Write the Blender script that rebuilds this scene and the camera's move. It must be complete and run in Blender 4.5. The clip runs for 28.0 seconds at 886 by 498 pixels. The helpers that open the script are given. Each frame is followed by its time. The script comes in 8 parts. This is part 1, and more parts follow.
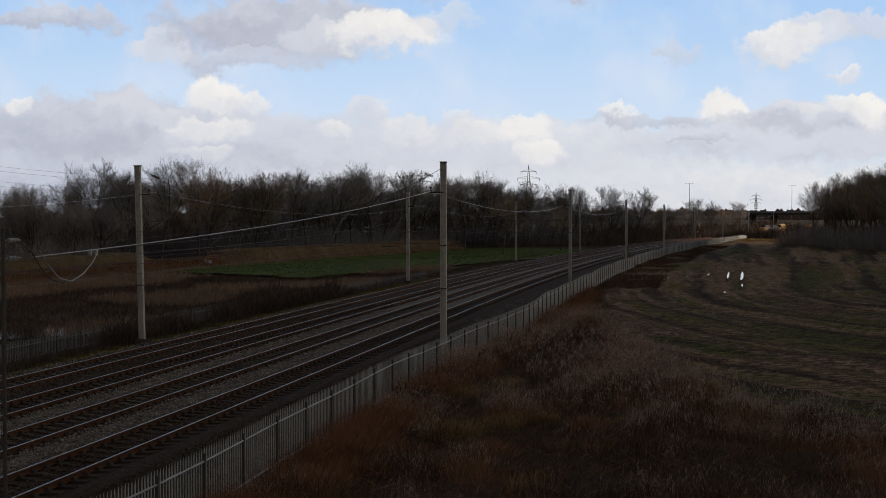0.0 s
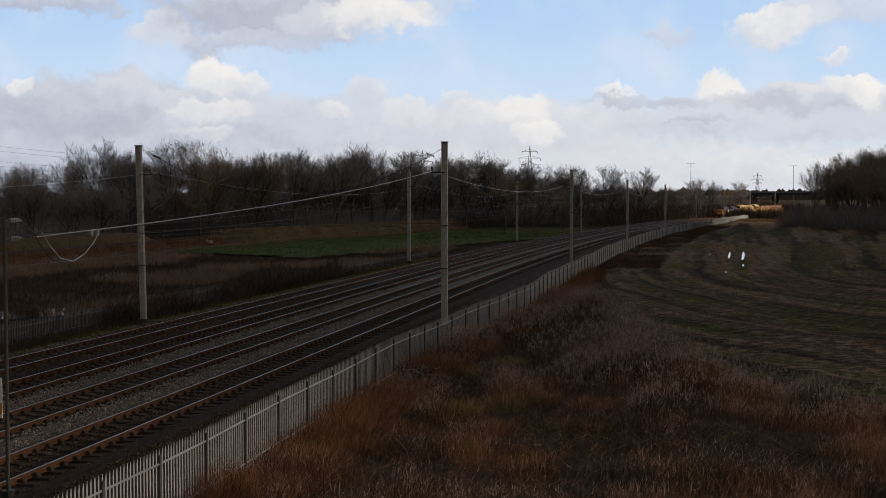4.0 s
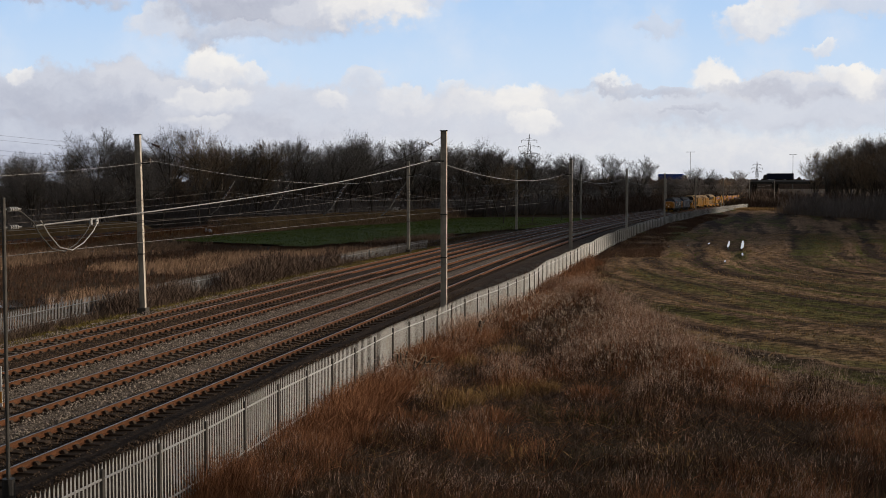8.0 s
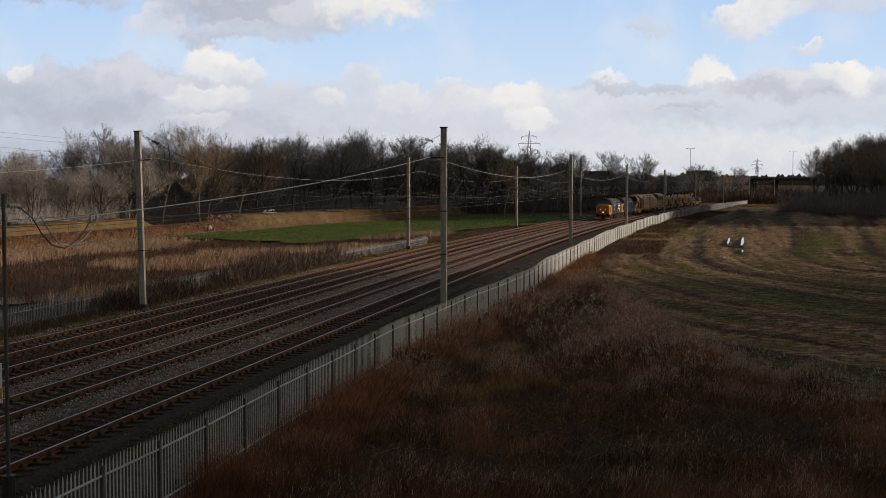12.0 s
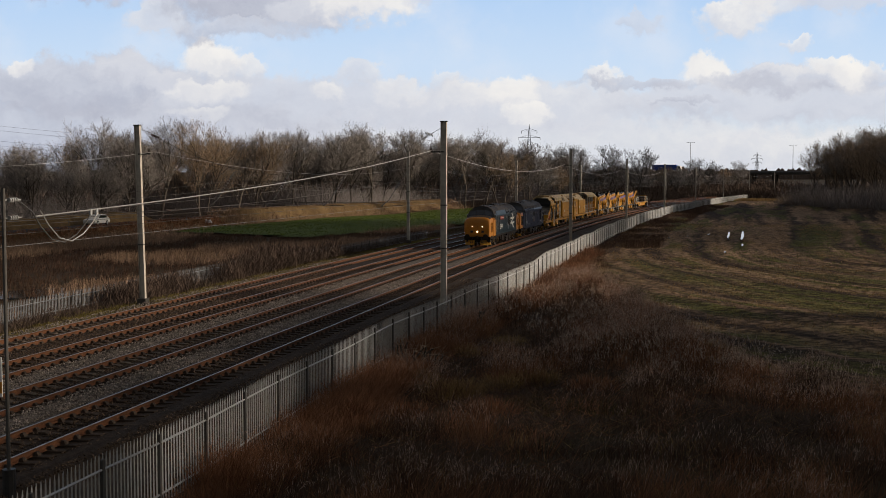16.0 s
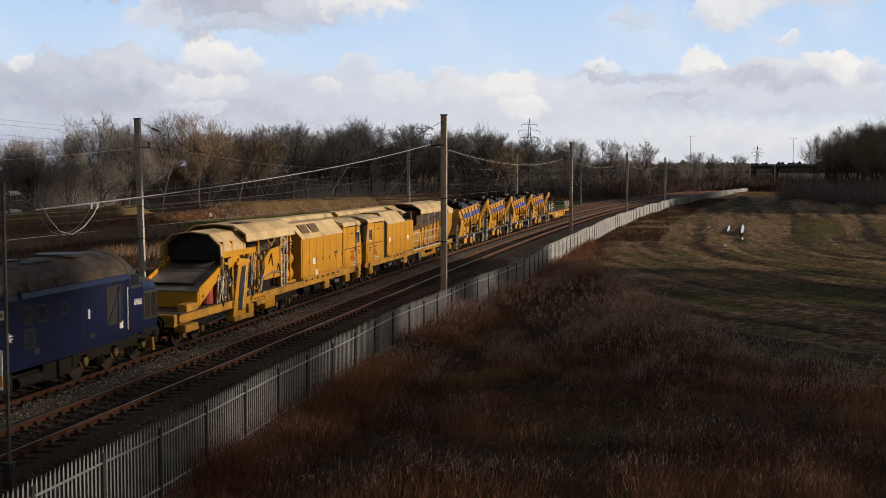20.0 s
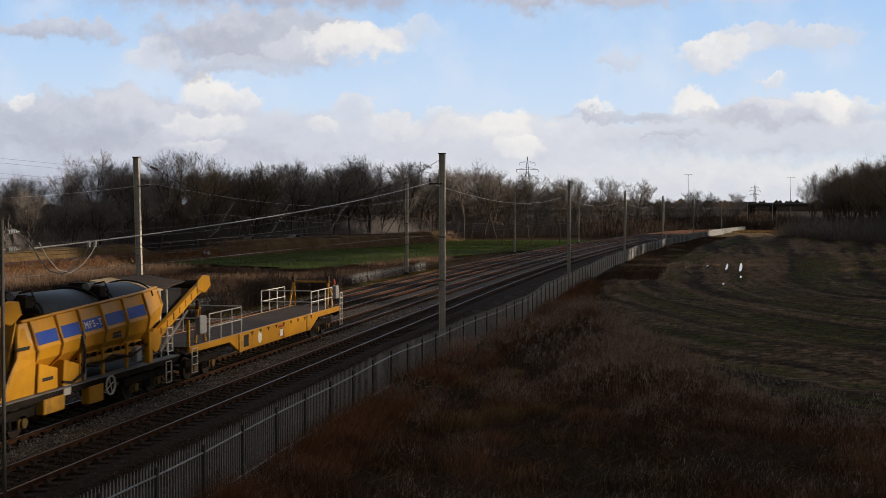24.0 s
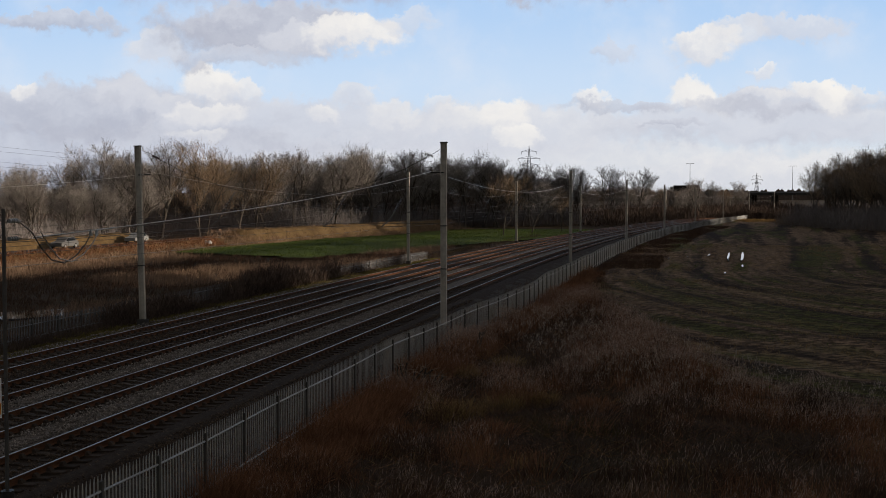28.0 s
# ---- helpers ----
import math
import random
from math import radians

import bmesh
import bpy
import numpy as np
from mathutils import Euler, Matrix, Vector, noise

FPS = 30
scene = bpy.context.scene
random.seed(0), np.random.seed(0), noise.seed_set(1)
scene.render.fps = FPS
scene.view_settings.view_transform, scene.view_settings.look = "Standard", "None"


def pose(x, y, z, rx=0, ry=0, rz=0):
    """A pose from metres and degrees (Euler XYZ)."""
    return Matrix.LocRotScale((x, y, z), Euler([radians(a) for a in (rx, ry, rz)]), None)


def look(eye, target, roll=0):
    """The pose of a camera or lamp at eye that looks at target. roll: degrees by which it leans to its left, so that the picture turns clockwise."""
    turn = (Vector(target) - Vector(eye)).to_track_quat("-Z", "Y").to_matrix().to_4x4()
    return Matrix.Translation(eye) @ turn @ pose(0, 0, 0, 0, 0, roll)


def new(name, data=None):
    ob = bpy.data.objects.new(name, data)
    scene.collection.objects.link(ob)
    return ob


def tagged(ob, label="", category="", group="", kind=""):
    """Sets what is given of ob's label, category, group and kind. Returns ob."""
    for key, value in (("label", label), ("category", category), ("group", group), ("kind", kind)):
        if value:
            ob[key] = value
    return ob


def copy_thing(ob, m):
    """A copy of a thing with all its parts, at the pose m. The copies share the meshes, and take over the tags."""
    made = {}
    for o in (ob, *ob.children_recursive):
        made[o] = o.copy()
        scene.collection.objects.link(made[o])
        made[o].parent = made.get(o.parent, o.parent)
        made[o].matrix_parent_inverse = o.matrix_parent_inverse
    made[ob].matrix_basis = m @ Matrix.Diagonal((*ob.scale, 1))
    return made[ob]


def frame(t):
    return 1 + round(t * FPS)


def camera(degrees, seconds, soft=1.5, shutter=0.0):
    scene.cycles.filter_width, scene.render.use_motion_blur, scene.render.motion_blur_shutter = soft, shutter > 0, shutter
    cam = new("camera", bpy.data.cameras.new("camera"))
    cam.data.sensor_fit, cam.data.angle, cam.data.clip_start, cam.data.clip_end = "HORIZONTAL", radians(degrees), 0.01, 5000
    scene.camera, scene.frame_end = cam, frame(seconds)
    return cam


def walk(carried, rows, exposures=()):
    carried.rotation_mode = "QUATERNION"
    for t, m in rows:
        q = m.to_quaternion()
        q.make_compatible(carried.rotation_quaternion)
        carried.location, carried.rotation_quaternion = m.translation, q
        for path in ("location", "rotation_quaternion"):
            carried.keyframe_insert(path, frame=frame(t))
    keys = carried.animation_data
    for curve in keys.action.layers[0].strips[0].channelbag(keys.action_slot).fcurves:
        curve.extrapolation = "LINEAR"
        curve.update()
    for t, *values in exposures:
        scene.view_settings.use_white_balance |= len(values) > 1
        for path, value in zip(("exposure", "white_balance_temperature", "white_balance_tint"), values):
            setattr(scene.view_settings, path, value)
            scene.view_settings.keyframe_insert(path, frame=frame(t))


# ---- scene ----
# Camera on a road bridge over the line: it stands still and tilts slowly.
EYE_Z = 6.5
cam = camera(40.0, 28.0, soft=0.7, shutter=0.1)
TILT = [(0.0, 88.594, 11.329), (0.5, 88.538, 11.333), (1.0, 88.355, 11.337), (1.5, 88.268, 11.351), (2.0, 88.223, 11.366),
        (2.5, 88.106, 11.37), (3.0, 87.994, 11.369), (3.5, 87.826, 11.378), (5.5, 87.333, 11.374), (6.0, 87.287, 11.378),
        (6.5, 87.216, 11.387), (7.0, 87.211, 11.353), (8.0, 87.13, 11.352), (9.0, 87.13, 11.376), (9.5, 87.13, 11.391),
        (10.0, 87.089, 11.391), (10.5, 87.084, 11.366), (11.0, 87.053, 11.356), (12.0, 86.972, 11.351), (12.5, 86.896, 11.35),
        (14.5, 86.815, 11.339), (15.0, 86.795, 11.349), (16.0, 86.693, 11.348), (17.0, 86.647, 11.347), (18.0, 86.566, 11.351),
        (19.0, 86.501, 11.336), (19.5, 86.445, 11.345), (20.0, 86.389, 11.354), (20.5, 86.323, 11.358), (21.0, 86.404, 11.359),
        (21.5, 86.693, 11.357), (22.5, 87.42, 11.32), (23.5, 88.075, 11.287), (24.0, 88.192, 11.272), (24.5, 88.187, 11.277),
        (25.0, 88.151, 11.287), (26.0, 88.029, 11.296), (27.0, 87.892, 11.32), (27.5, 87.78, 11.329), (28.0, 87.668, 11.347)]
walk(cam, [(t, pose(0, 0, EYE_Z, rx, 0, rz)) for t, rx, rz in TILT], exposures=[(0.0, 0.0), (28.0, 0.0)])

# ---- world and sun ----
SUN_AZ, SUN_EL = radians(82), radians(15)          # azimuth clockwise from the line's direction
world = bpy.data.worlds.new("world")
scene.world = world
world.use_nodes = True
_nt = world.node_tree
_sky = _nt.nodes.new("ShaderNodeTexSky")
_sky.sky_type, _sky.sun_disc, _sky.sun_elevation, _sky.sun_rotation = "NISHITA", False, SUN_EL, SUN_AZ
_sky.air_density, _sky.dust_density, _sky.ozone_density = 1.0, 1.0, 1.5
_veil = _nt.nodes.new("ShaderNodeMix")             # broken cloud over most of the sky
_veil.data_type = "RGBA"
_veil.inputs[0].default_value, _veil.inputs[7].default_value = 0.65, (3.1, 2.75, 2.45, 1)
_nt.links.new(_sky.outputs[0], _veil.inputs[6])
_nt.links.new(_veil.outputs[2], _nt.nodes["Background"].inputs[0])
_nt.nodes["Background"].inputs[1].default_value = 0.064
sun = new("sun", bpy.data.lights.new("sun", "SUN"))
sun.data.energy, sun.data.angle, sun.data.color = 3.7, radians(0.6), (1.0, 0.83, 0.655)
SUN_DIR = Vector((math.sin(SUN_AZ) * math.cos(SUN_EL), math.cos(SUN_AZ) * math.cos(SUN_EL), math.sin(SUN_EL)))
sun.matrix_world = look(SUN_DIR * 60, (0, 0, 0))


# ---- materials ----
def links(nt, *pairs):
    for a, b in pairs:
        nt.links.new(a, b)


def pm(name, a, b, scale=1.0, rough=0.8, metal=0.0, bump=0.15, bscale=25.0, rand=0.0, island=0.0, stretch=(1, 1, 1), dirt=None, dirt_scale=0.6, dirt_amt=0.5, spec=0.4):
    """A two-tone procedural surface: broad patches and grain, relief, optional dirt and per-piece variation."""
    m = bpy.data.materials.new(name)
    m.use_nodes = True
    nt = m.node_tree
    n = nt.nodes
    bs = n["Principled BSDF"]
    tc = n.new("ShaderNodeTexCoord")
    mp = n.new("ShaderNodeMapping")
    mp.inputs["Scale"].default_value = stretch
    n1, n2, nb = (n.new("ShaderNodeTexNoise") for _ in range(3))
    n1.inputs["Scale"].default_value, n1.inputs["Detail"].default_value = scale, 4
    n2.inputs["Scale"].default_value, n2.inputs["Detail"].default_value = scale * 8, 3
    nb.inputs["Scale"].default_value, nb.inputs["Detail"].default_value = bscale, 4
    links(nt, (tc.outputs["Object"], mp.inputs[0]), (mp.outputs[0], n1.inputs[0]), (mp.outputs[0], n2.inputs[0]), (tc.outputs["Object"], nb.inputs[0]))
    ad = n.new("ShaderNodeMath")
    ad.operation = "MULTIPLY_ADD"
    ad.inputs[1].default_value = 0.55
    links(nt, (n2.outputs[0], ad.inputs[0]))
    m2 = n.new("ShaderNodeMath")
    m2.operation = "MULTIPLY"
    m2.inputs[1].default_value = 0.6
    links(nt, (n1.outputs[0], m2.inputs[0]), (m2.outputs[0], ad.inputs[2]))
    rp = n.new("ShaderNodeMapRange")
    rp.inputs[1].default_value, rp.inputs[2].default_value = 0.38, 0.78
    mx = n.new("ShaderNodeMix")
    mx.data_type = "RGBA"
    mx.inputs[6].default_value, mx.inputs[7].default_value = (*a, 1), (*b, 1)
    links(nt, (ad.outputs[0], rp.inputs[0]), (rp.outputs[0], mx.inputs[0]))
    col = mx.outputs[2]
    if dirt:
        nd = n.new("ShaderNodeTexNoise")
        nd.inputs["Scale"].default_value, nd.inputs["Detail"].default_value, nd.inputs["Roughness"].default_value = dirt_scale, 6, 0.65
        rd = n.new("ShaderNodeMapRange")
        rd.inputs[1].default_value, rd.inputs[2].default_value, rd.inputs[4].default_value = 0.45, 0.7, dirt_amt
        md = n.new("ShaderNodeMix")
        md.data_type = "RGBA"
        md.inputs[7].default_value = (*dirt, 1)
        links(nt, (tc.outputs["Object"], nd.inputs[0]), (nd.outputs[0], rd.inputs[0]), (rd.outputs[0], md.inputs[0]), (col, md.inputs[6]))
        col = md.outputs[2]
    for amount, node, out in ((rand, "ShaderNodeObjectInfo", "Random"), (island, "ShaderNodeNewGeometry", "Random Per Island")):
        if amount:
            oi = n.new(node)
            mr = n.new("ShaderNodeMapRange")
            mr.inputs[3].default_value, mr.inputs[4].default_value = 1 - amount, 1 + amount
            hs = n.new("ShaderNodeHueSaturation")
            links(nt, (oi.outputs[out], mr.inputs[0]), (mr.outputs[0], hs.inputs["Value"]), (col, hs.inputs["Color"]))
            col = hs.outputs[0]
    bp = n.new("ShaderNodeBump")
    bp.inputs["Strength"].default_value, bp.inputs["Distance"].default_value = bump, 0.05
    links(nt, (nb.outputs[0], bp.inputs["Height"]), (bp.outputs[0], bs.inputs["Normal"]), (col, bs.inputs["Base Color"]))
    bs.inputs["Roughness"].default_value, bs.inputs["Metallic"].default_value = rough, metal
    bs.inputs["Specular IOR Level"].default_value = spec
    return m


def glow(name, c, s):
    m = bpy.data.materials.new(name)
    m.use_nodes = True
    bs = m.node_tree.nodes["Principled BSDF"]
    bs.inputs["Base Color"].default_value = (*c, 1)
    bs.inputs["Emission Color"].default_value, bs.inputs["Emission Strength"].default_value = (*c, 1), s
    return m


RAIL_SIDE = pm("rail_rust", (0.08, 0.036, 0.019), (0.15, 0.07, 0.037), 3, 0.85, 0.1, spec=0.06)
RAIL_TOP = pm("rail_head", (0.16, 0.14, 0.125), (0.26, 0.235, 0.21), 4, 0.45, 0.8, 0.02)
SLEEPER = pm("sleeper_concrete", (0.06, 0.05, 0.041), (0.125, 0.107, 0.088), 2, 0.9, rand=0.25, dirt=(0.07, 0.045, 0.03), spec=0.06)
SLEEPER_OLD = pm("sleeper_dark", (0.035, 0.026, 0.02), (0.08, 0.06, 0.045), 2, 0.9, rand=0.25, spec=0.06)
BALLAST = pm("ballast_grey", (0.046, 0.038, 0.031), (0.25, 0.208, 0.172), 5, 0.95, bump=0.9, bscale=14, spec=0.06)
BALLAST_BROWN = pm("ballast_rusty", (0.018, 0.013, 0.010), (0.076, 0.056, 0.041), 5, 0.95, bump=0.9, bscale=14, spec=0.06)
CESS = pm("cess_dark", (0.029, 0.024, 0.021), (0.092, 0.077, 0.064), 2, 0.95, bump=0.7, bscale=9, spec=0.06)
GALV = pm("galvanised_steel", (0.31, 0.325, 0.335), (0.46, 0.475, 0.48), 1.2, 0.55, 0.35, 0.04, rand=0.12, dirt=(0.2, 0.17, 0.13))
GALV_DULL = pm("weathered_galvanised", (0.13, 0.135, 0.14), (0.24, 0.24, 0.24), 1.0, 0.7, 0.2, 0.05, dirt=(0.12, 0.10, 0.08))
MAST = pm("mast_steel", (0.42, 0.385, 0.33), (0.58, 0.54, 0.47), 0.7, 0.6, 0.1, 0.05, rand=0.1, dirt=(0.13, 0.11, 0.09), dirt_scale=1.5)
MAST_DARK = pm("mast_dark_steel", (0.05, 0.048, 0.045), (0.10, 0.095, 0.088), 0.8, 0.7, 0.2, 0.05)
WIRE = pm("aluminium_conductor", (0.38, 0.37, 0.36), (0.52, 0.50, 0.48), 3, 0.5, 0.5, 0.0)
WIRE_DARK = pm("copper_wire_dark", (0.05, 0.045, 0.04), (0.11, 0.10, 0.09), 3, 0.6, 0.4, 0.0)
INSULATOR = pm("insulator_brown", (0.05, 0.03, 0.025), (0.09, 0.06, 0.05), 3, 0.3)
WHITE = pm("white_paint", (0.72, 0.71, 0.68), (0.82, 0.81, 0.78), 2, 0.6, dirt=(0.35, 0.3, 0.24))
BLACKMAT = pm("black_paint", (0.012, 0.012, 0.013), (0.03, 0.028, 0.027), 2, 0.6)
SOIL = pm("soil_brown", (0.035, 0.024, 0.014), (0.085, 0.055, 0.03), 0.15, 0.95, bump=0.8, bscale=3, dirt=(0.03, 0.035, 0.012), dirt_scale=0.05, spec=0.06)
GREEN = pm("winter_crop_green", (0.045, 0.070, 0.013), (0.10, 0.132, 0.024), 0.12, 0.9, bump=0.6, bscale=2, stretch=(1, 0.25, 1), dirt=(0.10, 0.10, 0.03), dirt_scale=0.03, spec=0.06)
BARK = pm("bark_grey", (0.055, 0.047, 0.04), (0.14, 0.122, 0.104), 1.5, 0.9, rand=0.3, spec=0.06)
TWIG = pm("twig_brown", (0.19, 0.173, 0.162), (0.37, 0.335, 0.31), 0.4, 0.9, bump=0, island=0.3, rand=0.3, spec=0.06)
TWIG_RED = pm("twig_russet", (0.19, 0.142, 0.10), (0.36, 0.27, 0.19), 0.4, 0.9, bump=0, island=0.3, rand=0.3, spec=0.06)
# scrub made paler and greyer: distance haze put into the colour
SCRUB = pm("scrub_hazed", (0.14, 0.128, 0.125), (0.29, 0.262, 0.255), 0.5, 0.95, bump=0, island=0.35, spec=0.06)
GRASS_BROWN = pm("dead_grass_brown", (0.115, 0.052, 0.028), (0.35, 0.18, 0.10), 0.35, 0.9, bump=0, island=0.4, spec=0.06)
GRASS_STRAW = pm("straw_grass", (0.22, 0.14, 0.06), (0.38, 0.26, 0.12), 0.2, 0.9, bump=0, island=0.3, spec=0.06)
GRASS_DARK = pm("withered_stems", (0.045, 0.027, 0.019), (0.14, 0.085, 0.058), 0.35, 0.9, bump=0, island=0.4, spec=0.06)
GRASS_OLIVE = pm("olive_grass", (0.065, 0.052, 0.022), (0.14, 0.11, 0.048), 0.2, 0.9, bump=0, island=0.3, spec=0.06)
REED = pm("reed_tan", (0.195, 0.128, 0.087), (0.42, 0.29, 0.20), 0.1, 0.9, bump=0, island=0.3, spec=0.06)
WATER = pm("puddle_water", (0.02, 0.022, 0.022), (0.04, 0.04, 0.038), 0.5, 0.35, 0, 0.05, 6, spec=0.15)
OLD_FENCE = pm("stained_galvanised", (0.12, 0.128, 0.14), (0.24, 0.25, 0.265), 1.0, 0.75, 0.1, 0.05, rand=0.15, dirt=(0.05, 0.045, 0.04))
BRAMBLE = pm("bramble_dark", (0.055, 0.041, 0.034), (0.15, 0.11, 0.088), 0.5, 0.95, bump=0, island=0.35, spec=0.05)
CONCRETE = pm("bridge_concrete", (0.045, 0.043, 0.041), (0.09, 0.086, 0.08), 0.3, 0.85, dirt=(0.08, 0.07, 0.06), dirt_scale=0.2, spec=0.06)


# ---- mesh building ----
class G:
    """Vertices and faces of one mesh."""

    def __init__(self):
        self.v, self.f = [], []

    def add(self, vs, fs):
        o = len(self.v)
        self.v += [tuple(p) for p in vs]
        self.f += [tuple(i + o for i in f) for f in fs]
        return self

    def box(self, x0, y0, z0, x1, y1, z1):
        vs = [(x, y, z) for z in (z0, z1) for x, y in ((x0, y0), (x1, y0), (x1, y1), (x0, y1))]
        return self.add(vs, [(3, 2, 1, 0), (4, 5, 6, 7), (0, 1, 5, 4), (1, 2, 6, 5), (2, 3, 7, 6), (3, 0, 4, 7)])

    def cbox(self, x, y, z, sx, sy, sz):
        return self.box(x - sx / 2, y - sy / 2, z - sz / 2, x + sx / 2, y + sy / 2, z + sz / 2)

    def cyl(self, p, q, r, n=10, r2=None):
        p, q = Vector(p), Vector(q)
        r2 = r if r2 is None else r2
        d = (q - p).normalized()
        a = d.orthogonal().normalized()
        b = d.cross(a)
        ring = [a * math.cos(k * math.tau / n) + b * math.sin(k * math.tau / n) for k in range(n)]
        vs = [p + u * r for u in ring] + [q + u * r2 for u in ring]
        fs = [(k, (k + 1) % n, n + (k + 1) % n, n + k) for k in range(n)] + [tuple(range(n))[::-1], tuple(range(n, 2 * n))]
        return self.add(vs, fs)

    def tube(self, pts, r, n=5):
        pts = [Vector(p) for p in pts]
        rings = []
        for i, p in enumerate(pts):
            d = (pts[min(i + 1, len(pts) - 1)] - pts[max(i - 1, 0)]).normalized()
            up = Vector((0, 0, 1)) if abs(d.z) < 0.95 else Vector((1, 0, 0))
            a = d.cross(up).normalized()
            b = d.cross(a)
            rings += [p + (a * math.cos(k * math.tau / n) + b * math.sin(k * math.tau / n)) * r for k in range(n)]
        fs = []
        for i in range(len(pts) - 1):
            fs += [(i * n + k, i * n + (k + 1) % n, (i + 1) * n + (k + 1) % n, (i + 1) * n + k) for k in range(n)]
        fs += [tuple(range(n)), tuple(range((len(pts) - 1) * n, len(pts) * n))[::-1]]
        return self.add(rings, fs)

    def loft(self, sections, closed=True, caps=True):
        """Sections: lists of points, alike in number, joined in turn."""
        n = len(sections[0])
        vs = [p for s in sections for p in s]
        fs = []
        for i in range(len(sections) - 1):
            for k in range(n if closed else n - 1):
                fs.append((i * n + k, i * n + (k + 1) % n, (i + 1) * n + (k + 1) % n, (i + 1) * n + k))
        if caps:
            fs += [tuple(range(n))[::-1], tuple(range((len(sections) - 1) * n, len(sections) * n))]
        return self.add(vs, fs)

    def prism(self, prof, y0, y1):
        """A profile of (x, z) drawn out along y."""
        return self.loft([[(x, y0, z) for x, z in prof], [(x, y1, z) for x, z in prof]])

    def prism_x(self, prof, x0, x1):
        """A profile of (y, z) drawn out along x."""
        return self.loft([[(x0, y, z) for y, z in prof], [(x1, y, z) for y, z in prof]])

    def mesh(self, name, mats, bevel=0.0, smooth=False, uneven=None):
        me = bpy.data.meshes.new(name)
        me.from_pydata(self.v, [], self.f)
        bm = bmesh.new()
        bm.from_mesh(me)
        if len(self.f) < 20000:
            bmesh.ops.recalc_face_normals(bm, faces=bm.faces)
        if bevel:
            bmesh.ops.bevel(bm, geom=[e for e in bm.edges if len(e.link_faces) == 2 and e.calc_face_angle(0) > 0.5], offset=bevel, segments=1, affect="EDGES", clamp_overlap=True)
        bm.to_mesh(me)
        bm.free()
        for m in mats if isinstance(mats, (list, tuple)) else (mats,):
            me.materials.append(m)
        if smooth:
            me.shade_smooth()
            me.set_sharp_from_angle(angle=radians(38))
        return me


def part(name, g, mat, parent=None, label="", bevel=0.0, smooth=False, at=None):
    """Links a built mesh as one object, under a thing or a part."""
    ob = new(name, g if isinstance(g, bpy.types.Mesh) else g.mesh(name, mat, bevel, smooth))
    if parent:
        ob.parent = parent
    if at is not None:
        ob.matrix_basis = at
    if label:
        tagged(ob, label)
    return ob


def thing(name, label, category, group="", kind="", at=None, data=None):
    ob = new(name, data)
    if at is not None:
        ob.matrix_basis = at
    return tagged(ob, label, category, group, kind)


def lettering(text, size, parent, mat, m, name="lettering", label=""):
    """Raised letters of the built-in font, as a mesh."""
    cu = bpy.data.curves.new("letters", "FONT")
    cu.body, cu.size, cu.extrude, cu.align_x, cu.align_y = text, size, 0.004, "CENTER", "CENTER"
    tmp = bpy.data.objects.new("letters", cu)
    me = bpy.data.meshes.new_from_object(tmp)
    bpy.data.objects.remove(tmp)
    me.materials.clear()
    me.materials.append(mat)
    return part(name, me, mat, parent, label, at=m)


# ---- the line's plan: straight, then a curve to the right ----
CURVE_FROM, RADIUS = 85.0, 2080.0


def on_line(s, x, z=0.0):
    """The place s metres along the line and x metres to its right."""
    if s <= CURVE_FROM:
        return Vector((x, s, z))
    a = (s - CURVE_FROM) / RADIUS
    return Vector((RADIUS - (RADIUS - x) * math.cos(a), CURVE_FROM + (RADIUS - x) * math.sin(a), z))


def heading(s):
    return 0.0 if s <= CURVE_FROM else -math.degrees((s - CURVE_FROM) / RADIUS)


def on_pose(s, x, z=0.0, turn=0.0):
    p = on_line(s, x, z)
    return pose(p.x, p.y, p.z, 0, 0, heading(s) + turn)


def stations(s0, s1, step):
    n = max(1, round((s1 - s0) / step))
    return [s0 + (s1 - s0) * k / n for k in range(n + 1)]


TRACKS = (-16.15, -19.55, -22.95, -26.35)          # centre lines of the four tracks
GAUGE = 1.505


# ---- ground ----
def land(x, y):
    """Height of the open ground."""
    far = min(1.0, max(0.0, (math.hypot(x, y) - 900) / 1500))
    d = noise.noise((x * 0.03, y * 0.03, 0.3)) * 0.25 + noise.noise((x * 0.2, y * 0.2, 1.7)) * 0.06
    return -0.95 + d * (1 if math.hypot(x, y) < 900 else 0.5) + far * far * 10


def grid(xs, ys, zf):
    g = G()
    g.v = [(x, y, zf(x, y)) for y in ys for x in xs]
    n = len(xs)
    g.f = [(j * n + i, j * n + i + 1, (j + 1) * n + i + 1, (j + 1) * n + i) for j in range(len(ys) - 1) for i in range(n - 1)]
    return g


def spaced(a, b, near, step, grow=1.25):
    """Coordinates from a to b, step apart within near of 0 and wider beyond."""
    out = [0.0]
    for end, sign in ((b, 1), (a, -1)):
        p, st = 0.0, step
        while p * sign < end * sign:
            p += sign * st
            if abs(p) > near:
                st *= grow
            out.append(p)
    return sorted(out)


gx = spaced(-4600, 4600, 140, 2.0)
gy = spaced(-1500, 4700, 260, 2.0)
part("ground", grid(gx, gy, land), SOIL, smooth=True)
tagged(bpy.data.objects["ground"], "rough brown winter ground reaching the horizon", "ground", kind="structure")


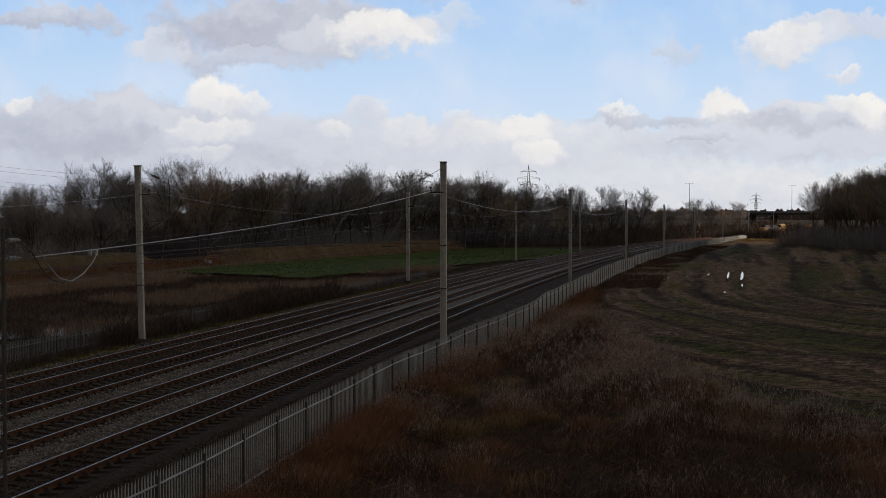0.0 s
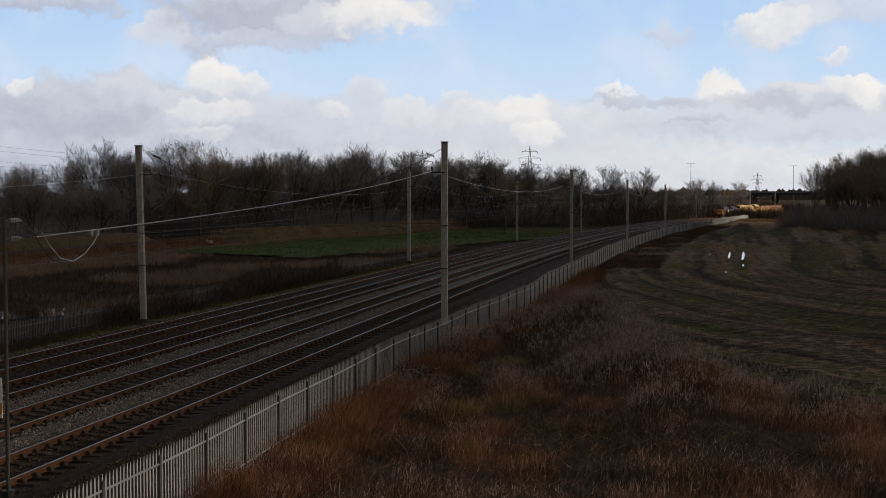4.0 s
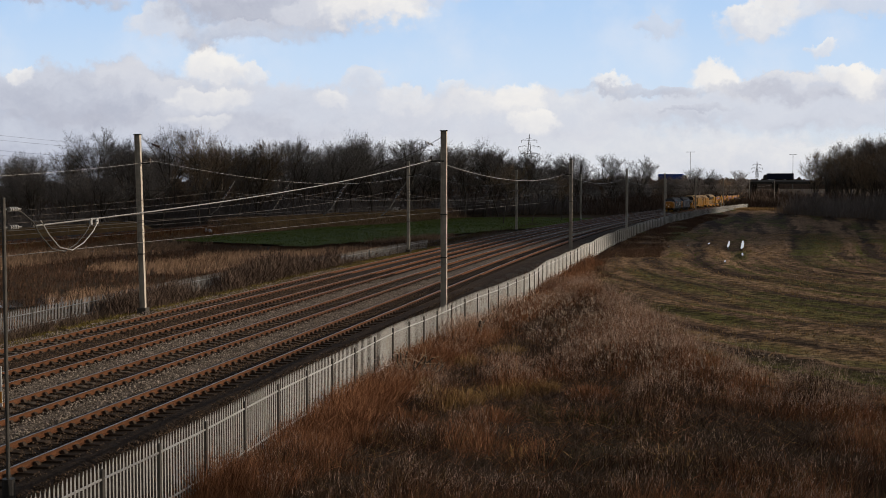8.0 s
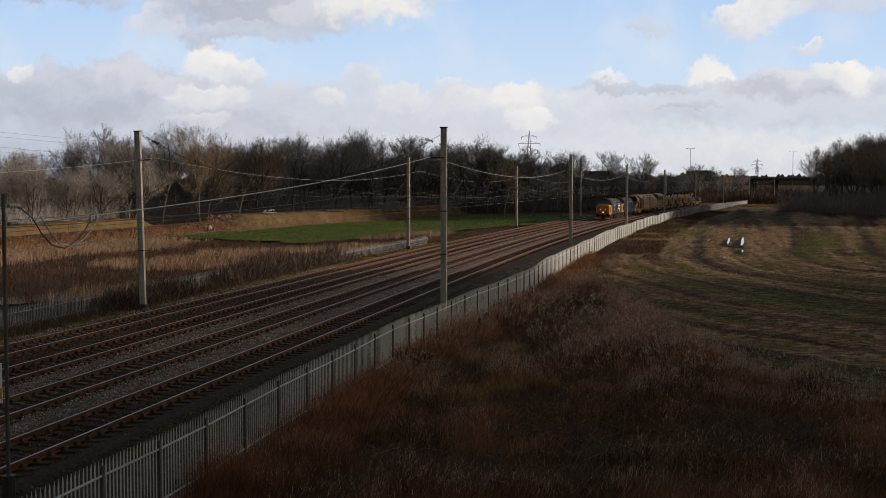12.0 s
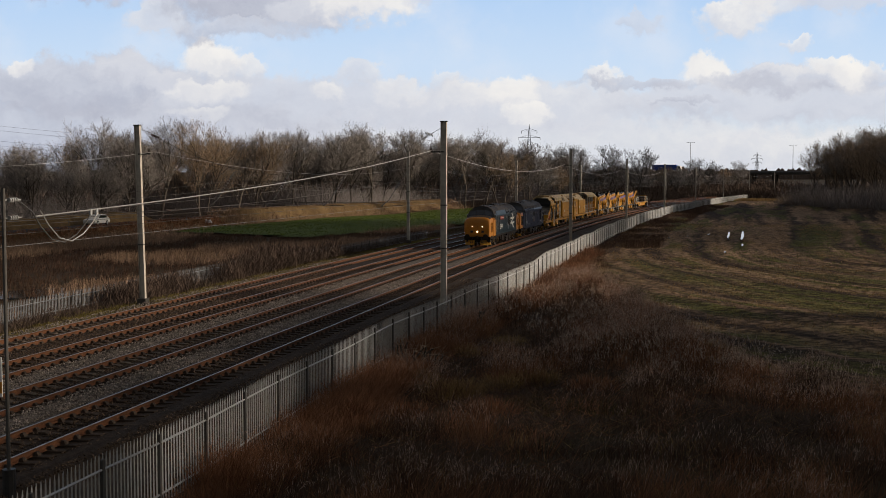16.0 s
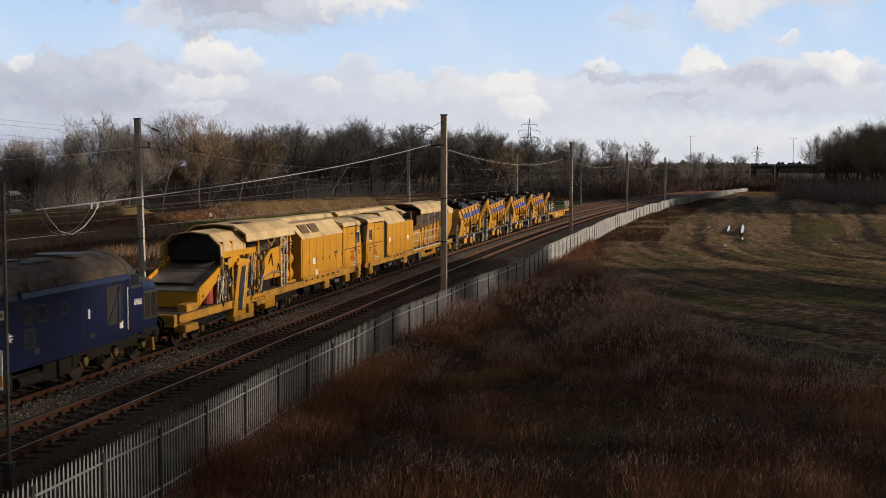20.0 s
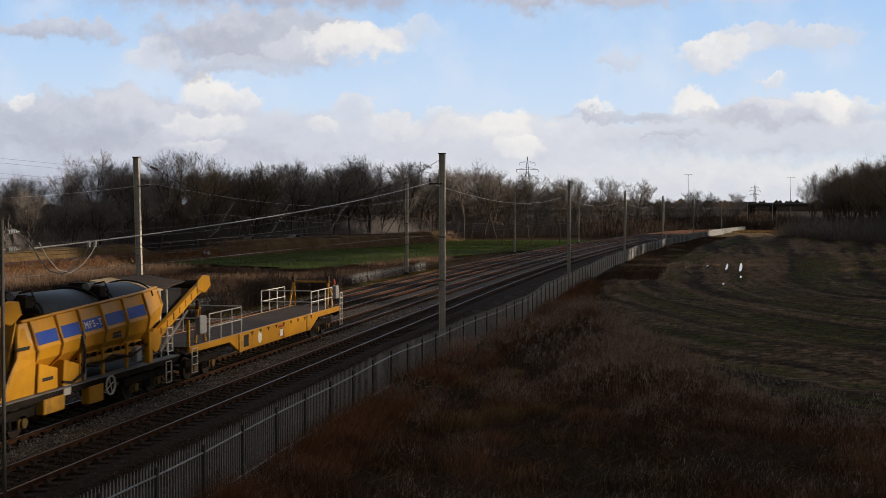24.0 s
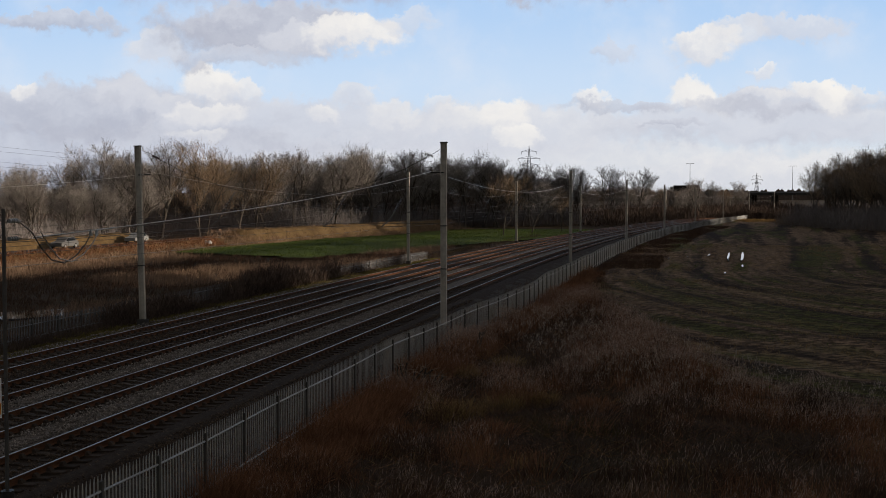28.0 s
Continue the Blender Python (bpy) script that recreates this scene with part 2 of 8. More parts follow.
def sheet(name, inside, x0, x1, y0, y1, step, lift, mat, label, relief=None):
    """A field laid a little over the ground, where inside(x, y) holds."""
    g = G()
    idx = {}
    nx, ny = int((x1 - x0) / step), int((y1 - y0) / step)

    def vid(i, j):
        if (i, j) not in idx:
            x, y = x0 + i * step, y0 + j * step
            idx[i, j] = len(g.v)
            g.v.append((x, y, land(x, y) + lift + (relief(x, y) if relief else 0)))
        return idx[i, j]
    for j in range(ny):
        for i in range(nx):
            if inside(x0 + (i + 0.5) * step, y0 + (j + 0.5) * step):
                g.f.append((vid(i, j), vid(i + 1, j), vid(i + 1, j + 1), vid(i, j + 1)))
    return tagged(part(name, g, mat, smooth=True), label, "ground", kind="structure")


# ---- track bed and tracks ----
def swept(offsets, s0, s1, step, mats, name, label, category="ballast", jitter=0.0):
    """A strip with the given (x, z) profile laid along the line."""
    ss = stations(s0, s1, step)
    g = G()
    rows = []
    for s in ss:
        rows.append([on_line(s, x, z + (noise.noise((x * 1.7, s * 1.7, 3.1)) * jitter)) for x, z in offsets])
    g.loft(rows, closed=False, caps=False)
    return tagged(part(name, g, mats, smooth=True), label, category, kind="structure")


bed_profile = [(-30.2, -1.0), (-28.9, -0.45), (-28.0, -0.26), (-27.8, -0.2)]
for c in reversed(TRACKS):
    bed_profile += [(c - 1.35, -0.19), (c - 0.75, -0.21), (c, -0.22), (c + 0.75, -0.21), (c + 1.35, -0.19), (c + 1.7, -0.16)]
bed_profile += [(-14.2, -0.25), (-13.6, -0.45), (-13.0, -0.62), (-11.8, -0.72), (-10.9, -1.05)]


def sleeper_mesh(mat):
    w, l, h = 0.13, 1.25, 0.2
    g = G().prism([(-l, -h), (l, -h), (l, 0), (0.35, 0), (0.25, -0.04), (-0.25, -0.04), (-0.35, 0), (-l, 0)], -w, w)
    return g.mesh("sleeper", mat, 0.015)


def track(x, sleeper_mat, label):
    t = thing("railway_track", label, "track", "running lines", kind="structure")
    sl = sleeper_mesh(sleeper_mat)
    ss = stations(14, 900, 3.0)
    for side in (-1, 1):
        o = x + side * GAUGE / 2
        web = [(-0.07, -0.16), (0.07, -0.16), (0.02, -0.13), (0.012, -0.05), (0.036, -0.035), (0.036, -0.002), (-0.036, -0.002), (-0.036, -0.035), (-0.012, -0.05), (-0.02, -0.13)]
        g = G().loft([[on_line(s, o + a, b) for a, b in web] for s in ss])
        rail = part("rail", g, RAIL_SIDE, t, "rust-brown steel rail")
        top = G().loft([[on_line(s, o + a, b) for a, b in ((-0.034, -0.0015), (0.034, -0.0015), (0.024, 0.006), (-0.024, 0.006))] for s in ss])
        part("rail_head", top, RAIL_TOP, rail, "polished running surface")
    chairs = G()
    for k in range(110):
        for side in (-1, 1):
            m = on_pose(20 + k * 0.65, x + side * GAUGE / 2, -0.155)
            for o in (-0.12, 0.12):
                chairs.add([m @ Vector(q) for q in ((o - 0.07, -0.09, 0), (o + 0.07, -0.09, 0), (o + 0.07, 0.09, 0), (o - 0.07, 0.09, 0), (o * 0.8 - 0.03, -0.06, 0.09), (o * 0.8 + 0.03, -0.06, 0.09), (o * 0.8 + 0.03, 0.06, 0.09), (o * 0.8 - 0.03, 0.06, 0.09))],
                           [(4, 5, 6, 7), (0, 1, 5, 4), (1, 2, 6, 5), (2, 3, 7, 6), (3, 0, 4, 7)])
    tagged(part("rail_chair", chairs, SLEEPER_OLD, t, "dark cast rail chairs"), kind="stuff")
    n = 150
    far = G()
    for k in range(n):
        part("sleeper", sl, None, t, at=on_pose(20 + k * 0.65, x, -0.155))
    for k in range(n, 700):
        m = on_pose(20 + k * 0.65, x, -0.155)
        far.add([m @ Vector(p) for p in ((-1.25, -0.13, 0), (1.25, -0.13, 0), (1.25, 0.13, 0), (-1.25, 0.13, 0), (-1.25, -0.13, -0.2), (1.25, -0.13, -0.2), (1.25, 0.13, -0.2), (-1.25, 0.13, -0.2))],
                [(0, 1, 2, 3), (0, 4, 5, 1), (2, 6, 7, 3)])
    tagged(part("sleeper_rest", far, sleeper_mat, t), kind="stuff")
    return t


# ---- palisade fence ----
def fence_line(x0, wave):
    return lambda s: x0 + wave * (math.sin(s * 0.11 + 0.6) * 0.5 + math.sin(s * 0.043) * 0.5)


def palisade(line, s0, s1, base, label, near_parts=150, high=1.8, dirty=False):
    mat = OLD_FENCE if dirty else GALV
    f = thing("palisade_fence", label, "fence", "lineside fences")
    pitch, panel = 2.75 / 17, 2.75
    pale = G()
    w, t = 0.034, 0.012
    pale.loft([[(-w, 0, 0), (0, t, 0), (w, 0, 0), (0, t - 0.006, 0)], [(-w, 0, high - 0.12), (0, t, high - 0.12), (w, 0, high - 0.12), (0, t - 0.006, high - 0.12)],
               [(-w * 0.15, 0, high), (0, t, high), (w * 0.15, 0, high), (0, t - 0.006, high)]])
    pm_ = pale.mesh("pale", mat)
    post = G().box(-0.05, -0.03, -0.2, 0.05, 0.03, high - 0.12).mesh("post", MAST_DARK)
    joined = G()
    count = 0
    nsec = int((s1 - s0) / panel)
    for i in range(nsec):
        a, b = s0 + i * panel, s0 + (i + 1) * panel
        pa, pb = on_line(a, line(a), base(a)), on_line(b, line(b), base(b))
        yaw = math.degrees(math.atan2(pb.y - pa.y, pb.x - pa.x))
        lean = noise.noise((i * 3.7, 0.2, 5)) * 1.6
        part("post", post, None, f, at=pose(pa.x, pa.y, pa.z, 0, lean, yaw))
        for h in (0.32, high - 0.32):
            g = G().tube([pa + Vector((0, 0, h)), pb + Vector((0, 0, h))], 0.028, 4)
            part("fence_rail", g, mat, f)
        for k in range(17):
            u = (k + 0.5) / 17
            p = pa.lerp(pb, u)
            m = pose(p.x, p.y, p.z + noise.noise((p.x * 2, p.y * 2, 0)) * 0.015, 0, noise.noise((i, k * 3.3, 2)) * 0.8, yaw + 180)
            m = m @ pose(0, -0.035, 0)
            if count < near_parts:
                part("pale", pm_, None, f, at=m)
            else:
                joined.add([m @ Vector(q) for q in pale.v], [q for q in pale.f if len(q) == 4])
            count += 1
    tagged(part("palisade_rest", joined, mat, f), kind="stuff")
    return f


# ---- overhead line masts ----
MAST_S = (66.5, 135, 203.5, 271, 338, 405, 472, 539)


def mast(s, x, high, side, label, tall_base=-0.9, lean=0.0):
    """H-section mast with its flanges across the line. side: +1 when the line lies to its right."""
    t = thing("overhead_line_mast", label, "mast", "overhead line masts", at=on_pose(s, x, 0) @ pose(0, 0, 0, 0, lean, 0))
    w, d, tk = 0.165, 0.115, 0.02
    g = G().box(-w, -d, tall_base, -w + tk, d, high).box(w - tk, -d, tall_base, w, d, high).box(-w + tk, -0.012, tall_base, w - tk, 0.012, high)
    part("column", g, MAST, t)
    part("cap_plate", G().box(-w - 0.03, -d - 0.03, high, w + 0.03, d + 0.03, high + 0.05), MAST_DARK, t)
    part("footing", G().cbox(0, 0, tall_base + 0.12, 0.55, 0.55, 0.5), CONCRETE, t, bevel=0.03)
    arm = G().box(min(0, side * 0.75), -0.05, high - 1.70, max(0, side * 0.75), 0.05, high - 1.62)
    part("bracket", arm, MAST_DARK, t)
    ins = G()
    for k in range(4):
        ins.cyl((side * 0.7, 0, high - 1.62 + k * 0.07), (side * 0.7, 0, high - 1.57 + k * 0.07), 0.07, 8)
    part("insulator", ins, INSULATOR, t)
    for z in (2.6, 5.0):
        part("band", G().box(-w - 0.01, -d - 0.01, z, w + 0.01, d + 0.01, z + 0.06), MAST_DARK, t)
    return t


def sag(p, q, drop, n=14):
    return [p.lerp(q, k / n) - Vector((0, 0, 4 * drop * (k / n) * (1 - k / n))) for k in range(n + 1)]


# ---- setting the line out ----
swept(bed_profile, 12, 900, 1.2, BALLAST_BROWN, "track_bed", "stone ballast bed under four tracks", jitter=0.05)
for x, mat, lab in ((-17.85, BALLAST, "pale grey ballast between tracks"), (-21.25, BALLAST, "pale grey ballast between tracks"), (-24.65, BALLAST_BROWN, "rusty ballast between tracks")):
    swept([(x - 0.55, -0.16), (x - 0.25, -0.11), (x + 0.25, -0.10), (x + 0.55, -0.15)], 12, 700, 0.8, mat, "ballast_strip", lab, jitter=0.06)
swept([(-14.55, -0.20), (-14.0, -0.33), (-13.2, -0.55), (-12.4, -0.66), (-11.3, -0.80), (-10.7, -1.0)], 12, 600, 1.0, CESS, "cess", "dark dirt walkway beside the fence", jitter=0.07)
track(TRACKS[0], SLEEPER_OLD, "electrified running line with rusty rails on dark sleepers")
track(TRACKS[1], SLEEPER, "electrified running line with bright rails on concrete sleepers")
track(TRACKS[2], SLEEPER_OLD, "electrified running line with dark oily ballast")
track(TRACKS[3], SLEEPER, "electrified running line beside the reed bed")
def near_line(s):
    return -11.4 + 1.2 * min(1.0, max(0.0, (s - 56) / 22)) + 0.12 * math.sin(s * 0.11 + 0.6)


def near_base(s):
    return -0.82 + 0.07 * math.sin(s * 0.35 + 1.0) * math.sin(s * 0.09)


palisade(near_line, 13.95, 470, near_base, "galvanised steel palisade fence along the railway")
palisade(lambda s: float(np.interp(s, [40, 60, 90, 112, 150], [-34.0, -34.3, -34.6, -33.0, -32.6])), 40, 148, lambda s: -1.15, "weathered steel palisade fence half hidden by scrub", 150, 1.3, True)
for s in MAST_S:
    mast(s, -13.3, 9.65, -1, "tall galvanised steel mast beside the near fence")
    mast(s, -31.36 if s < 70 else -31.9, 9.6, 1, "tall galvanised steel mast beside the far track", lean=-1.25 if s < 70 else 0.0)


# ---- overhead wires ----
def headspan(s):
    t = thing("headspan", "sagging cross wires that carry the overhead line between two masts", "overhead wires", "headspans", at=on_pose(s, 0))
    xs = (-31.05, -13.45)
    for dy in (-0.12, 0.12):
        pts = [Vector((xs[0] + (xs[1] - xs[0]) * k / 16, dy, 9.3 - 2.6 * 4 * (k / 16) * (1 - k / 16))) for k in range(17)]
        part("cross_catenary", G().tube(pts, 0.007, 4), WIRE_DARK, t)
    for z in (6.35, 5.15):
        part("cross_span_wire", G().tube([(xs[0], 0, z), (xs[1], 0, z)], 0.01, 4), WIRE_DARK, t)
    for x in TRACKS:
        u = (x - xs[0]) / (xs[1] - xs[0])
        top = 9.3 - 2.6 * 4 * u * (1 - u)
        part("dropper", G().tube([(x, 0, top), (x, 0, 6.35)], 0.01, 4), WIRE_DARK, t)
        arm = part("registration_arm", G().tube([(x - 0.75, 0, 4.95), (x - 0.3, 0, 5.3), (x + 0.75, 0, 6.9)], 0.03, 6), GALV_DULL, t, "sloping grey strut")
        ins = G()
        for k in range(5):
            p = Vector((x + 0.1 + k * 0.09, 0, 5.9 + k * 0.14))
            ins.cyl(p, p + Vector((0.03, 0, 0.05)), 0.075, 8)
        part("insulator", ins, INSULATOR, arm)
        part("steady_arm", G().tube([(x - 0.75, 0, 4.95), (x + 0.5, 0, 5.0)], 0.018, 5), MAST_DARK, t)
    for x in (xs[0] + 0.4, xs[1] - 0.9):
        ins = G()
        for k in range(6):
            ins.cyl((x + k * 0.08, 0, 9.05 - k * 0.03), (x + k * 0.08 + 0.04, 0, 9.04 - k * 0.03), 0.07, 8)
        part("string_insulator", ins, WHITE if x > -20 else INSULATOR, t)
    return t


for s in MAST_S:
    headspan(s)


def wire(name, pts, r, mat, label):
    return thing(name, label, "cable", "overhead wires", data=G().tube(pts, r, 4).mesh(name, mat))


SPANS = (-7.0,) + MAST_S
for x in TRACKS:
    cat, con = [], []
    for a, b in zip(SPANS, SPANS[1:]):
        for k in range(12):
            u = k / 12
            s = a + (b - a) * u
            cat.append(on_line(s, x + 0.12 * math.cos(s * 0.046), 6.3 - 0.85 * 4 * u * (1 - u)))
            con.append(on_line(s, x + 0.2 * math.cos(s * 0.046), 4.9 - 0.04 * 4 * u * (1 - u)))
    cat.append(on_line(SPANS[-1], x, 6.3))
    con.append(on_line(SPANS[-1], x, 4.9))
    c = wire("catenary_wire", cat, 0.009, WIRE_DARK, "dark catenary wire over a track, hung in shallow curves")
    for p, q in list(zip(cat, con))[3::3][:20]:
        part("dropper_wire", G().tube([p, q], 0.005, 4), WIRE_DARK, c)
    # nearest contact wire in paler metal, standing in for the sun on it
    wire("contact_wire", con, 0.008, GALV_DULL if x == TRACKS[0] else WIRE_DARK, "taut contact wire over a track")
for x, s0, z0, m in ((-14.0, 24.3, 5.67, WIRE), (-30.5, -2.0, 8.05, WIRE)):
    pts = []
    ends = (s0,) + MAST_S
    for i, (a, b) in enumerate(zip(ends, ends[1:])):
        pa = on_line(a, x, z0 if i == 0 else 8.06)
        seg = sag(pa, on_line(b, x, 8.06), (0.28 if x > -20 else 1.4) if i == 0 else (0.95 if x > -20 else 1.2), 16)
        pts += seg[:-1]
    pts.append(on_line(ends[-1], x, 8.06))
    wire("feeder_cable", pts, 0.017 if x > -20 else 0.011, m, "pale aluminium feeder cable strung along the masts")


def anchor_pole():
    t = thing("anchor_pole", "thin dark steel pole with strain insulators and a warning plate", "pole", at=on_pose(23.2, -14.05, 0))
    part("shaft", G().cyl((0, 0, -0.9), (0, 0, 6.3), 0.042, 10), MAST_DARK, t)
    part("pole_base", G().cyl((0, 0, -0.9), (0, 0, 0.35), 0.14, 10), BLACKMAT, t)
    part("warning_plate", G().box(-0.30, -0.09, 1.9, -0.06, -0.07, 2.75), WHITE, t, "white enamel plate", 0.004)
    part("plate_band", G().box(-0.30, -0.095, 1.98, -0.06, -0.091, 2.22), pm("amber_paint", (0.6, 0.28, 0.03), (0.7, 0.34, 0.05)), t, "amber band across the plate")
    for z in (5.67, 6.05):
        ins = G()
        for k in range(4):
            ins.cyl((0.05, 0.12 + k * 0.09, z), (0.05, 0.17 + k * 0.09, z), 0.05, 8)
        ins.tube([(0, 0, z), (0.05, 0.6, z)], 0.015, 5)
        part("strain_insulator", ins, GALV, t)
    jump = [(0.03, 0.1, 6.05), (0.1, 0.5, 6.0), (0.14, 0.9, 5.78), (0.14, 1.25, 5.45), (0.14, 1.7, 5.15), (0.12, 2.3, 5.05), (0.1, 2.9, 5.2), (0.08, 3.4, 5.45), (0.06, 3.7, 5.68)]
    part("jumper_cable", G().tube(jump, 0.016, 5), MAST_DARK, t, "looped jumper cable")
    part("jumper_cable", G().tube([Vector(p) + Vector((0.07, 0.22, 0.02)) for p in jump[2:]], 0.014, 5), WIRE, t, "looped jumper cable")
    for y in (3.7, 4.0):
        part("clamp", G().cbox(0.05, y, 5.70, 0.06, 0.09, 0.16), GALV, t, bevel=0.01)
    return t


anchor_pole()


# ---- sky: a far backdrop, and drifting banks of cloud ----
BASE_YAW = radians(11.35)
FWD = Vector((-math.sin(BASE_YAW), math.cos(BASE_YAW), 0))
RIGHT = Vector((math.cos(BASE_YAW), math.sin(BASE_YAW), 0))
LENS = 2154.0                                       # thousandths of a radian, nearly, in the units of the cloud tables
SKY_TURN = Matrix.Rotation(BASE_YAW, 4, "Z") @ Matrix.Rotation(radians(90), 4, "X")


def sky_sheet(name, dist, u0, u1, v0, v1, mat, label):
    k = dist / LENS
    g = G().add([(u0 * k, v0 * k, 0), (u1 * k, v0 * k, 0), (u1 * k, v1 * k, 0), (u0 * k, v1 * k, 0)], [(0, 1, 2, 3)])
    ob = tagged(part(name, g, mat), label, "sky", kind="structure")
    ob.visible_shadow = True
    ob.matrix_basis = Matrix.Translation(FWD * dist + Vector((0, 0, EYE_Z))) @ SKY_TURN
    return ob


def sky_nodes(name):
    m = bpy.data.materials.new(name)
    m.use_nodes = True
    nt = m.node_tree
    nt.nodes.clear()
    return m, nt, nt.nodes.new("ShaderNodeOutputMaterial")


def vmath(nt, op, a, b=None, scale=None):
    n = nt.nodes.new("ShaderNodeVectorMath")
    n.operation = op
    for i, x in enumerate((a, b)):
        if x is None:
            continue
        if isinstance(x, tuple):
            n.inputs[i].default_value = x
        else:
            nt.links.new(x, n.inputs[i])
    if scale is not None:
        n.inputs["Scale"].default_value = scale
    return n.outputs["Value"] if op == "LENGTH" else n.outputs[0]


def fmath(nt, op, a, b=0.0, c=0.0):
    n = nt.nodes.new("ShaderNodeMath")
    n.operation = op
    for i, x in enumerate((a, b, c)):
        if isinstance(x, (int, float)):
            n.inputs[i].default_value = x
        else:
            nt.links.new(x, n.inputs[i])
    return n.outputs[0]


def smooth(nt, x, lo, hi, t0=0.0, t1=1.0):
    n = nt.nodes.new("ShaderNodeMapRange")
    n.interpolation_type = "SMOOTHSTEP"
    n.inputs[1].default_value, n.inputs[2].default_value, n.inputs[3].default_value, n.inputs[4].default_value = lo, hi, t0, t1
    nt.links.new(x, n.inputs[0])
    return n.outputs[0]


def fnoise(nt, vec, scale, detail=5, rough=0.55, colour=False):
    n = nt.nodes.new("ShaderNodeTexNoise")
    n.inputs["Scale"].default_value, n.inputs["Detail"].default_value, n.inputs["Roughness"].default_value = scale, detail, rough
    nt.links.new(vec, n.inputs[0])
    return n.outputs["Color" if colour else 0]


def cmix(nt, f, a, b):
    n = nt.nodes.new("ShaderNodeMix")
    n.data_type = "RGBA"
    for i, x in ((0, f), (6, a), (7, b)):
        if isinstance(x, tuple):
            n.inputs[i].default_value = (*x, 1)
        else:
            nt.links.new(x, n.inputs[i])
    return n.outputs[2]


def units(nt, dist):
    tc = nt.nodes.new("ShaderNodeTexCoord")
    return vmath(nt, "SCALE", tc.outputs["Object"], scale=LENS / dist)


def clear_sky(dist):
    m, nt, out = sky_nodes("clear_sky")
    p = units(nt, dist)
    sp = nt.nodes.new("ShaderNodeSeparateXYZ")
    nt.links.new(p, sp.inputs[0])
    lower = smooth(nt, sp.outputs[1], 10, 210)
    upper = smooth(nt, sp.outputs[1], 150, 400)
    east = smooth(nt, sp.outputs[0], -600, 300)
    veil = smooth(nt, fnoise(nt, p, 0.006, 6), 0.40, 0.75, 0.0, 0.5)
    low = cmix(nt, east, (0.48, 0.53, 0.66), (0.70, 0.72, 0.74))
    c = cmix(nt, lower, low, (0.60, 0.74, 0.92))
    c = cmix(nt, upper, c, (0.42, 0.62, 0.91))
    c = cmix(nt, veil, c, (0.76, 0.80, 0.88))
    em = nt.nodes.new("ShaderNodeEmission")
    links(nt, (c, em.inputs[0]), (em.outputs[0], out.inputs[0]))
    return m


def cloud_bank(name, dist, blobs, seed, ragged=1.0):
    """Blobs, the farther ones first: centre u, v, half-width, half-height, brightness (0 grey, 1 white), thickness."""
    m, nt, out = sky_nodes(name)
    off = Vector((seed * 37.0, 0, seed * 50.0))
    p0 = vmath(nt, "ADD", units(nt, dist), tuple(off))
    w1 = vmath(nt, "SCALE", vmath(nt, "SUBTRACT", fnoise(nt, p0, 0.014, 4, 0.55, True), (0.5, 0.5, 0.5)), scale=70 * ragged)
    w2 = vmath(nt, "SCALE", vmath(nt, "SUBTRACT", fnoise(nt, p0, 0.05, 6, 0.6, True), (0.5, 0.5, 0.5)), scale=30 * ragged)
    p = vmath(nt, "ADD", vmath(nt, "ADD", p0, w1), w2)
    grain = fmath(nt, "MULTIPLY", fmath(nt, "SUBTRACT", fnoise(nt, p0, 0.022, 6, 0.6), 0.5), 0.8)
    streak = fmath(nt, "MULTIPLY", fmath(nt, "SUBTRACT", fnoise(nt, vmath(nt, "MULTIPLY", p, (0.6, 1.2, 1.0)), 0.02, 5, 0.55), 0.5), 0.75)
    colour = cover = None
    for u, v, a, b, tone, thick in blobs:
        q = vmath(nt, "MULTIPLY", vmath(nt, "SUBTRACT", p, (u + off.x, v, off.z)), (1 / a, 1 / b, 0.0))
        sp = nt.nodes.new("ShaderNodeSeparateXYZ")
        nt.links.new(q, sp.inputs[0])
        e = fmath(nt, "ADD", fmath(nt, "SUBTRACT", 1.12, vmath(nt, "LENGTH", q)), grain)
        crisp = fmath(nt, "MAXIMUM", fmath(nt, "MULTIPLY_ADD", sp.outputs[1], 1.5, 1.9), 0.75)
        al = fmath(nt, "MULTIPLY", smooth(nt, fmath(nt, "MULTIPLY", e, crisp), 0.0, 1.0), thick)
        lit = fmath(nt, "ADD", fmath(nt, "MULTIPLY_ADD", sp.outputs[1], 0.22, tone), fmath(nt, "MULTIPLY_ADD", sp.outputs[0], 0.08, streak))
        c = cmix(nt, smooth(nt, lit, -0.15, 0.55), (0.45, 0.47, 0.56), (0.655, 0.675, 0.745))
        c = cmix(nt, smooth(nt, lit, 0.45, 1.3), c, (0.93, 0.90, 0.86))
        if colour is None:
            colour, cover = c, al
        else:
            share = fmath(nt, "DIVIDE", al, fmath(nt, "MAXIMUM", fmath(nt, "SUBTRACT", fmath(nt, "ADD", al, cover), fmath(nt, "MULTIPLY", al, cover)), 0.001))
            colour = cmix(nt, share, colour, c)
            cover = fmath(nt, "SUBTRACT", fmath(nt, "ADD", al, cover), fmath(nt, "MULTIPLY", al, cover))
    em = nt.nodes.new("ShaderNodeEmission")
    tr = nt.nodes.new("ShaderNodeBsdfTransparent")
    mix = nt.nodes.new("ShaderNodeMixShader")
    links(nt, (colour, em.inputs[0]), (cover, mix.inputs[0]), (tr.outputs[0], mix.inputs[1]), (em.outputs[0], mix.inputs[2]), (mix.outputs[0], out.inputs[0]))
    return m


sky_sheet("sky_backdrop", 4250, -1500, 1500, -60, 1000, clear_sky(4250), "pale winter sky, blue above and hazy at the horizon")
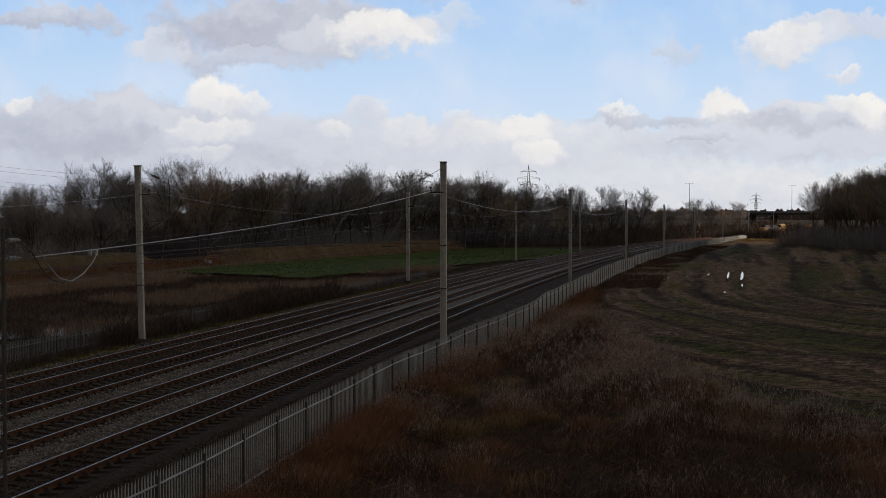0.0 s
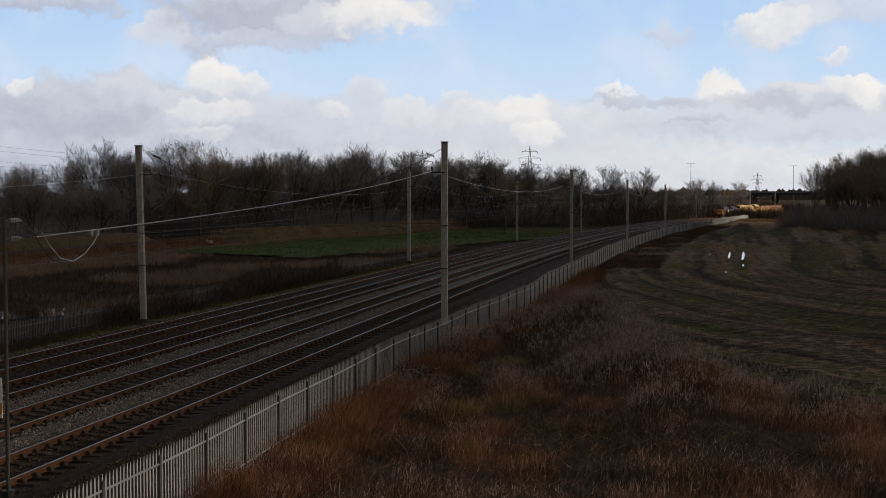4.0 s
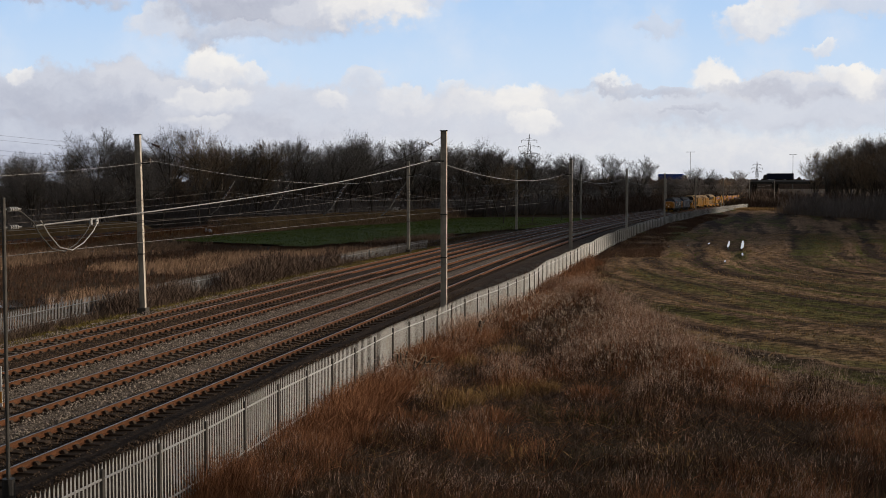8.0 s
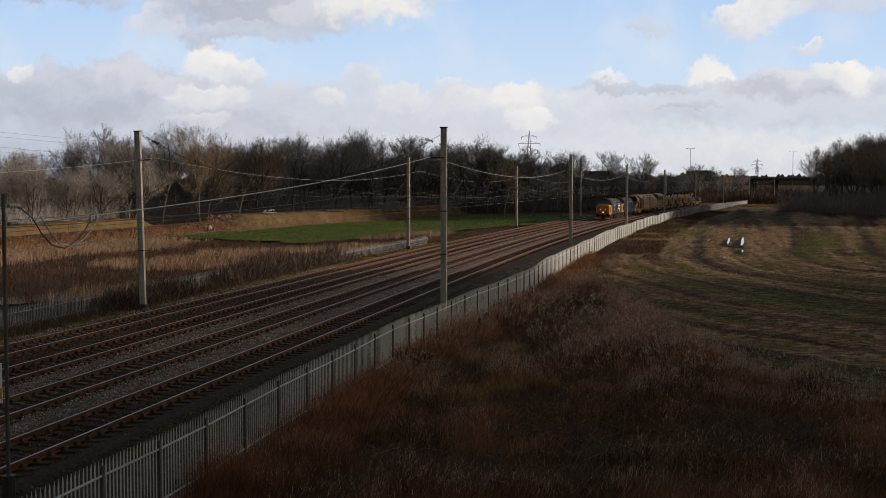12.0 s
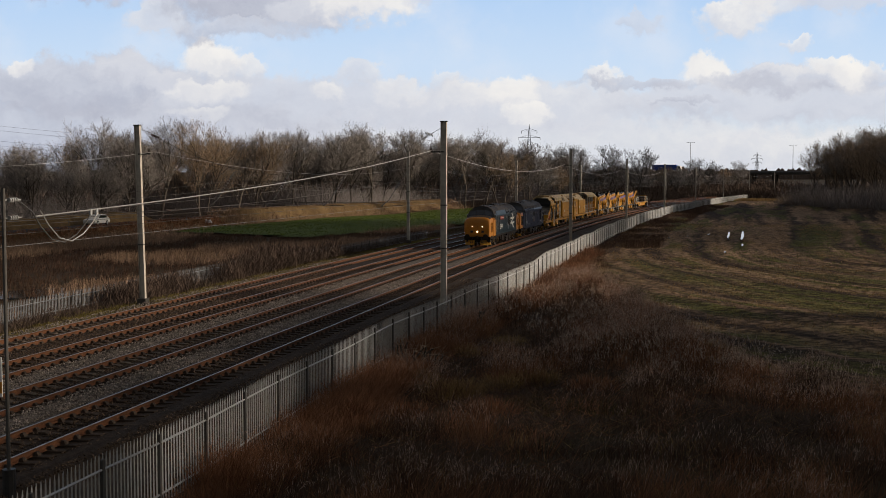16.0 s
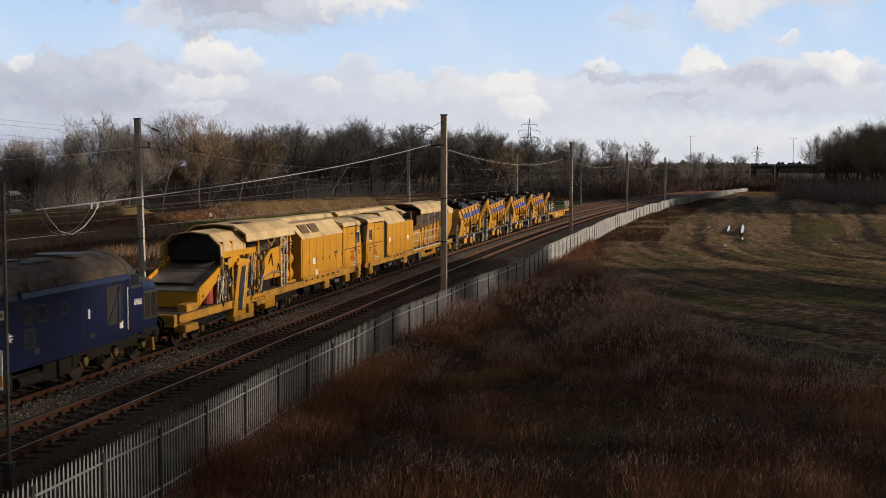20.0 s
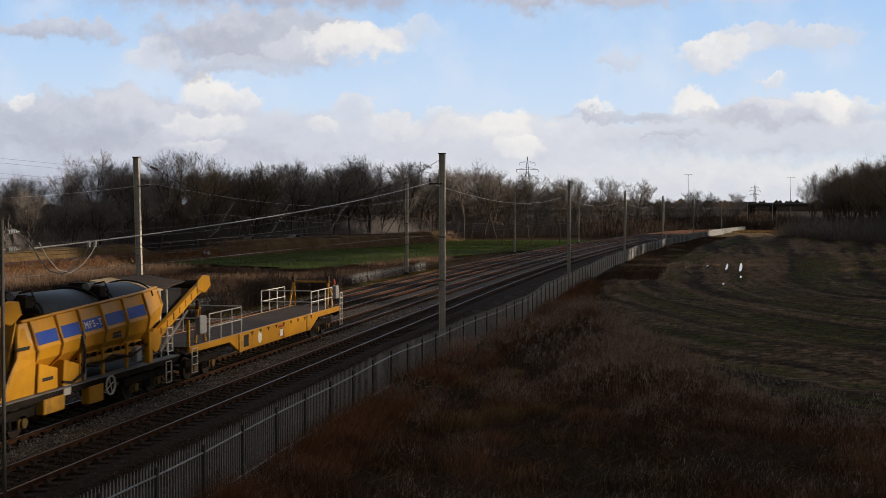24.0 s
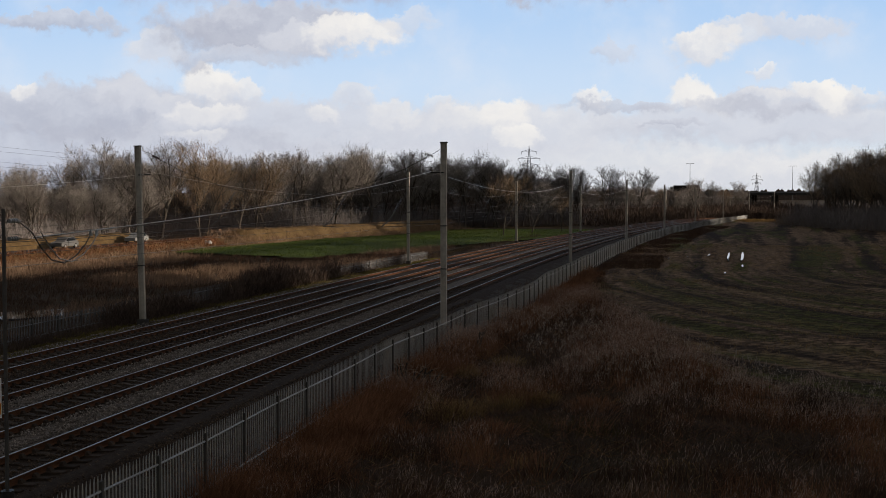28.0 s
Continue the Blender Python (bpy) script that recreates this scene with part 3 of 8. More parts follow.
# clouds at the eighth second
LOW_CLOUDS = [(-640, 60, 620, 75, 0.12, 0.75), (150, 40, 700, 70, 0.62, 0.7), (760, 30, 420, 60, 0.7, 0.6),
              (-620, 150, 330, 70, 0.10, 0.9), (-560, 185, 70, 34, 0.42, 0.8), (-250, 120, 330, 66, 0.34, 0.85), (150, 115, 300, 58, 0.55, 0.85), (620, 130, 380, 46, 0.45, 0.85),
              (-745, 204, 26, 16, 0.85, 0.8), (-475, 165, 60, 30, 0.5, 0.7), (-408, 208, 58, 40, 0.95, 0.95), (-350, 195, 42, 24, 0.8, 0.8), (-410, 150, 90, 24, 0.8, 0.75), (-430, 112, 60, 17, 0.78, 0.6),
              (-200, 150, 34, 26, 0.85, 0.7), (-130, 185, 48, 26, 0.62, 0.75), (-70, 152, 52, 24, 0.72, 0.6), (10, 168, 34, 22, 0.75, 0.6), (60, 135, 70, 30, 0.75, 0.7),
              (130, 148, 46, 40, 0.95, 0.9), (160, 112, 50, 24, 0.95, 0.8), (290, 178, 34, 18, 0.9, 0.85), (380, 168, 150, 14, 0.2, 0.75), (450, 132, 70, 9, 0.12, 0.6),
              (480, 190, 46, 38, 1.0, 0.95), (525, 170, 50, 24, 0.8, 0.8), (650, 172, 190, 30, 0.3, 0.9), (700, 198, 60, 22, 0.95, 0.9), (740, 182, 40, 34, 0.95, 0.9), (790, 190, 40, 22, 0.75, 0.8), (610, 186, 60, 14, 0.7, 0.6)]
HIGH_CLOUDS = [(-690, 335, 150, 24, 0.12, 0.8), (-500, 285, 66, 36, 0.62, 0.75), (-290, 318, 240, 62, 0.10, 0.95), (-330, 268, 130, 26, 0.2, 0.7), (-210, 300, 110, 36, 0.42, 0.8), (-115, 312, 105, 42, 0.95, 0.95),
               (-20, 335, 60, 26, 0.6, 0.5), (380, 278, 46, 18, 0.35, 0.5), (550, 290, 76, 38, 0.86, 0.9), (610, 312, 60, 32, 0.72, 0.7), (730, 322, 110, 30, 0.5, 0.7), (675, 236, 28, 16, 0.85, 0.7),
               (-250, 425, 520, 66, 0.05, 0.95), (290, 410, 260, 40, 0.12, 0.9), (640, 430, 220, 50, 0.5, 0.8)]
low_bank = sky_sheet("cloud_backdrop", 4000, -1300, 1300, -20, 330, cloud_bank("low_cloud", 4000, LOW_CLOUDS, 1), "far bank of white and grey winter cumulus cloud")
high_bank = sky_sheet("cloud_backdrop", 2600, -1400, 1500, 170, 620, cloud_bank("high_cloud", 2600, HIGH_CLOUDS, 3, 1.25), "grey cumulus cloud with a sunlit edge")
WIND = Vector((-0.446, 0.895, 0)).normalized()


# ---- unseen clouds overhead, shaped and timed to shade the land in turn ----
CLOUD_HIGH, CLOUD_SPEED = 500.0, 16.0
CLOUD_WHITE = pm("cloud_vapour", (0.75, 0.76, 0.78), (0.88, 0.88, 0.88), 0.01, 1.0, bump=0)
ACROSS = Vector((WIND.y, -WIND.x, 0))


def cumulus(cover, x0, x1, y0, y1, high, seed, label, step=10.0, rag=1.0, thin=None, thick=1.0):
    """A broad flat-based cloud, thin (share of gaps) in places. cover(x, y): metres within its outline, above the ground that it shades at the start."""
    nx, ny = int((x1 - x0) / step), int((y1 - y0) / step)
    shift = SUN_DIR * (high / SUN_DIR.z)
    g = G()
    ids = {}
    rnd = random.Random(seed)

    def depth(i, j):
        return cover(x0 + i * step, y0 + j * step) / 40.0 + rag * (0.5 * noise.noise((i * 0.17, j * 0.17, seed)) + 0.3 * noise.noise((i * 0.5, j * 0.5, seed + 3)))

    def vid(i, j, top):
        if (i, j, top) not in ids:
            d = max(0.0, depth(i, j))
            ids[i, j, top] = len(g.v)
            g.v.append((x0 + i * step + shift.x, y0 + j * step + shift.y, shift.z + thick * (4 + min(14, d * 9) if top else -min(3, d * 2))))
        return ids[i, j, top]
    for i in range(nx):
        for j in range(ny):
            gap = rnd.random() < thin(x0 + i * step, y0 + j * step) if thin else False
            if not gap and depth(i + 0.5, j + 0.5) > 0:
                for top in (0, 1):
                    g.f.append((vid(i, j, top), vid(i + 1, j, top), vid(i + 1, j + 1, top), vid(i, j + 1, top)))
    return thing("cumulus_cloud", label, "cloud", "drifting clouds", data=g.mesh("cumulus_cloud", CLOUD_WHITE, smooth=True))


def band(q0, q1, c0=-120, c1=400):
    """A belt across the wind."""
    def cover(x, y):
        q, c = x * WIND.x + y * WIND.y, x * ACROSS.x + y * ACROSS.y
        return min(q - q0, q1 - q, c - c0, c1 - c)
    return cover


def trailing(x, y):
    """Unseen long ragged cloud, cut with a rift that leaves sun on the line."""
    arm_east = min(x + 21, -366 - y)
    body = -700 - y
    veil = min(-425 - y, x + 60, -19 - x)
    return min(max(arm_east, body, veil), y + 830, x + 150, 260 - x)


def western(x, y):
    """Unseen ragged cloud, added to shade the meadow west of the line."""
    return min(-50 - x, -398 - y, y + 525, x + 150)


def rift_share(x, y):
    """Share of gaps in the long ragged cloud: thin over the rift and over the field's far side."""
    if -60 < x < -21:
        return 0.5 if y > -705 else 0.0
    return max(0.20 if y > -560 else 0.0, (0.55 if x > 6 else 0.24) * min(1.0, max(0.0, (y + 425) / 50)))


# uneven travel, set by when each shade should cross the ground
BAND_TIMING = [(t, WIND * d) for t, d in ((0.0, 0), (8.0, 128), (12.0, 192), (14.5, 262), (16.0, 310), (18.0, 380), (28.0, 720))]
RIFT_TIMING = [(t, Vector((0, d, 0))) for t, d in ((0.0, 0), (7.0, 203), (12.0, 345), (14.5, 413), (16.0, 434), (18.0, 446), (20.0, 458), (21.0, 478), (22.5, 610), (23.5, 688), (24.0, 708), (26.0, 750), (28.0, 792))]
SHADE_CLOUDS = [(cumulus(band(-78, 560, -140, 190), -420, 460, -250, 720, CLOUD_HIGH, 2.0, "unseen broad grey cumulus cloud that shades the fields"), WIND * 26.0),
                (cumulus(band(-205, -110), -120, 520, -460, 200, CLOUD_HIGH, 5.0, "unseen narrow grey cumulus cloud that shades the near ground", rag=0.6, thin=lambda x, y: 0.36 + 0.30 * min(1.0, max(0.0, (-187 - x * WIND.x - y * WIND.y) / 18))), BAND_TIMING),
                (cumulus(trailing, -160, 270, -840, -350, 70.0, 7.0, "unseen low ragged cloud cut to shade all but the line", 5.0, 0.15, rift_share, 0.06), RIFT_TIMING),
                (cumulus(western, -160, -40, -840, -380, 70.0, 9.0, "unseen low ragged cloud added to shade the meadow", 5.0, 0.15, None, 0.06), Vector((0, 28.0, 0)))]


# ---- vegetation helpers ----
def strips(name, mat, roots, tips, widths, parent=None, bend=None, kind="stuff", label="", category=""):
    """Many thin blades or twigs, each a two-part tapering strip, in one mesh."""
    n = len(roots)
    rng = np.random.default_rng(n + 7)
    a, b = np.asarray(roots, float), np.asarray(tips, float)
    d = b - a
    ang = rng.uniform(0, math.tau, n)
    side = np.stack([np.cos(ang), np.sin(ang), np.zeros(n)], 1)
    flat = np.abs(d[:, 2]) < 0.5 * np.linalg.norm(d, axis=1)
    side[flat] = np.cross(d[flat], np.stack([np.cos(ang), np.sin(ang), np.cos(ang * 2)], 1)[flat])
    side /= np.linalg.norm(side, axis=1)[:, None] + 1e-9
    w = np.asarray(widths, float)[:, None]
    mid = a + d * 0.55 + (bend if bend is not None else 0)
    v = np.stack([a - side * w, a + side * w, mid + side * w * 0.75, mid - side * w * 0.75, b], 1).reshape(-1, 3)
    me = bpy.data.meshes.new(name)
    me.vertices.add(n * 5)
    me.vertices.foreach_set("co", v.ravel())
    base = np.arange(n)[:, None] * 5
    loops = np.concatenate([base + np.array([[0, 1, 2, 3]]), base + np.array([[3, 2, 4]])], 1).ravel()
    me.loops.add(n * 7)
    me.loops.foreach_set("vertex_index", loops.astype(np.int32))
    me.polygons.add(n * 2)
    starts = (np.arange(n)[:, None] * 7 + np.array([[0, 4]])).ravel()
    me.polygons.foreach_set("loop_start", starts.astype(np.int32))
    me.update(calc_edges=True)
    me.materials.append(mat)
    ob = new(name, me)
    if parent:
        ob.parent = parent
    return tagged(ob, label, category, kind=kind)


def land_np(x, y):
    return np.array([land(p, q) for p, q in zip(x, y)])


def patchy(x, y, scale, seed):
    return np.array([noise.noise((p * scale, q * scale, seed)) for p, q in zip(x, y)])


def tufts(name, mat, x, y, high, width, label, category="grass", lean=0.3, spread=0.12, per=7, wind=(0.12, 0.05), base=None):
    """Tussocks: several blades from about each place."""
    n = len(x)
    rng = np.random.default_rng(n * 3 + 1)
    z = (land_np(x, y) if base is None else np.asarray(base)) - 0.05
    x, y, z, high = (np.repeat(q, per) for q in (x, y, z, np.broadcast_to(high, n)))
    k = len(x)
    rx, ry = rng.normal(0, spread, (2, k))
    h = high * rng.uniform(0.55, 1.15, k)
    roots = np.stack([x + rx, y + ry, z], 1)
    tips = roots + np.stack([rng.normal(wind[0], lean, k) * h, rng.normal(wind[1], lean, k) * h, h], 1)
    return strips(name, mat, roots, tips, width * rng.uniform(0.6, 1.3, k), label=label, category=category,
                  bend=np.stack([-rng.normal(0, 0.06, k) * h, -rng.normal(0, 0.06, k) * h, 0.06 * h], 1))


def brush_edge(y):
    """The brush's right-hand limit at y."""
    return np.interp(y, [20, 38, 40.5, 42, 46, 52, 61, 86, 105, 128], [40, 24, 10, 5.5, 2.8, 1.0, -1.4, -6.2, -8.6, -9.8])


rng = np.random.default_rng(5)


def scatter(n, x0, x1, y0, y1, keep):
    x, y = rng.uniform(x0, x1, n), rng.uniform(y0, y1, n)
    m = keep(x, y)
    return x[m], y[m]


def in_view(x, y):
    """Within the wedge that can be seen from the bridge."""
    a = np.degrees(np.arctan2(x, y))
    return (a > -34) & (a < 12) & (np.hypot(x, y) > 26)


# ---- the brush between fence and field ----
def in_brush(x, y):
    return (x > -11.0 + np.clip((y - 56) / 22, 0, 1) * 1.2) & (x < brush_edge(y)) & in_view(x, y)


HOLLOWS = ((-7.6, 31.6, 1.7, 1.3), (-9.2, 45.4, 1.4, 1.6), (-1.8, 39.6, 1.6, 1.3), (3.4, 37.0, 1.5, 1.6), (-8.5, 47.6, 3.2, 1.3), (-7.7, 62.5, 1.3, 4.5), (-8.8, 35.8, 1.6, 1.0), (-3.0, 37.0, 3.0, 0.9), (2.5, 33.5, 3.0, 1.0), (-4.5, 55.0, 2.5, 1.4))


def hollow_at(x, y):
    """Above 0 within the wet hollows of the brush."""
    h = np.full(len(x), -9.0)
    for cx, cy, a, b in HOLLOWS:
        h = np.maximum(h, 1 - np.hypot((x - cx) / a, (y - cy) / b))
    return h


bx, by = scatter(42000, -11.5, 16, 25, 128, in_brush)
hump = patchy(bx, by, 0.24, 2.0) + 0.8 * patchy(bx, by, 0.55, 4.0)
near_edge = np.clip(1 - (brush_edge(by) - bx) / 6.0, 0, 1) * (by > 33)
mound = np.exp(-((bx + 2.0) / 2.6) ** 2 - ((by - 53) / 7.5) ** 2)
tall = 1.2 * hump + 0.45 * near_edge + 0.8 * mound
kind_n = patchy(bx, by, 0.3, 9.0) - 0.3 * np.exp(-((bx + 3.0) / 5.0) ** 2 - ((by - 33) / 6.0) ** 2)
hol = hollow_at(bx, by) + 0.5 * patchy(bx, by, 0.9, 3.0)
big = patchy(bx, by, 0.09, 12.0)
low_here = (hol > 0.05) | (hump + 0.8 * big + 0.5 * near_edge + 0.6 * mound < -0.16)
sel = (~low_here) & (kind_n > -0.10)
tufts("russet_grass", GRASS_BROWN, bx[sel], by[sel], 0.30 + 0.95 * np.clip(tall[sel] + 0.15, 0, 1.15), 0.006, "tall russet dead grass and weeds", per=9, lean=0.45, spread=0.16)
sel = (~low_here) & (kind_n <= -0.02)
tufts("withered_weeds", GRASS_DARK, bx[sel], by[sel], 0.36 + 0.95 * np.clip(tall[sel] + 0.15, 0, 1.1), 0.0065, "dark withered weed stems", category="weeds", per=7, lean=0.3, spread=0.15)
sel = low_here
tufts("low_weeds", BRAMBLE, bx[sel], by[sel], 0.42 + 0.25 * np.clip(kind_n[sel], -0.5, 1), 0.008, "low tangled withered weeds in the hollows", category="weeds", per=8, lean=0.9, spread=0.22)
sel = low_here & (rng.uniform(0, 1, len(bx)) < 0.10)
tufts("dead_stems", GRASS_STRAW, bx[sel], by[sel], 0.5, 0.006, "pale dead stems fallen across the hollows", category="weeds", per=3, lean=1.3, spread=0.3)
sel = low_here & (rng.uniform(0, 1, len(bx)) < 0.18)
tufts("low_grass", GRASS_OLIVE, bx[sel], by[sel], 0.20, 0.008, "low olive grass in the hollows", per=4, lean=0.6)
fx = rng.uniform(24, 120, 5200)
fx[3200:] = rng.uniform(26, 62, 2000)
fo = rng.uniform(0.12, 2.0, 5200)
tufts("fence_grass", GRASS_BROWN, np.array([near_line(q) for q in fx]) + fo, fx, (0.55 + 0.55 * np.clip(patchy(fx, fo, 0.35, 7.0) + 0.45, 0, 1.2)) * (1.15 - 0.15 * fo) * rng.uniform(0.7, 1.2, 5200), 0.007, "brown grass grown up along the fence", per=10, lean=0.5, spread=0.18)
sel = (~low_here) & (rng.uniform(0, 1, len(bx)) < 0.10)
tufts("straw_wisps", GRASS_STRAW, bx[sel], by[sel], 0.45 + 0.6 * np.clip(tall[sel] + 0.1, 0, 1), 0.006, "pale straw wisps among the brush", per=5, lean=0.7, spread=0.2)
FEATHER = pm("feathery_weed", (0.31, 0.215, 0.17), (0.54, 0.41, 0.335), 0.3, 0.95, bump=0, island=0.35, spec=0.05)
sel = (~low_here) & (tall > 0.12) & (by < 90) & ((by > 37) | (rng.uniform(0, 1, len(bx)) < 0.35))
nf = int(sel.sum())
fz = land_np(bx[sel], by[sel]) + 0.32 + 0.95 * np.clip(tall[sel] + 0.15, 0, 1.15)
fr = np.repeat(np.stack([bx[sel], by[sel], fz], 1), 14, 0) + rng.normal(0, 0.16, (nf * 14, 3)) + np.array([0, 0, -0.14])
strips("feathery_tops", FEATHER, fr, fr + rng.normal(0, 0.05, fr.shape) + np.array([0.02, 0, 0.11]), np.full(len(fr), 0.0045), label="feathery pale tops of tall weeds", category="weeds")
ox, oy = scatter(5000, -6, 6, 34, 41, lambda x, y: in_brush(x, y) & (np.hypot((x + 3.5) / 2.2, (y - 38.6) / 1.6) < 1))
tufts("olive_grass", GRASS_OLIVE, ox[:150], oy[:150], 0.4, 0.009, "patch of olive green grass in the brush", per=6, lean=0.4)
cs = rng.uniform(30, 110, 420)
tufts("cess_weeds", GRASS_DARK, rng.uniform(-13.6, -11.9, 420), cs, rng.uniform(0.25, 0.8, 420), 0.009, "dead stalks between track and fence", category="weeds", per=4, lean=0.25, base=np.full(420, -0.6))


def dead_shrub(x, y, high, label, seed):
    rnd = random.Random(seed)
    t = thing("dead_shrub", label, "shrub", "dead shrubs", at=pose(x, y, land(x, y)))
    st, roots, tips = G(), [], []
    for k in range(7):
        a = rnd.uniform(0, math.tau)
        p = Vector((0, 0, 0))
        d = Vector((math.cos(a) * 0.45, math.sin(a) * 0.45, 1)).normalized()
        pts = [p]
        for j in range(4):
            d = (d + Vector((rnd.gauss(0, 0.3), rnd.gauss(0, 0.3), rnd.gauss(0, 0.15)))).normalized()
            p = p + d * high / 4
            pts.append(p)
            for m in range(5):
                roots.append(p[:])
                tips.append((p + Vector((rnd.gauss(0, 0.25), rnd.gauss(0, 0.25), rnd.gauss(0.05, 0.2))))[:])
        st.tube(pts, 0.03, 5)
    part("stem", st, BARK, t)
    strips("twig_tangle", TWIG_RED, roots, tips, [0.012] * len(roots), parent=t)
    return t


dead_shrub(-10.2, 44.8, 1.25, "dark bare shrub against the fence", 1)
dead_shrub(-9.6, 45.6, 0.8, "dark bare shrub against the fence", 2)
st = thing("tree_stump", "short broken stump beside the fence", "stump", at=pose(-9.7, 56.5, land(-9.7, 56.5), 4, 8, 0))
part("stump_wood", G().cyl((0, 0, -0.1), (0.05, 0, 1.15), 0.16, 9, 0.10).cyl((0.03, 0, 0.8), (0.25, 0.1, 1.25), 0.07, 7, 0.04), BARK, st)


def tussock(x, y, r, high, label, mat=GRASS_STRAW, n=260, width=0.014):
    a, q = rng.uniform(0, math.tau, n), np.sqrt(rng.uniform(0, 1, n)) * r
    px, py = x + np.cos(a) * q, y + np.sin(a) * q
    z = land_np(px, py)
    roots = np.stack([px, py, z - 0.03], 1)
    out = np.stack([np.cos(a) * q / r, np.sin(a) * q / r], 1)
    h = high * (1 - 0.5 * (q / r) ** 2) * rng.uniform(0.6, 1.1, n)
    tips = roots + np.stack([out[:, 0] * 0.75 * h + rng.normal(0, 0.15, n), out[:, 1] * 0.75 * h + rng.normal(0, 0.15, n), h * 0.8], 1)
    ob = strips("grass_tussock", mat, roots, tips, width * rng.uniform(0.6, 1.2, n), kind="", bend=np.stack([0 * h, 0 * h, h * 0.22], 1))
    return tagged(ob, label, "grass", "straw tussocks", "stuff")


for x, y, r, h in ((-7.8, 39.4, 0.75, 1.0), (-7.3, 40.2, 0.6, 0.9), (-8.3, 40.6, 0.5, 0.8), (-6.3, 41.7, 0.7, 0.85), (-5.6, 42.7, 0.75, 0.9), (-4.9, 43.0, 0.5, 0.8), (-9.3, 42.6, 0.5, 0.8), (-8.9, 49.0, 0.6, 0.8), (-7.6, 52.5, 0.7, 0.8)):
    tussock(x, y, r, h, "pale straw tussock in the brush", n=420, width=0.008)
for x, y, r, h in ((-10.3, 35.9, 1.1, 1.0), (-10.0, 37.8, 0.9, 0.95), (-9.4, 34.0, 1.0, 0.85), (-10.0, 31.6, 1.1, 0.9), (-8.6, 36.6, 0.8, 0.8), (-10.2, 40.2, 0.7, 0.9), (-6.0, 37.2, 0.9, 0.8), (-3.2, 42.2, 0.9, 0.8)):
    tussock(x, y, r, h, "matted russet tussock in the brush", mat=GRASS_BROWN, n=620, width=0.008)
tn = 3000
tx, ty = scatter(26000, -11, 3, 27, 62, lambda x, y: in_brush(x, y) & (patchy(x, y, 0.4, 21.0) > -0.1))
tx, ty = tx[:tn], ty[:tn]
ta, tl = rng.uniform(0, math.tau, len(tx)), rng.uniform(0.35, 1.1, len(tx))
tr0 = np.stack([tx, ty, land_np(tx, ty) + rng.uniform(0.05, 0.55, len(tx))], 1)
tr1 = tr0 + np.stack([np.cos(ta) * tl, np.sin(ta) * tl, rng.uniform(-0.3, 0.15, len(tx))], 1)
strips("fallen_stems", GRASS_BROWN, tr0, tr1, np.full(len(tx), 0.0045), label="pale dead stems arching over the matted grass", category="weeds", bend=np.stack([0 * tl, 0 * tl, 0.25 * tl], 1))
ab, aw = [], []
for k in range(46):                                 # a pale bramble that arches out of the dark hollow
    a = rng.uniform(0, math.tau)
    ab.append((-3.7 + 0.2 * math.cos(a), 31.9 + 0.2 * math.sin(a), land(-3.7, 31.9)))
    aw.append((-3.7 + rng.uniform(0.5, 1.2) * math.cos(a), 31.9 + rng.uniform(0.5, 1.2) * math.sin(a), land(-3.7, 31.9) + rng.uniform(0.1, 0.5)))
strips("bramble_canes", GRASS_BROWN, ab, aw, [0.006] * 46, label="brown arching bramble canes in the hollow", category="weeds", bend=np.array([[0, 0, 0.5]] * 46))
tussock(0.0, 33.5, 1.0, 0.5, "flattened pale dead stems in the brush", n=60)
tussock(-4.6, 33.0, 0.9, 0.5, "flattened pale dead stems in the brush", n=60)

# seed heads over the tall weeds
sx, sy = scatter(5200, -9, 16, 27, 70, lambda x, y: in_brush(x, y) & (brush_edge(y) - x < 8))
sz = land_np(sx, sy)
sh = rng.uniform(1.0, 1.7, len(sx))
r0 = np.stack([sx, sy, sz], 1)
strips("weed_stalks", GRASS_DARK, r0, r0 + np.stack([rng.normal(0, 0.1, len(sx)), rng.normal(0, 0.1, len(sx)), sh], 1), np.full(len(sx), 0.0055), label="tall dry weed stalks", category="weeds")
top = r0 + np.stack([np.zeros(len(sx)), np.zeros(len(sx)), sh - 0.15], 1)
hp = np.repeat(top, 6, 0) + rng.normal(0, 0.05, (len(sx) * 6, 3))
strips("seed_heads", pm("seed_head", (0.30, 0.235, 0.18), (0.50, 0.41, 0.33), 1, island=0.3, bump=0), hp, hp + rng.normal(0, 0.06, hp.shape) + np.array([0, 0, 0.08]), np.full(len(hp), 0.009), label="pale fluffy seed heads on dry weeds", category="weeds")


def puddle(x, y, a, b, turn, label):
    g = G()
    n = 20
    rim = []
    for k in range(n):
        t = k * math.tau / n
        r = 1 + 0.3 * noise.noise((x + math.cos(t) * 1.2, y + math.sin(t) * 1.2, 8.0))
        rim.append(Matrix.Rotation(radians(turn), 3, "Z") @ Vector((math.cos(t) * a * r, math.sin(t) * b * r, 0)))
    g.add([*rim, *[p * 1.15 + Vector((0, 0, -0.25)) for p in rim]], [tuple(range(n))] + [(k, (k + 1) % n, n + (k + 1) % n, n + k) for k in range(n)])
    return tagged(part("puddle", g, WATER, at=pose(x, y, land(x, y) + 0.12)), label, "puddle")


puddle(-7.4, 62.5, 0.16, 1.5, 12, "puddle of still water in the brush beside the fence")
puddle(4.6, 63.6, 1.0, 0.16, -65, "shallow puddle in a wheel rut of the field")
puddle(-1.6, 66.5, 0.5, 0.2, 0, "shallow puddle at the edge of the field")


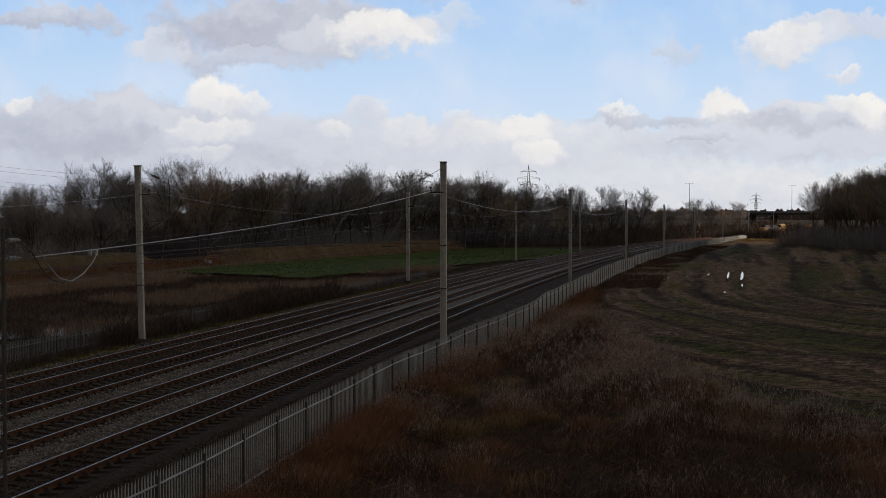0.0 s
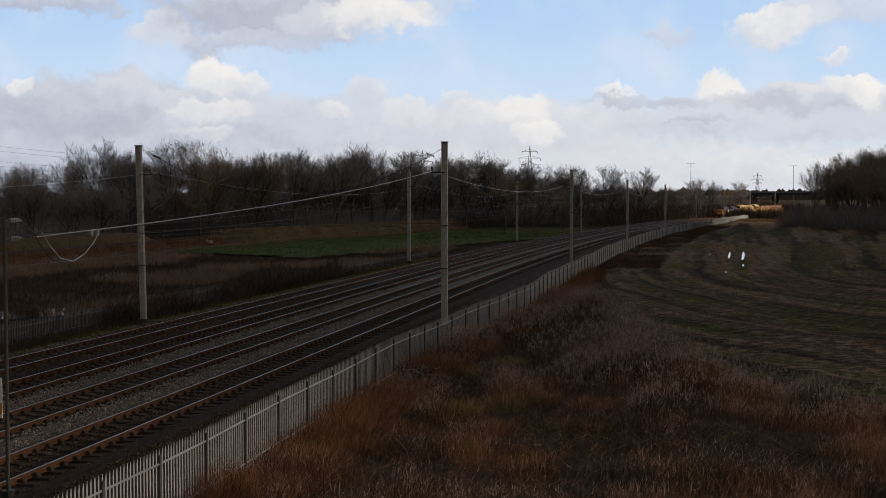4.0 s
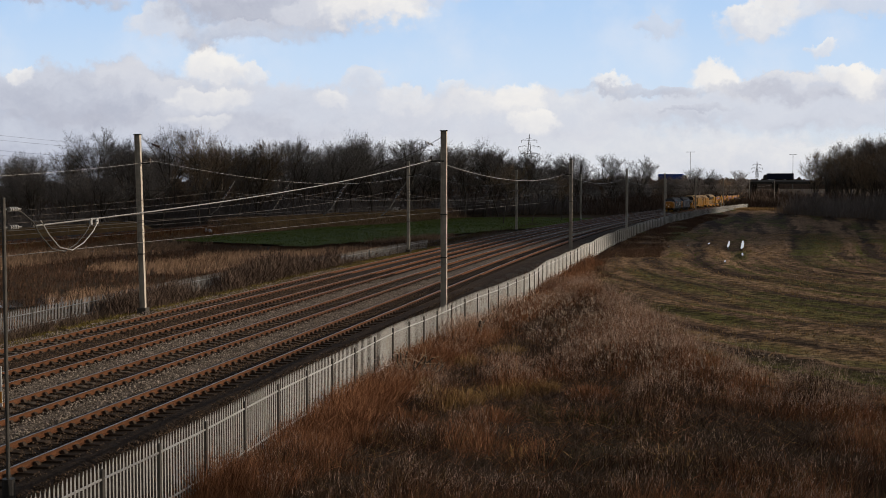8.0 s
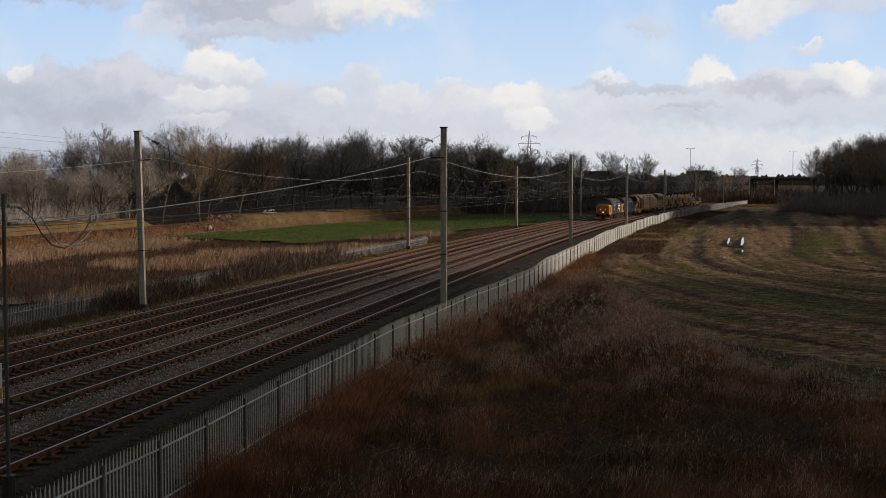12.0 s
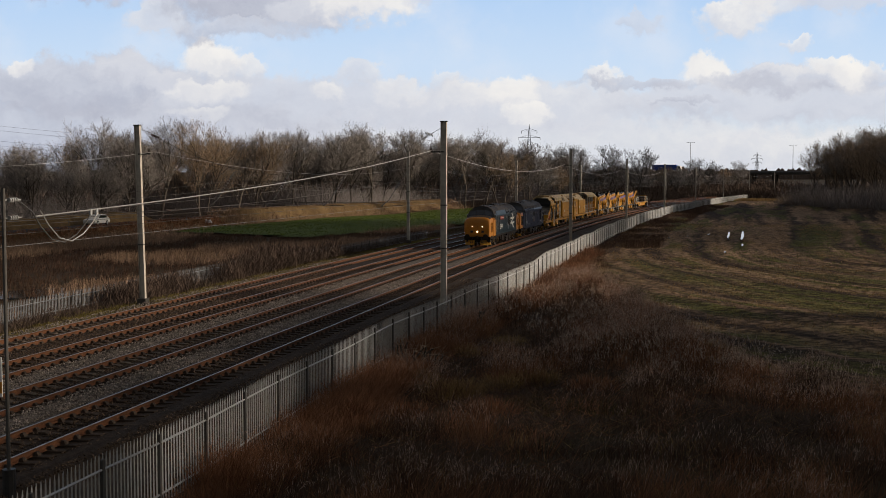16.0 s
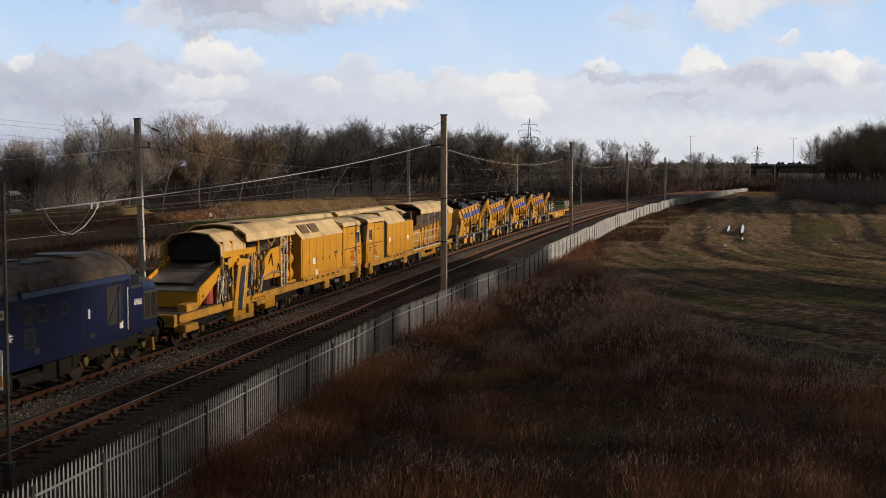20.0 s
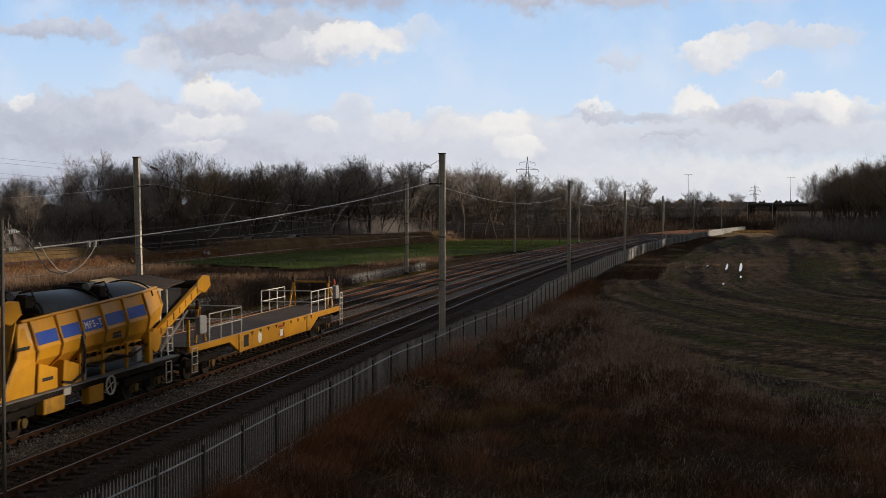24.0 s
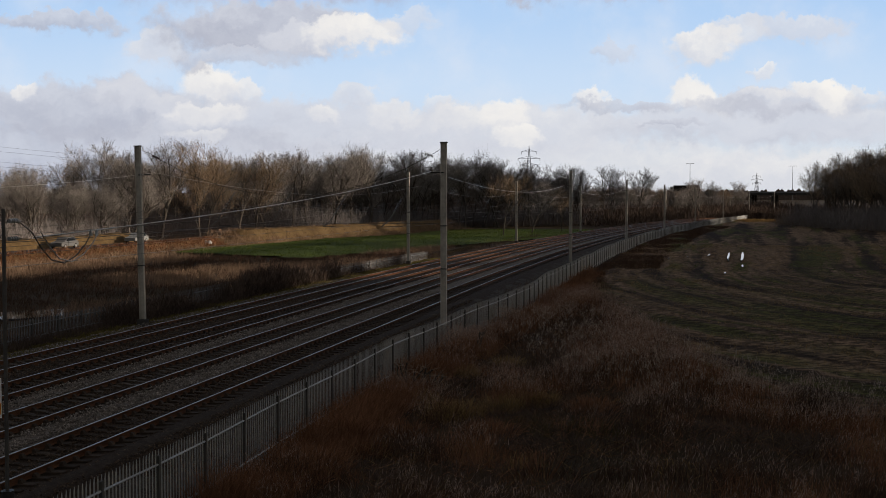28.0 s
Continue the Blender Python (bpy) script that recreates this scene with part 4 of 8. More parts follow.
ws = rng.uniform(70, 330, 9000)
wo = rng.uniform(0.3, 6.5, 9000)
wp = [on_line(a, -10.2 + b) for a, b in zip(ws, wo)]
wx, wy = np.array([q.x for q in wp]), np.array([q.y for q in wp])
wm = wx < np.where(wy < 128, brush_edge(np.minimum(wy, 128)) + 1.5, 1e3)
tufts("verge_weeds", GRASS_DARK, wx[wm], wy[wm], 0.55 + 0.4 * patchy(wx[wm], wy[wm], 0.1, 5.0), 0.016, "dark weeds between fence and field", category="weeds", per=6, lean=0.35, spread=0.25)


# ---- the stubble field ----
GREEN_SHOOT = pm("green_shoots", (0.055, 0.088, 0.015), (0.13, 0.165, 0.032), 0.06, 0.9, bump=0, island=0.3, spec=0.06)
def field_material():
    m, nt, out = sky_nodes("stubble_field")
    tc = nt.nodes.new("ShaderNodeTexCoord")
    p = tc.outputs["Object"]
    sx = nt.nodes.new("ShaderNodeSeparateXYZ")
    wob = vmath(nt, "SCALE", fnoise(nt, p, 0.06, 3, 0.5, True), scale=3.0)
    nt.links.new(vmath(nt, "ADD", p, wob), sx.inputs[0])
    fan = fmath(nt, "MULTIPLY_ADD", fmath(nt, "MAXIMUM", fmath(nt, "SUBTRACT", sx.outputs[1], 115.0), 0.0), 0.006, 1.0)
    across = fmath(nt, "SUBTRACT", 29.0, fmath(nt, "DIVIDE", fmath(nt, "SUBTRACT", sx.outputs[0], 1.0), fan))
    ahead = fmath(nt, "MULTIPLY", fmath(nt, "MAXIMUM", fmath(nt, "SUBTRACT", 130.0, sx.outputs[1]), 0.0), 0.514)
    cq = nt.nodes.new("ShaderNodeCombineXYZ")
    links(nt, (across, cq.inputs[0]), (ahead, cq.inputs[1]))
    r = vmath(nt, "LENGTH", cq.outputs[0])
    cx = nt.nodes.new("ShaderNodeCombineXYZ")
    nt.links.new(r, cx.inputs[0])
    sp = nt.nodes.new("ShaderNodeSeparateXYZ")
    nt.links.new(p, sp.inputs[0])
    nt.links.new(fmath(nt, "MULTIPLY", sp.outputs[1], 0.022), cx.inputs[1])
    rows = fnoise(nt, cx.outputs[0], 0.42, 5, 0.62)
    sprout = fnoise(nt, vmath(nt, "ADD", cx.outputs[0], (31.0, 7.0, 0)), 0.42, 3, 0.55)
    broad = fnoise(nt, p, 0.035, 4, 0.55)
    q2 = vmath(nt, "ADD", vmath(nt, "MULTIPLY", p, (1.8, 2.4, 1)), wob)
    clump = fnoise(nt, q2, 1.0, 6, 0.7)
    patch = fnoise(nt, p, 0.16, 5, 0.6)
    c = cmix(nt, smooth(nt, fmath(nt, "ADD", rows, fmath(nt, "MULTIPLY", fmath(nt, "SUBTRACT", patch, 0.5), 0.35)), 0.40, 0.60), (0.062, 0.042, 0.032), (0.40, 0.265, 0.16))
    green = fmath(nt, "MULTIPLY", smooth(nt, sprout, 0.49, 0.58), smooth(nt, broad, 0.40, 0.54))
    c = cmix(nt, fmath(nt, "MULTIPLY", green, 0.85), c, (0.15, 0.155, 0.038))
    c = cmix(nt, smooth(nt, clump, 0.62, 0.40, 0.0, 0.85), c, (0.028, 0.020, 0.013))
    bs = nt.nodes.new("ShaderNodeBsdfPrincipled")
    bs.inputs["Roughness"].default_value = 0.95
    bs.inputs["Specular IOR Level"].default_value = 0.04
    bp = nt.nodes.new("ShaderNodeBump")
    bp.inputs["Strength"].default_value, bp.inputs["Distance"].default_value = 1.0, 0.25
    links(nt, (fmath(nt, "ADD", fmath(nt, "MULTIPLY", rows, 1.4), fmath(nt, "MULTIPLY", clump, 1.6)), bp.inputs["Height"]), (bp.outputs[0], bs.inputs["Normal"]), (c, bs.inputs["Base Color"]), (bs.outputs[0], out.inputs[0]))
    return m


def in_field(x, y):
    return x > float(brush_edge(min(y, 128))) - 1.0 and x > -9.5 + max(0, (y - 128)) ** 2 / 4160.0 and x - 0.16 * (y - 40) < 40 and y < 440


def row_at(x, y):
    """Which drilled row runs through a place: straight ahead, then swinging round to the right near the bridge."""
    a = 29.0 - (x - 1.0) / (1.0 + 0.006 * max(0.0, y - 115.0))
    return math.hypot(a, 0.514 * max(0.0, 130.0 - y))


def furrow(x, y):
    r = row_at(x, y) + noise.noise((x * 0.06, y * 0.06, 0)) * 1.2
    return 0.07 * math.sin(r * 1.9) + 0.10 * noise.noise((r * 0.8, y * 0.02, 5.0)) + 0.07 * noise.noise((x * 0.7, y * 0.7, 0))


sheet("stubble_field", in_field, -12, 110, 36, 440, 0.8, 0.22, field_material(), "harvested field of stubble and sprouting green", furrow)
ffx, ffy = scatter(36000, -9, 48, 44, 200, lambda x, y: in_view(x, y) & (x > brush_edge(np.minimum(y, 128))) & (x > -9 + np.maximum(0, y - 128) ** 2 / 4160))
fn = patchy(ffx, ffy, 0.08, 3.0)
fb = np.array([land(a, b) + 0.2 + furrow(a, b) for a, b in zip(ffx, ffy)])
rr = np.array([2.2 * noise.noise(((row_at(a, b) + noise.noise((a * 0.06, b * 0.06, 0)) * 1.2) * 0.5, b * 0.02, 5.0)) for a, b in zip(ffx, ffy)])
thin_out = rng.uniform(0, 1, len(rr)) < 0.5
sel = (rr + fn > -0.05) & thin_out
tufts("field_stubble", GRASS_STRAW, ffx[sel], ffy[sel], 0.2, 0.016, "pale cut stubble in the field", category="stubble", per=4, lean=0.5, spread=0.25, base=fb[sel])
sel = (rr + fn < -0.2) & thin_out
tufts("field_greens", GREEN_SHOOT, ffx[sel], ffy[sel], 0.14, 0.02, "green shoots in the field", category="grass", per=4, lean=0.6, spread=0.25, base=fb[sel])


def water_material():
    m = pm("standing_water", (0.012, 0.012, 0.012), (0.02, 0.02, 0.018), 0.5, 0.02, 0, 0.01, 3, spec=0.5)
    m.node_tree.nodes["Principled BSDF"].inputs["IOR"].default_value = 1.33
    return m


CLEAR_WATER = water_material()


def rut_pool(path, half, label):
    """Water standing in a wheel rut, along a line of places."""
    g = G()
    n = 14
    pts = []
    for k in range(n + 1):
        u = k / n * (len(path) - 1)
        i = min(int(u), len(path) - 2)
        pts.append(Vector((*path[i], 0)).lerp(Vector((*path[i + 1], 0)), u - i))
    z = max(land(q.x, q.y) for q in pts) + 0.36
    rows = []
    for k, q in enumerate(pts):
        w = half * math.sin(math.pi * (k + 0.15) / (n + 0.3)) ** 0.5 * (1 + 0.5 * noise.noise((q.x, q.y * 0.4, 3)))
        rows.append([(q.x - w - 0.1, q.y, z - 0.3), (q.x - w, q.y, z), (q.x + w, q.y, z), (q.x + w + 0.1, q.y, z - 0.3)])
    g.loft(rows, closed=False, caps=False)
    return tagged(part("rut_puddle", g, CLEAR_WATER), label, "puddle", "puddles in the field")


for path, half in ((((5.5, 166), (5.0, 154), (4.75, 149)), 0.13), (((7.35, 168), (6.6, 152), (6.2, 145)), 0.17), (((6.0, 138), (5.8, 133)), 0.09), (((2.9, 162), (2.6, 157)), 0.10),
                   (((0.1, 157), (0.05, 154.5)), 0.10), (((-2.2, 153), (-2.25, 151)), 0.10), (((3.7, 123), (3.6, 120.5)), 0.07)):
    rut_pool(path, half, "rain water shining in a wheel rut of the field")

# ---- west of the line: verge, reed bed, crop field, flood bank ----
def reed_zone(x, y):
    return x < -35.5 and 40 < y < 150 and x > -100


sheet("crop_field", lambda x, y: float(np.interp(y, [146, 152, 172, 237, 290], [-50, -67, -71, -61, -57])) < x < float(np.interp(y, [146, 186, 236, 300], [-46, -37, -20, -22])), -80, -14, 144, 296, 1.5, 0.25, GREEN, "bright green winter crop field")
cropx, cropy = scatter(60000, -71, -20, 146, 292, lambda x, y: (x > np.interp(y, [146, 152, 172, 237, 290], [-50, -67, -71, -61, -57])) & (x < np.interp(y, [146, 186, 236, 300], [-46, -37, -20, -22])))
tufts("crop_shoots", GREEN_SHOOT, cropx[:9000], cropy[:9000], 0.2, 0.03, "rows of bright green winter crop", category="crop", per=4, lean=0.6, spread=0.4, base=land_np(cropx[:9000], cropy[:9000]) + 0.25)
hx, hy = scatter(2600, -34.0, -32.4, 50, 150, lambda x, y: x > -40)
tufts("fence_bramble", BRAMBLE, hx, hy, rng.uniform(0.25, 0.75, len(hx)), 0.014, "dark brambles grown up before the far fence", category="weeds", per=6, lean=0.4, spread=0.2)
vx, vy = scatter(9000, -34, -31.9, 40, 230, lambda x, y: in_view(x, y))
tufts("verge_grass", GRASS_OLIVE, vx, vy, 0.22, 0.014, "rough mossy verge beside the track", per=4, lean=0.5)
MOSS = pm("yellow_moss", (0.10, 0.085, 0.022), (0.26, 0.21, 0.075), 0.5, 0.95, bump=0, island=0.35, spec=0.05)
mx, my = scatter(26000, -33.4, -29.0, 44, 150, lambda x, y: in_view(x, y) & (patchy(x, y, 0.35, 8.0) > -0.12))
tufts("shoulder_moss", MOSS, mx, my, 0.10, 0.012, "yellow-green moss and low grass on the ballast shoulder", per=4, lean=0.9, spread=0.16, base=np.interp(mx, [-33.4, -30.2, -28.9, -28.0], [-0.9, -0.85, -0.42, -0.26]))
ux, uy = scatter(30000, -95, -35.2, 52, 190, lambda x, y: in_view(x, y) & ((y < 146 + 2 * np.sin(x * 0.3)) | (x > np.interp(y, [146, 186, 236], [-46, -37, -20]))) & (x > -73.0))
rn = patchy(ux, uy, 0.05, 6.0)
sel = rn > -0.02
tufts("reed_bed", REED, ux[sel], uy[sel], 0.75 + 0.5 * rn[sel], 0.014, "tan reeds of a wet meadow", category="reeds", per=6, lean=0.14)
sel = (rn < 0.04) & (rn > -0.45)
tufts("reed_bed", GRASS_DARK, ux[sel], uy[sel], 0.5, 0.014, "brown sedge of a wet meadow", category="reeds", per=5, lean=0.3)
puddle(-66.0, 128.0, 3.6, 0.7, 15, "flooded pool in the wet meadow")
pool = puddle(-41.5, 71.0, 6.5, 2.6, 55, "shallow flood water behind the far fence")
pool.data.materials[0] = CLEAR_WATER
bag = thing("feed_sack", "pale crumpled sack lying at the edge of the crop field", "sack", at=pose(-72.5, 176.8, -0.35))
part("cloth", G().loft([[(x, y * f, z * f) for x, y, z in ((-0.7 + k * 0.35, 0.55, 0.0), (-0.7 + k * 0.35, 0.3, 0.75 + 0.2 * math.sin(k * 2.1)), (-0.7 + k * 0.35, -0.3, 0.7), (-0.7 + k * 0.35, -0.55, 0.0))] for k, f in enumerate((0.25, 0.75, 0.6, 0.8, 0.3))]), GALV, bag, bevel=0.05)


def bank(line, high, half, name, label, mat):
    pts = []
    for a, b in zip(line, line[1:]):
        pts += [Vector((*a, 0)).lerp(Vector((*b, 0)), k / 60) for k in range(60)]
    rows = []
    for k, p in enumerate(pts):
        d = (pts[min(k + 6, len(pts) - 1)] - pts[max(k - 6, 0)]).normalized()
        nrm = Vector((d.y, -d.x, 0))
        h = high * (1 + 0.1 * noise.noise((k * 0.2, 0, 0))) * min(1.0, (k + 1) / 25, (len(pts) - k) / 25)
        rows.append([p + nrm * (o * half) + Vector((0, 0, -1.2 + h * z + 0.25 * noise.noise((k * 0.6, o * 3, 2)))) for o, z in ((1.6, 0), (1.0, 0.55), (0.6, 0.95), (0.3, 1.0), (-0.3, 1.0), (-0.6, 0.9), (-1.0, 0.4), (-1.6, 0))])
    g = G().loft(rows, closed=False, caps=False)
    return tagged(part(name, g, mat, smooth=True), label, "bank", kind="structure")


STRAW_BANK = pm("bank_grass", (0.085, 0.055, 0.026), (0.20, 0.135, 0.065), 0.3, 0.95, bump=0.8, bscale=2, dirt=(0.05, 0.03, 0.018), dirt_scale=0.25, spec=0.05)
bank([(-80.5, 80), (-80.5, 150), (-80, 178)], 2.8, 2.2, "road_bank", "tan grassy verge behind the lane", STRAW_BANK)
BANK_LINE = [(-74, 183), (-71.5, 200), (-66, 236), (-61, 270), (-57, 296)]
bank(BANK_LINE, 2.7, 2.6, "flood_bank", "grassy flood bank behind the crop field", STRAW_BANK)
ASPHALT = pm("lane_asphalt", (0.04, 0.04, 0.042), (0.075, 0.073, 0.07), 0.5, 0.9, spec=0.1)
lane = G().loft([[Vector((x + o, y, z)) for o, z in ((-3.4, -1.1), (-2.7, 0.38), (2.7, 0.38), (4.6, -1.1))] for x, y in ((-76, 60), (-76, 150), (-76.2, 180), (-77, 210), (-74, 240), (-66, 300))], closed=False, caps=False)
tagged(part("lane_bank", lane, STRAW_BANK), "low grassy embankment under the lane", "bank", kind="structure")
top = G().loft([[Vector((x + o, y, 0.40)) for o in (-2.4, 2.4)] for x, y in ((-76, 60), (-76, 150), (-76.2, 180), (-77, 210), (-74, 240), (-66, 300))], closed=False, caps=False)
tagged(part("lane", top, ASPHALT), "narrow asphalt lane", "road", kind="structure")
lvx, lvy = rng.uniform(-73.6, -70.5, 4200), rng.uniform(85, 182, 4200)
tufts("lane_verge", GRASS_BROWN, lvx, lvy, 0.55, 0.02, "rough brown verge in front of the lane", per=6, lean=0.4, spread=0.3, base=np.interp(lvx, [-73.4, -71.4, -70.5], [0.38, -1.0, -1.0]))
kx = rng.uniform(0, 4, 5000)
bxx = np.interp(kx, range(5), [q[0] for q in BANK_LINE]) + rng.uniform(-1.2, 5.5, 5000)
byy = np.interp(kx, range(5), [q[1] for q in BANK_LINE]) + rng.uniform(-5, 0.5, 5000)
bzz = np.clip(1.7 - np.hypot(bxx - np.interp(kx, range(5), [q[0] for q in BANK_LINE]), byy - np.interp(kx, range(5), [q[1] for q in BANK_LINE])) * 0.55, -1, 1.5)
tufts("bank_grass", REED, bxx, byy, 0.5, 0.025, "long tan grass on the flood bank", per=5, lean=0.4, spread=0.4, base=bzz)


# ---- trees ----
def tree_parts(seed, high, spread, trunk_r, levels=4, fork=0.38, twigs=5, mat=TWIG):
    """A bare tree: the trunk and limbs as one mesh, the fine crown as another."""
    rnd = random.Random(seed)
    limbs = G()
    roots, tips, wid = [], [], []

    def grow(p, d, ln, r, lev):
        segs = 3 if lev < 2 else 2
        pts = [p]
        q, dd = p, d
        for k in range(segs):
            dd = (dd + Vector((rnd.gauss(0, 0.13), rnd.gauss(0, 0.13), rnd.gauss(0.05, 0.08)))).normalized()
            q = q + dd * ln / segs
            pts.append(q)
        if lev < 3:
            n = 6 if lev == 0 else 4
            for k in range(segs):
                limbs.cyl(pts[k], pts[k + 1], r * (1 - 0.25 * k / segs), n, r * (1 - 0.25 * (k + 1) / segs))
        else:
            for k in range(segs):
                roots.append(pts[k][:]), tips.append(pts[k + 1][:]), wid.append(max(0.014, r))
        if lev >= levels:
            for k in range(twigs):
                b = pts[rnd.randrange(1, len(pts))]
                t = (dd + Vector((rnd.gauss(0, 0.55), rnd.gauss(0, 0.55), rnd.gauss(0.15, 0.35)))).normalized()
                roots.append(b[:]), tips.append((b + t * rnd.uniform(0.45, 1.5))[:]), wid.append(0.0095)
            return
        kids = rnd.randint(5, 7) if lev == 0 else rnd.randint(3, 5)
        for k in range(kids):
            u = rnd.uniform(fork if lev == 0 else 0.3, 1.0)
            i = min(segs - 1, int(u * segs))
            b = pts[i].lerp(pts[i + 1], u * segs - i)
            az = rnd.uniform(0, math.tau)
            out = Vector((math.cos(az), math.sin(az), 0)) * spread
            t = (dd * 0.75 + out + Vector((0, 0, 0.25))).normalized()
            grow(b, t, ln * rnd.uniform(0.52, 0.74), r * 0.5, lev + 1)
        grow(pts[-1], dd, ln * 0.55, r * 0.6, lev + 1)

    grow(Vector((0, 0, -0.2)), Vector((rnd.gauss(0, 0.04), rnd.gauss(0, 0.04), 1)).normalized(), high * 0.52, trunk_r, 0)
    top = max(t[2] for t in tips)
    f = high / top
    limbs.v = [(x * f, y * f, z * f) for x, y, z in limbs.v]
    return limbs, np.array(roots) * f, np.array(tips) * f, np.array(wid)


TREE_KINDS = []
for seed, high, spread, r, mat, lab in ((11, 16, 0.62, 0.20, TWIG, "tall bare winter tree with a broad twiggy crown"), (23, 16, 0.52, 0.17, TWIG, "slender bare winter tree with pale trunk"),
                                        (37, 16, 0.75, 0.24, TWIG, "wide bare oak with spreading limbs"), (41, 16, 0.66, 0.19, TWIG_RED, "bare tree with russet twigs"),
                                        (58, 16, 0.5, 0.16, TWIG, "narrow bare tree with upright branches"), (63, 16, 0.7, 0.19, TWIG_RED, "bushy bare tree with russet crown")):
    limbs, ra, ta, wa = tree_parts(seed, high, spread, r, fork=0.28 if spread > 0.6 else 0.38, twigs=8)
    t = thing("tree", lab, "tree", "trees of the wood", at=pose(0, -300, -1))
    part("trunk", limbs, BARK, t)
    strips("crown", mat, ra, ta, wa, parent=t, kind="")
    TREE_KINDS.append(t)


def plant(kind, x, y, high, turn):
    m = pose(x, y, land(x, y), 0, 0, turn) @ Matrix.Scale(high / 16.0, 4)
    src = TREE_KINDS[kind % len(TREE_KINDS)]
    ob = copy_thing(src, m)
    ob.scale = (high / 16.0,) * 3
    return ob


def along(points, step, jitter, heights, rnd, kinds, rows=((0, 1.0),)):
    """Trees along a line of places; rows behind it by distance and height."""
    for off, hf in rows:
        for (xa, ya), (xb, yb) in zip(points, points[1:]):
            ln = math.hypot(xb - xa, yb - ya)
            n = max(1, int(ln / step))
            nx, ny = (ya - yb) / ln, (xb - xa) / ln
            for k in range(n):
                u = (k + rnd.random()) / n
                x, y = xa + (xb - xa) * u + nx * off, ya + (yb - ya) * u + ny * off
                plant(rnd.choice(kinds), x + rnd.gauss(0, jitter), y + rnd.gauss(0, jitter), rnd.uniform(*heights) * hf, rnd.uniform(0, 360))


rt = random.Random(4)
WEST = [(-87, 92), (-88, 150), (-87, 184), (-77, 240), (-67, 300), (-42, 338), (-26, 350)]
along(WEST[:3], 4.2, 1.2, (10.8, 14.2), rt, (0, 1, 2, 3, 4), rows=((1, 0.85), (10, 1.0)))
along(WEST[2:], 5.6, 1.8, (14.2, 19.0), rt, (0, 1, 2, 4, 5), rows=((0, 1.0), (11, 1.0), (24, 0.9)))
for k in range(11):
    u = k / 10
    plant(rt.choice((0, 1, 2, 4)), -76 + 34 * u + rt.gauss(0, 2), 252 + 84 * u + rt.gauss(0, 3), rt.uniform(18.5, 22.0), rt.uniform(0, 360))
plant(5, -37, 247, 13.5, 40), plant(2, -33, 262, 12, 130), plant(3, -28, 275, 11, 10)
along([(-26, 350), (-18, 395), (-2, 440), (28, 560)], 8, 3, (9.5, 13.0), rt, (0, 2, 5), rows=((4, 1.0), (14, 1.05), (26, 1.1)))
plant(2, -22, 372, 18.5, 30), plant(0, -14.5, 381, 18.5, 100), plant(2, 1, 432, 15.5, 200), plant(0, 7, 447, 15, 60), plant(2, 21.5, 508, 15.5, 20)
EAST = [(33, 350), (39, 322), (46, 296), (55, 262), (66, 230)]
along(EAST, 4.5, 1.2, (19.5, 24), rt, (3, 5, 0), rows=((2, 0.8), (9, 0.95), (18, 1.05)))
for t in TREE_KINDS:
    for o in (*t.children_recursive, t):
        bpy.data.objects.remove(o)


# ---- understorey: thickets of brushwood ----
def thicket(name, mat, places, high, n, spread, label, width=0.03, low=0.0):
    """Criss-crossing stems over a band of places."""
    pts = np.array(places, float)
    seg = np.linalg.norm(np.diff(pts, axis=0), axis=1)
    cum = np.concatenate([[0], np.cumsum(seg)])
    g = np.random.default_rng(n + len(places))
    u = g.uniform(0, cum[-1], n)
    x = np.interp(u, cum, pts[:, 0]) + g.normal(0, spread, n)
    y = np.interp(u, cum, pts[:, 1]) + g.normal(0, spread, n)
    bump = 0.75 + 0.45 * patchy(x, y, 0.09, 2.0)
    z0 = -1.0 + low + np.abs(g.normal(0, 0.35, n)) * high * bump * 0.9
    h = g.uniform(0.25, 0.6, n) * high * bump
    roots = np.stack([x, y, np.minimum(z0, high * bump * 0.7 - 1)], 1)
    tips = roots + np.stack([g.normal(0, 0.35, n) * h, g.normal(0, 0.35, n) * h, h * g.uniform(0.5, 1, n)], 1)
    return strips(name, mat, roots, tips, width * g.uniform(0.5, 1.4, n), label=label, category="scrub")


def behind(points, off):
    out = []
    for (xa, ya), (xb, yb) in zip(points, points[1:]):
        ln = math.hypot(xb - xa, yb - ya)
        out.append((xa + (ya - yb) / ln * off, ya + (xb - xa) / ln * off))
    (xa, ya), (xb, yb) = points[-2:]
    ln = math.hypot(xb - xa, yb - ya)
    return out + [(xb + (ya - yb) / ln * off, yb + (xb - xa) / ln * off)]


thicket("wood_thicket", SCRUB, behind(WEST, 5), 7.5, 52000, 4.0, "dark brushwood under the bare trees", 0.04)
thicket("wood_thicket", TWIG_RED, behind(WEST, 2), 3.5, 12000, 2.0, "russet brushwood at the edge of the wood", 0.03)
thicket("wood_thicket", BRAMBLE, [(-24, 330), (-14, 390), (4, 450), (34, 570)], 6.0, 12000, 3.5, "dark brushwood under far trees", 0.06)
thicket("wood_thicket", SCRUB, EAST, 8.5, 36000, 4.0, "dense dark scrub at the foot of the trees", 0.028)
thicket("wood_thicket", TWIG_RED, [(28, 365), (34, 340), (41, 312), (50, 276), (60, 240)], 4.5, 24000, 2.2, "russet scrub along the field edge", 0.03)
thicket("lineside_scrub", BRAMBLE, [(-33.2, 84), (-33.4, 98), (-33.0, 112)], 2.6, 9000, 0.55, "dark bramble scrub along the far fence", 0.02)
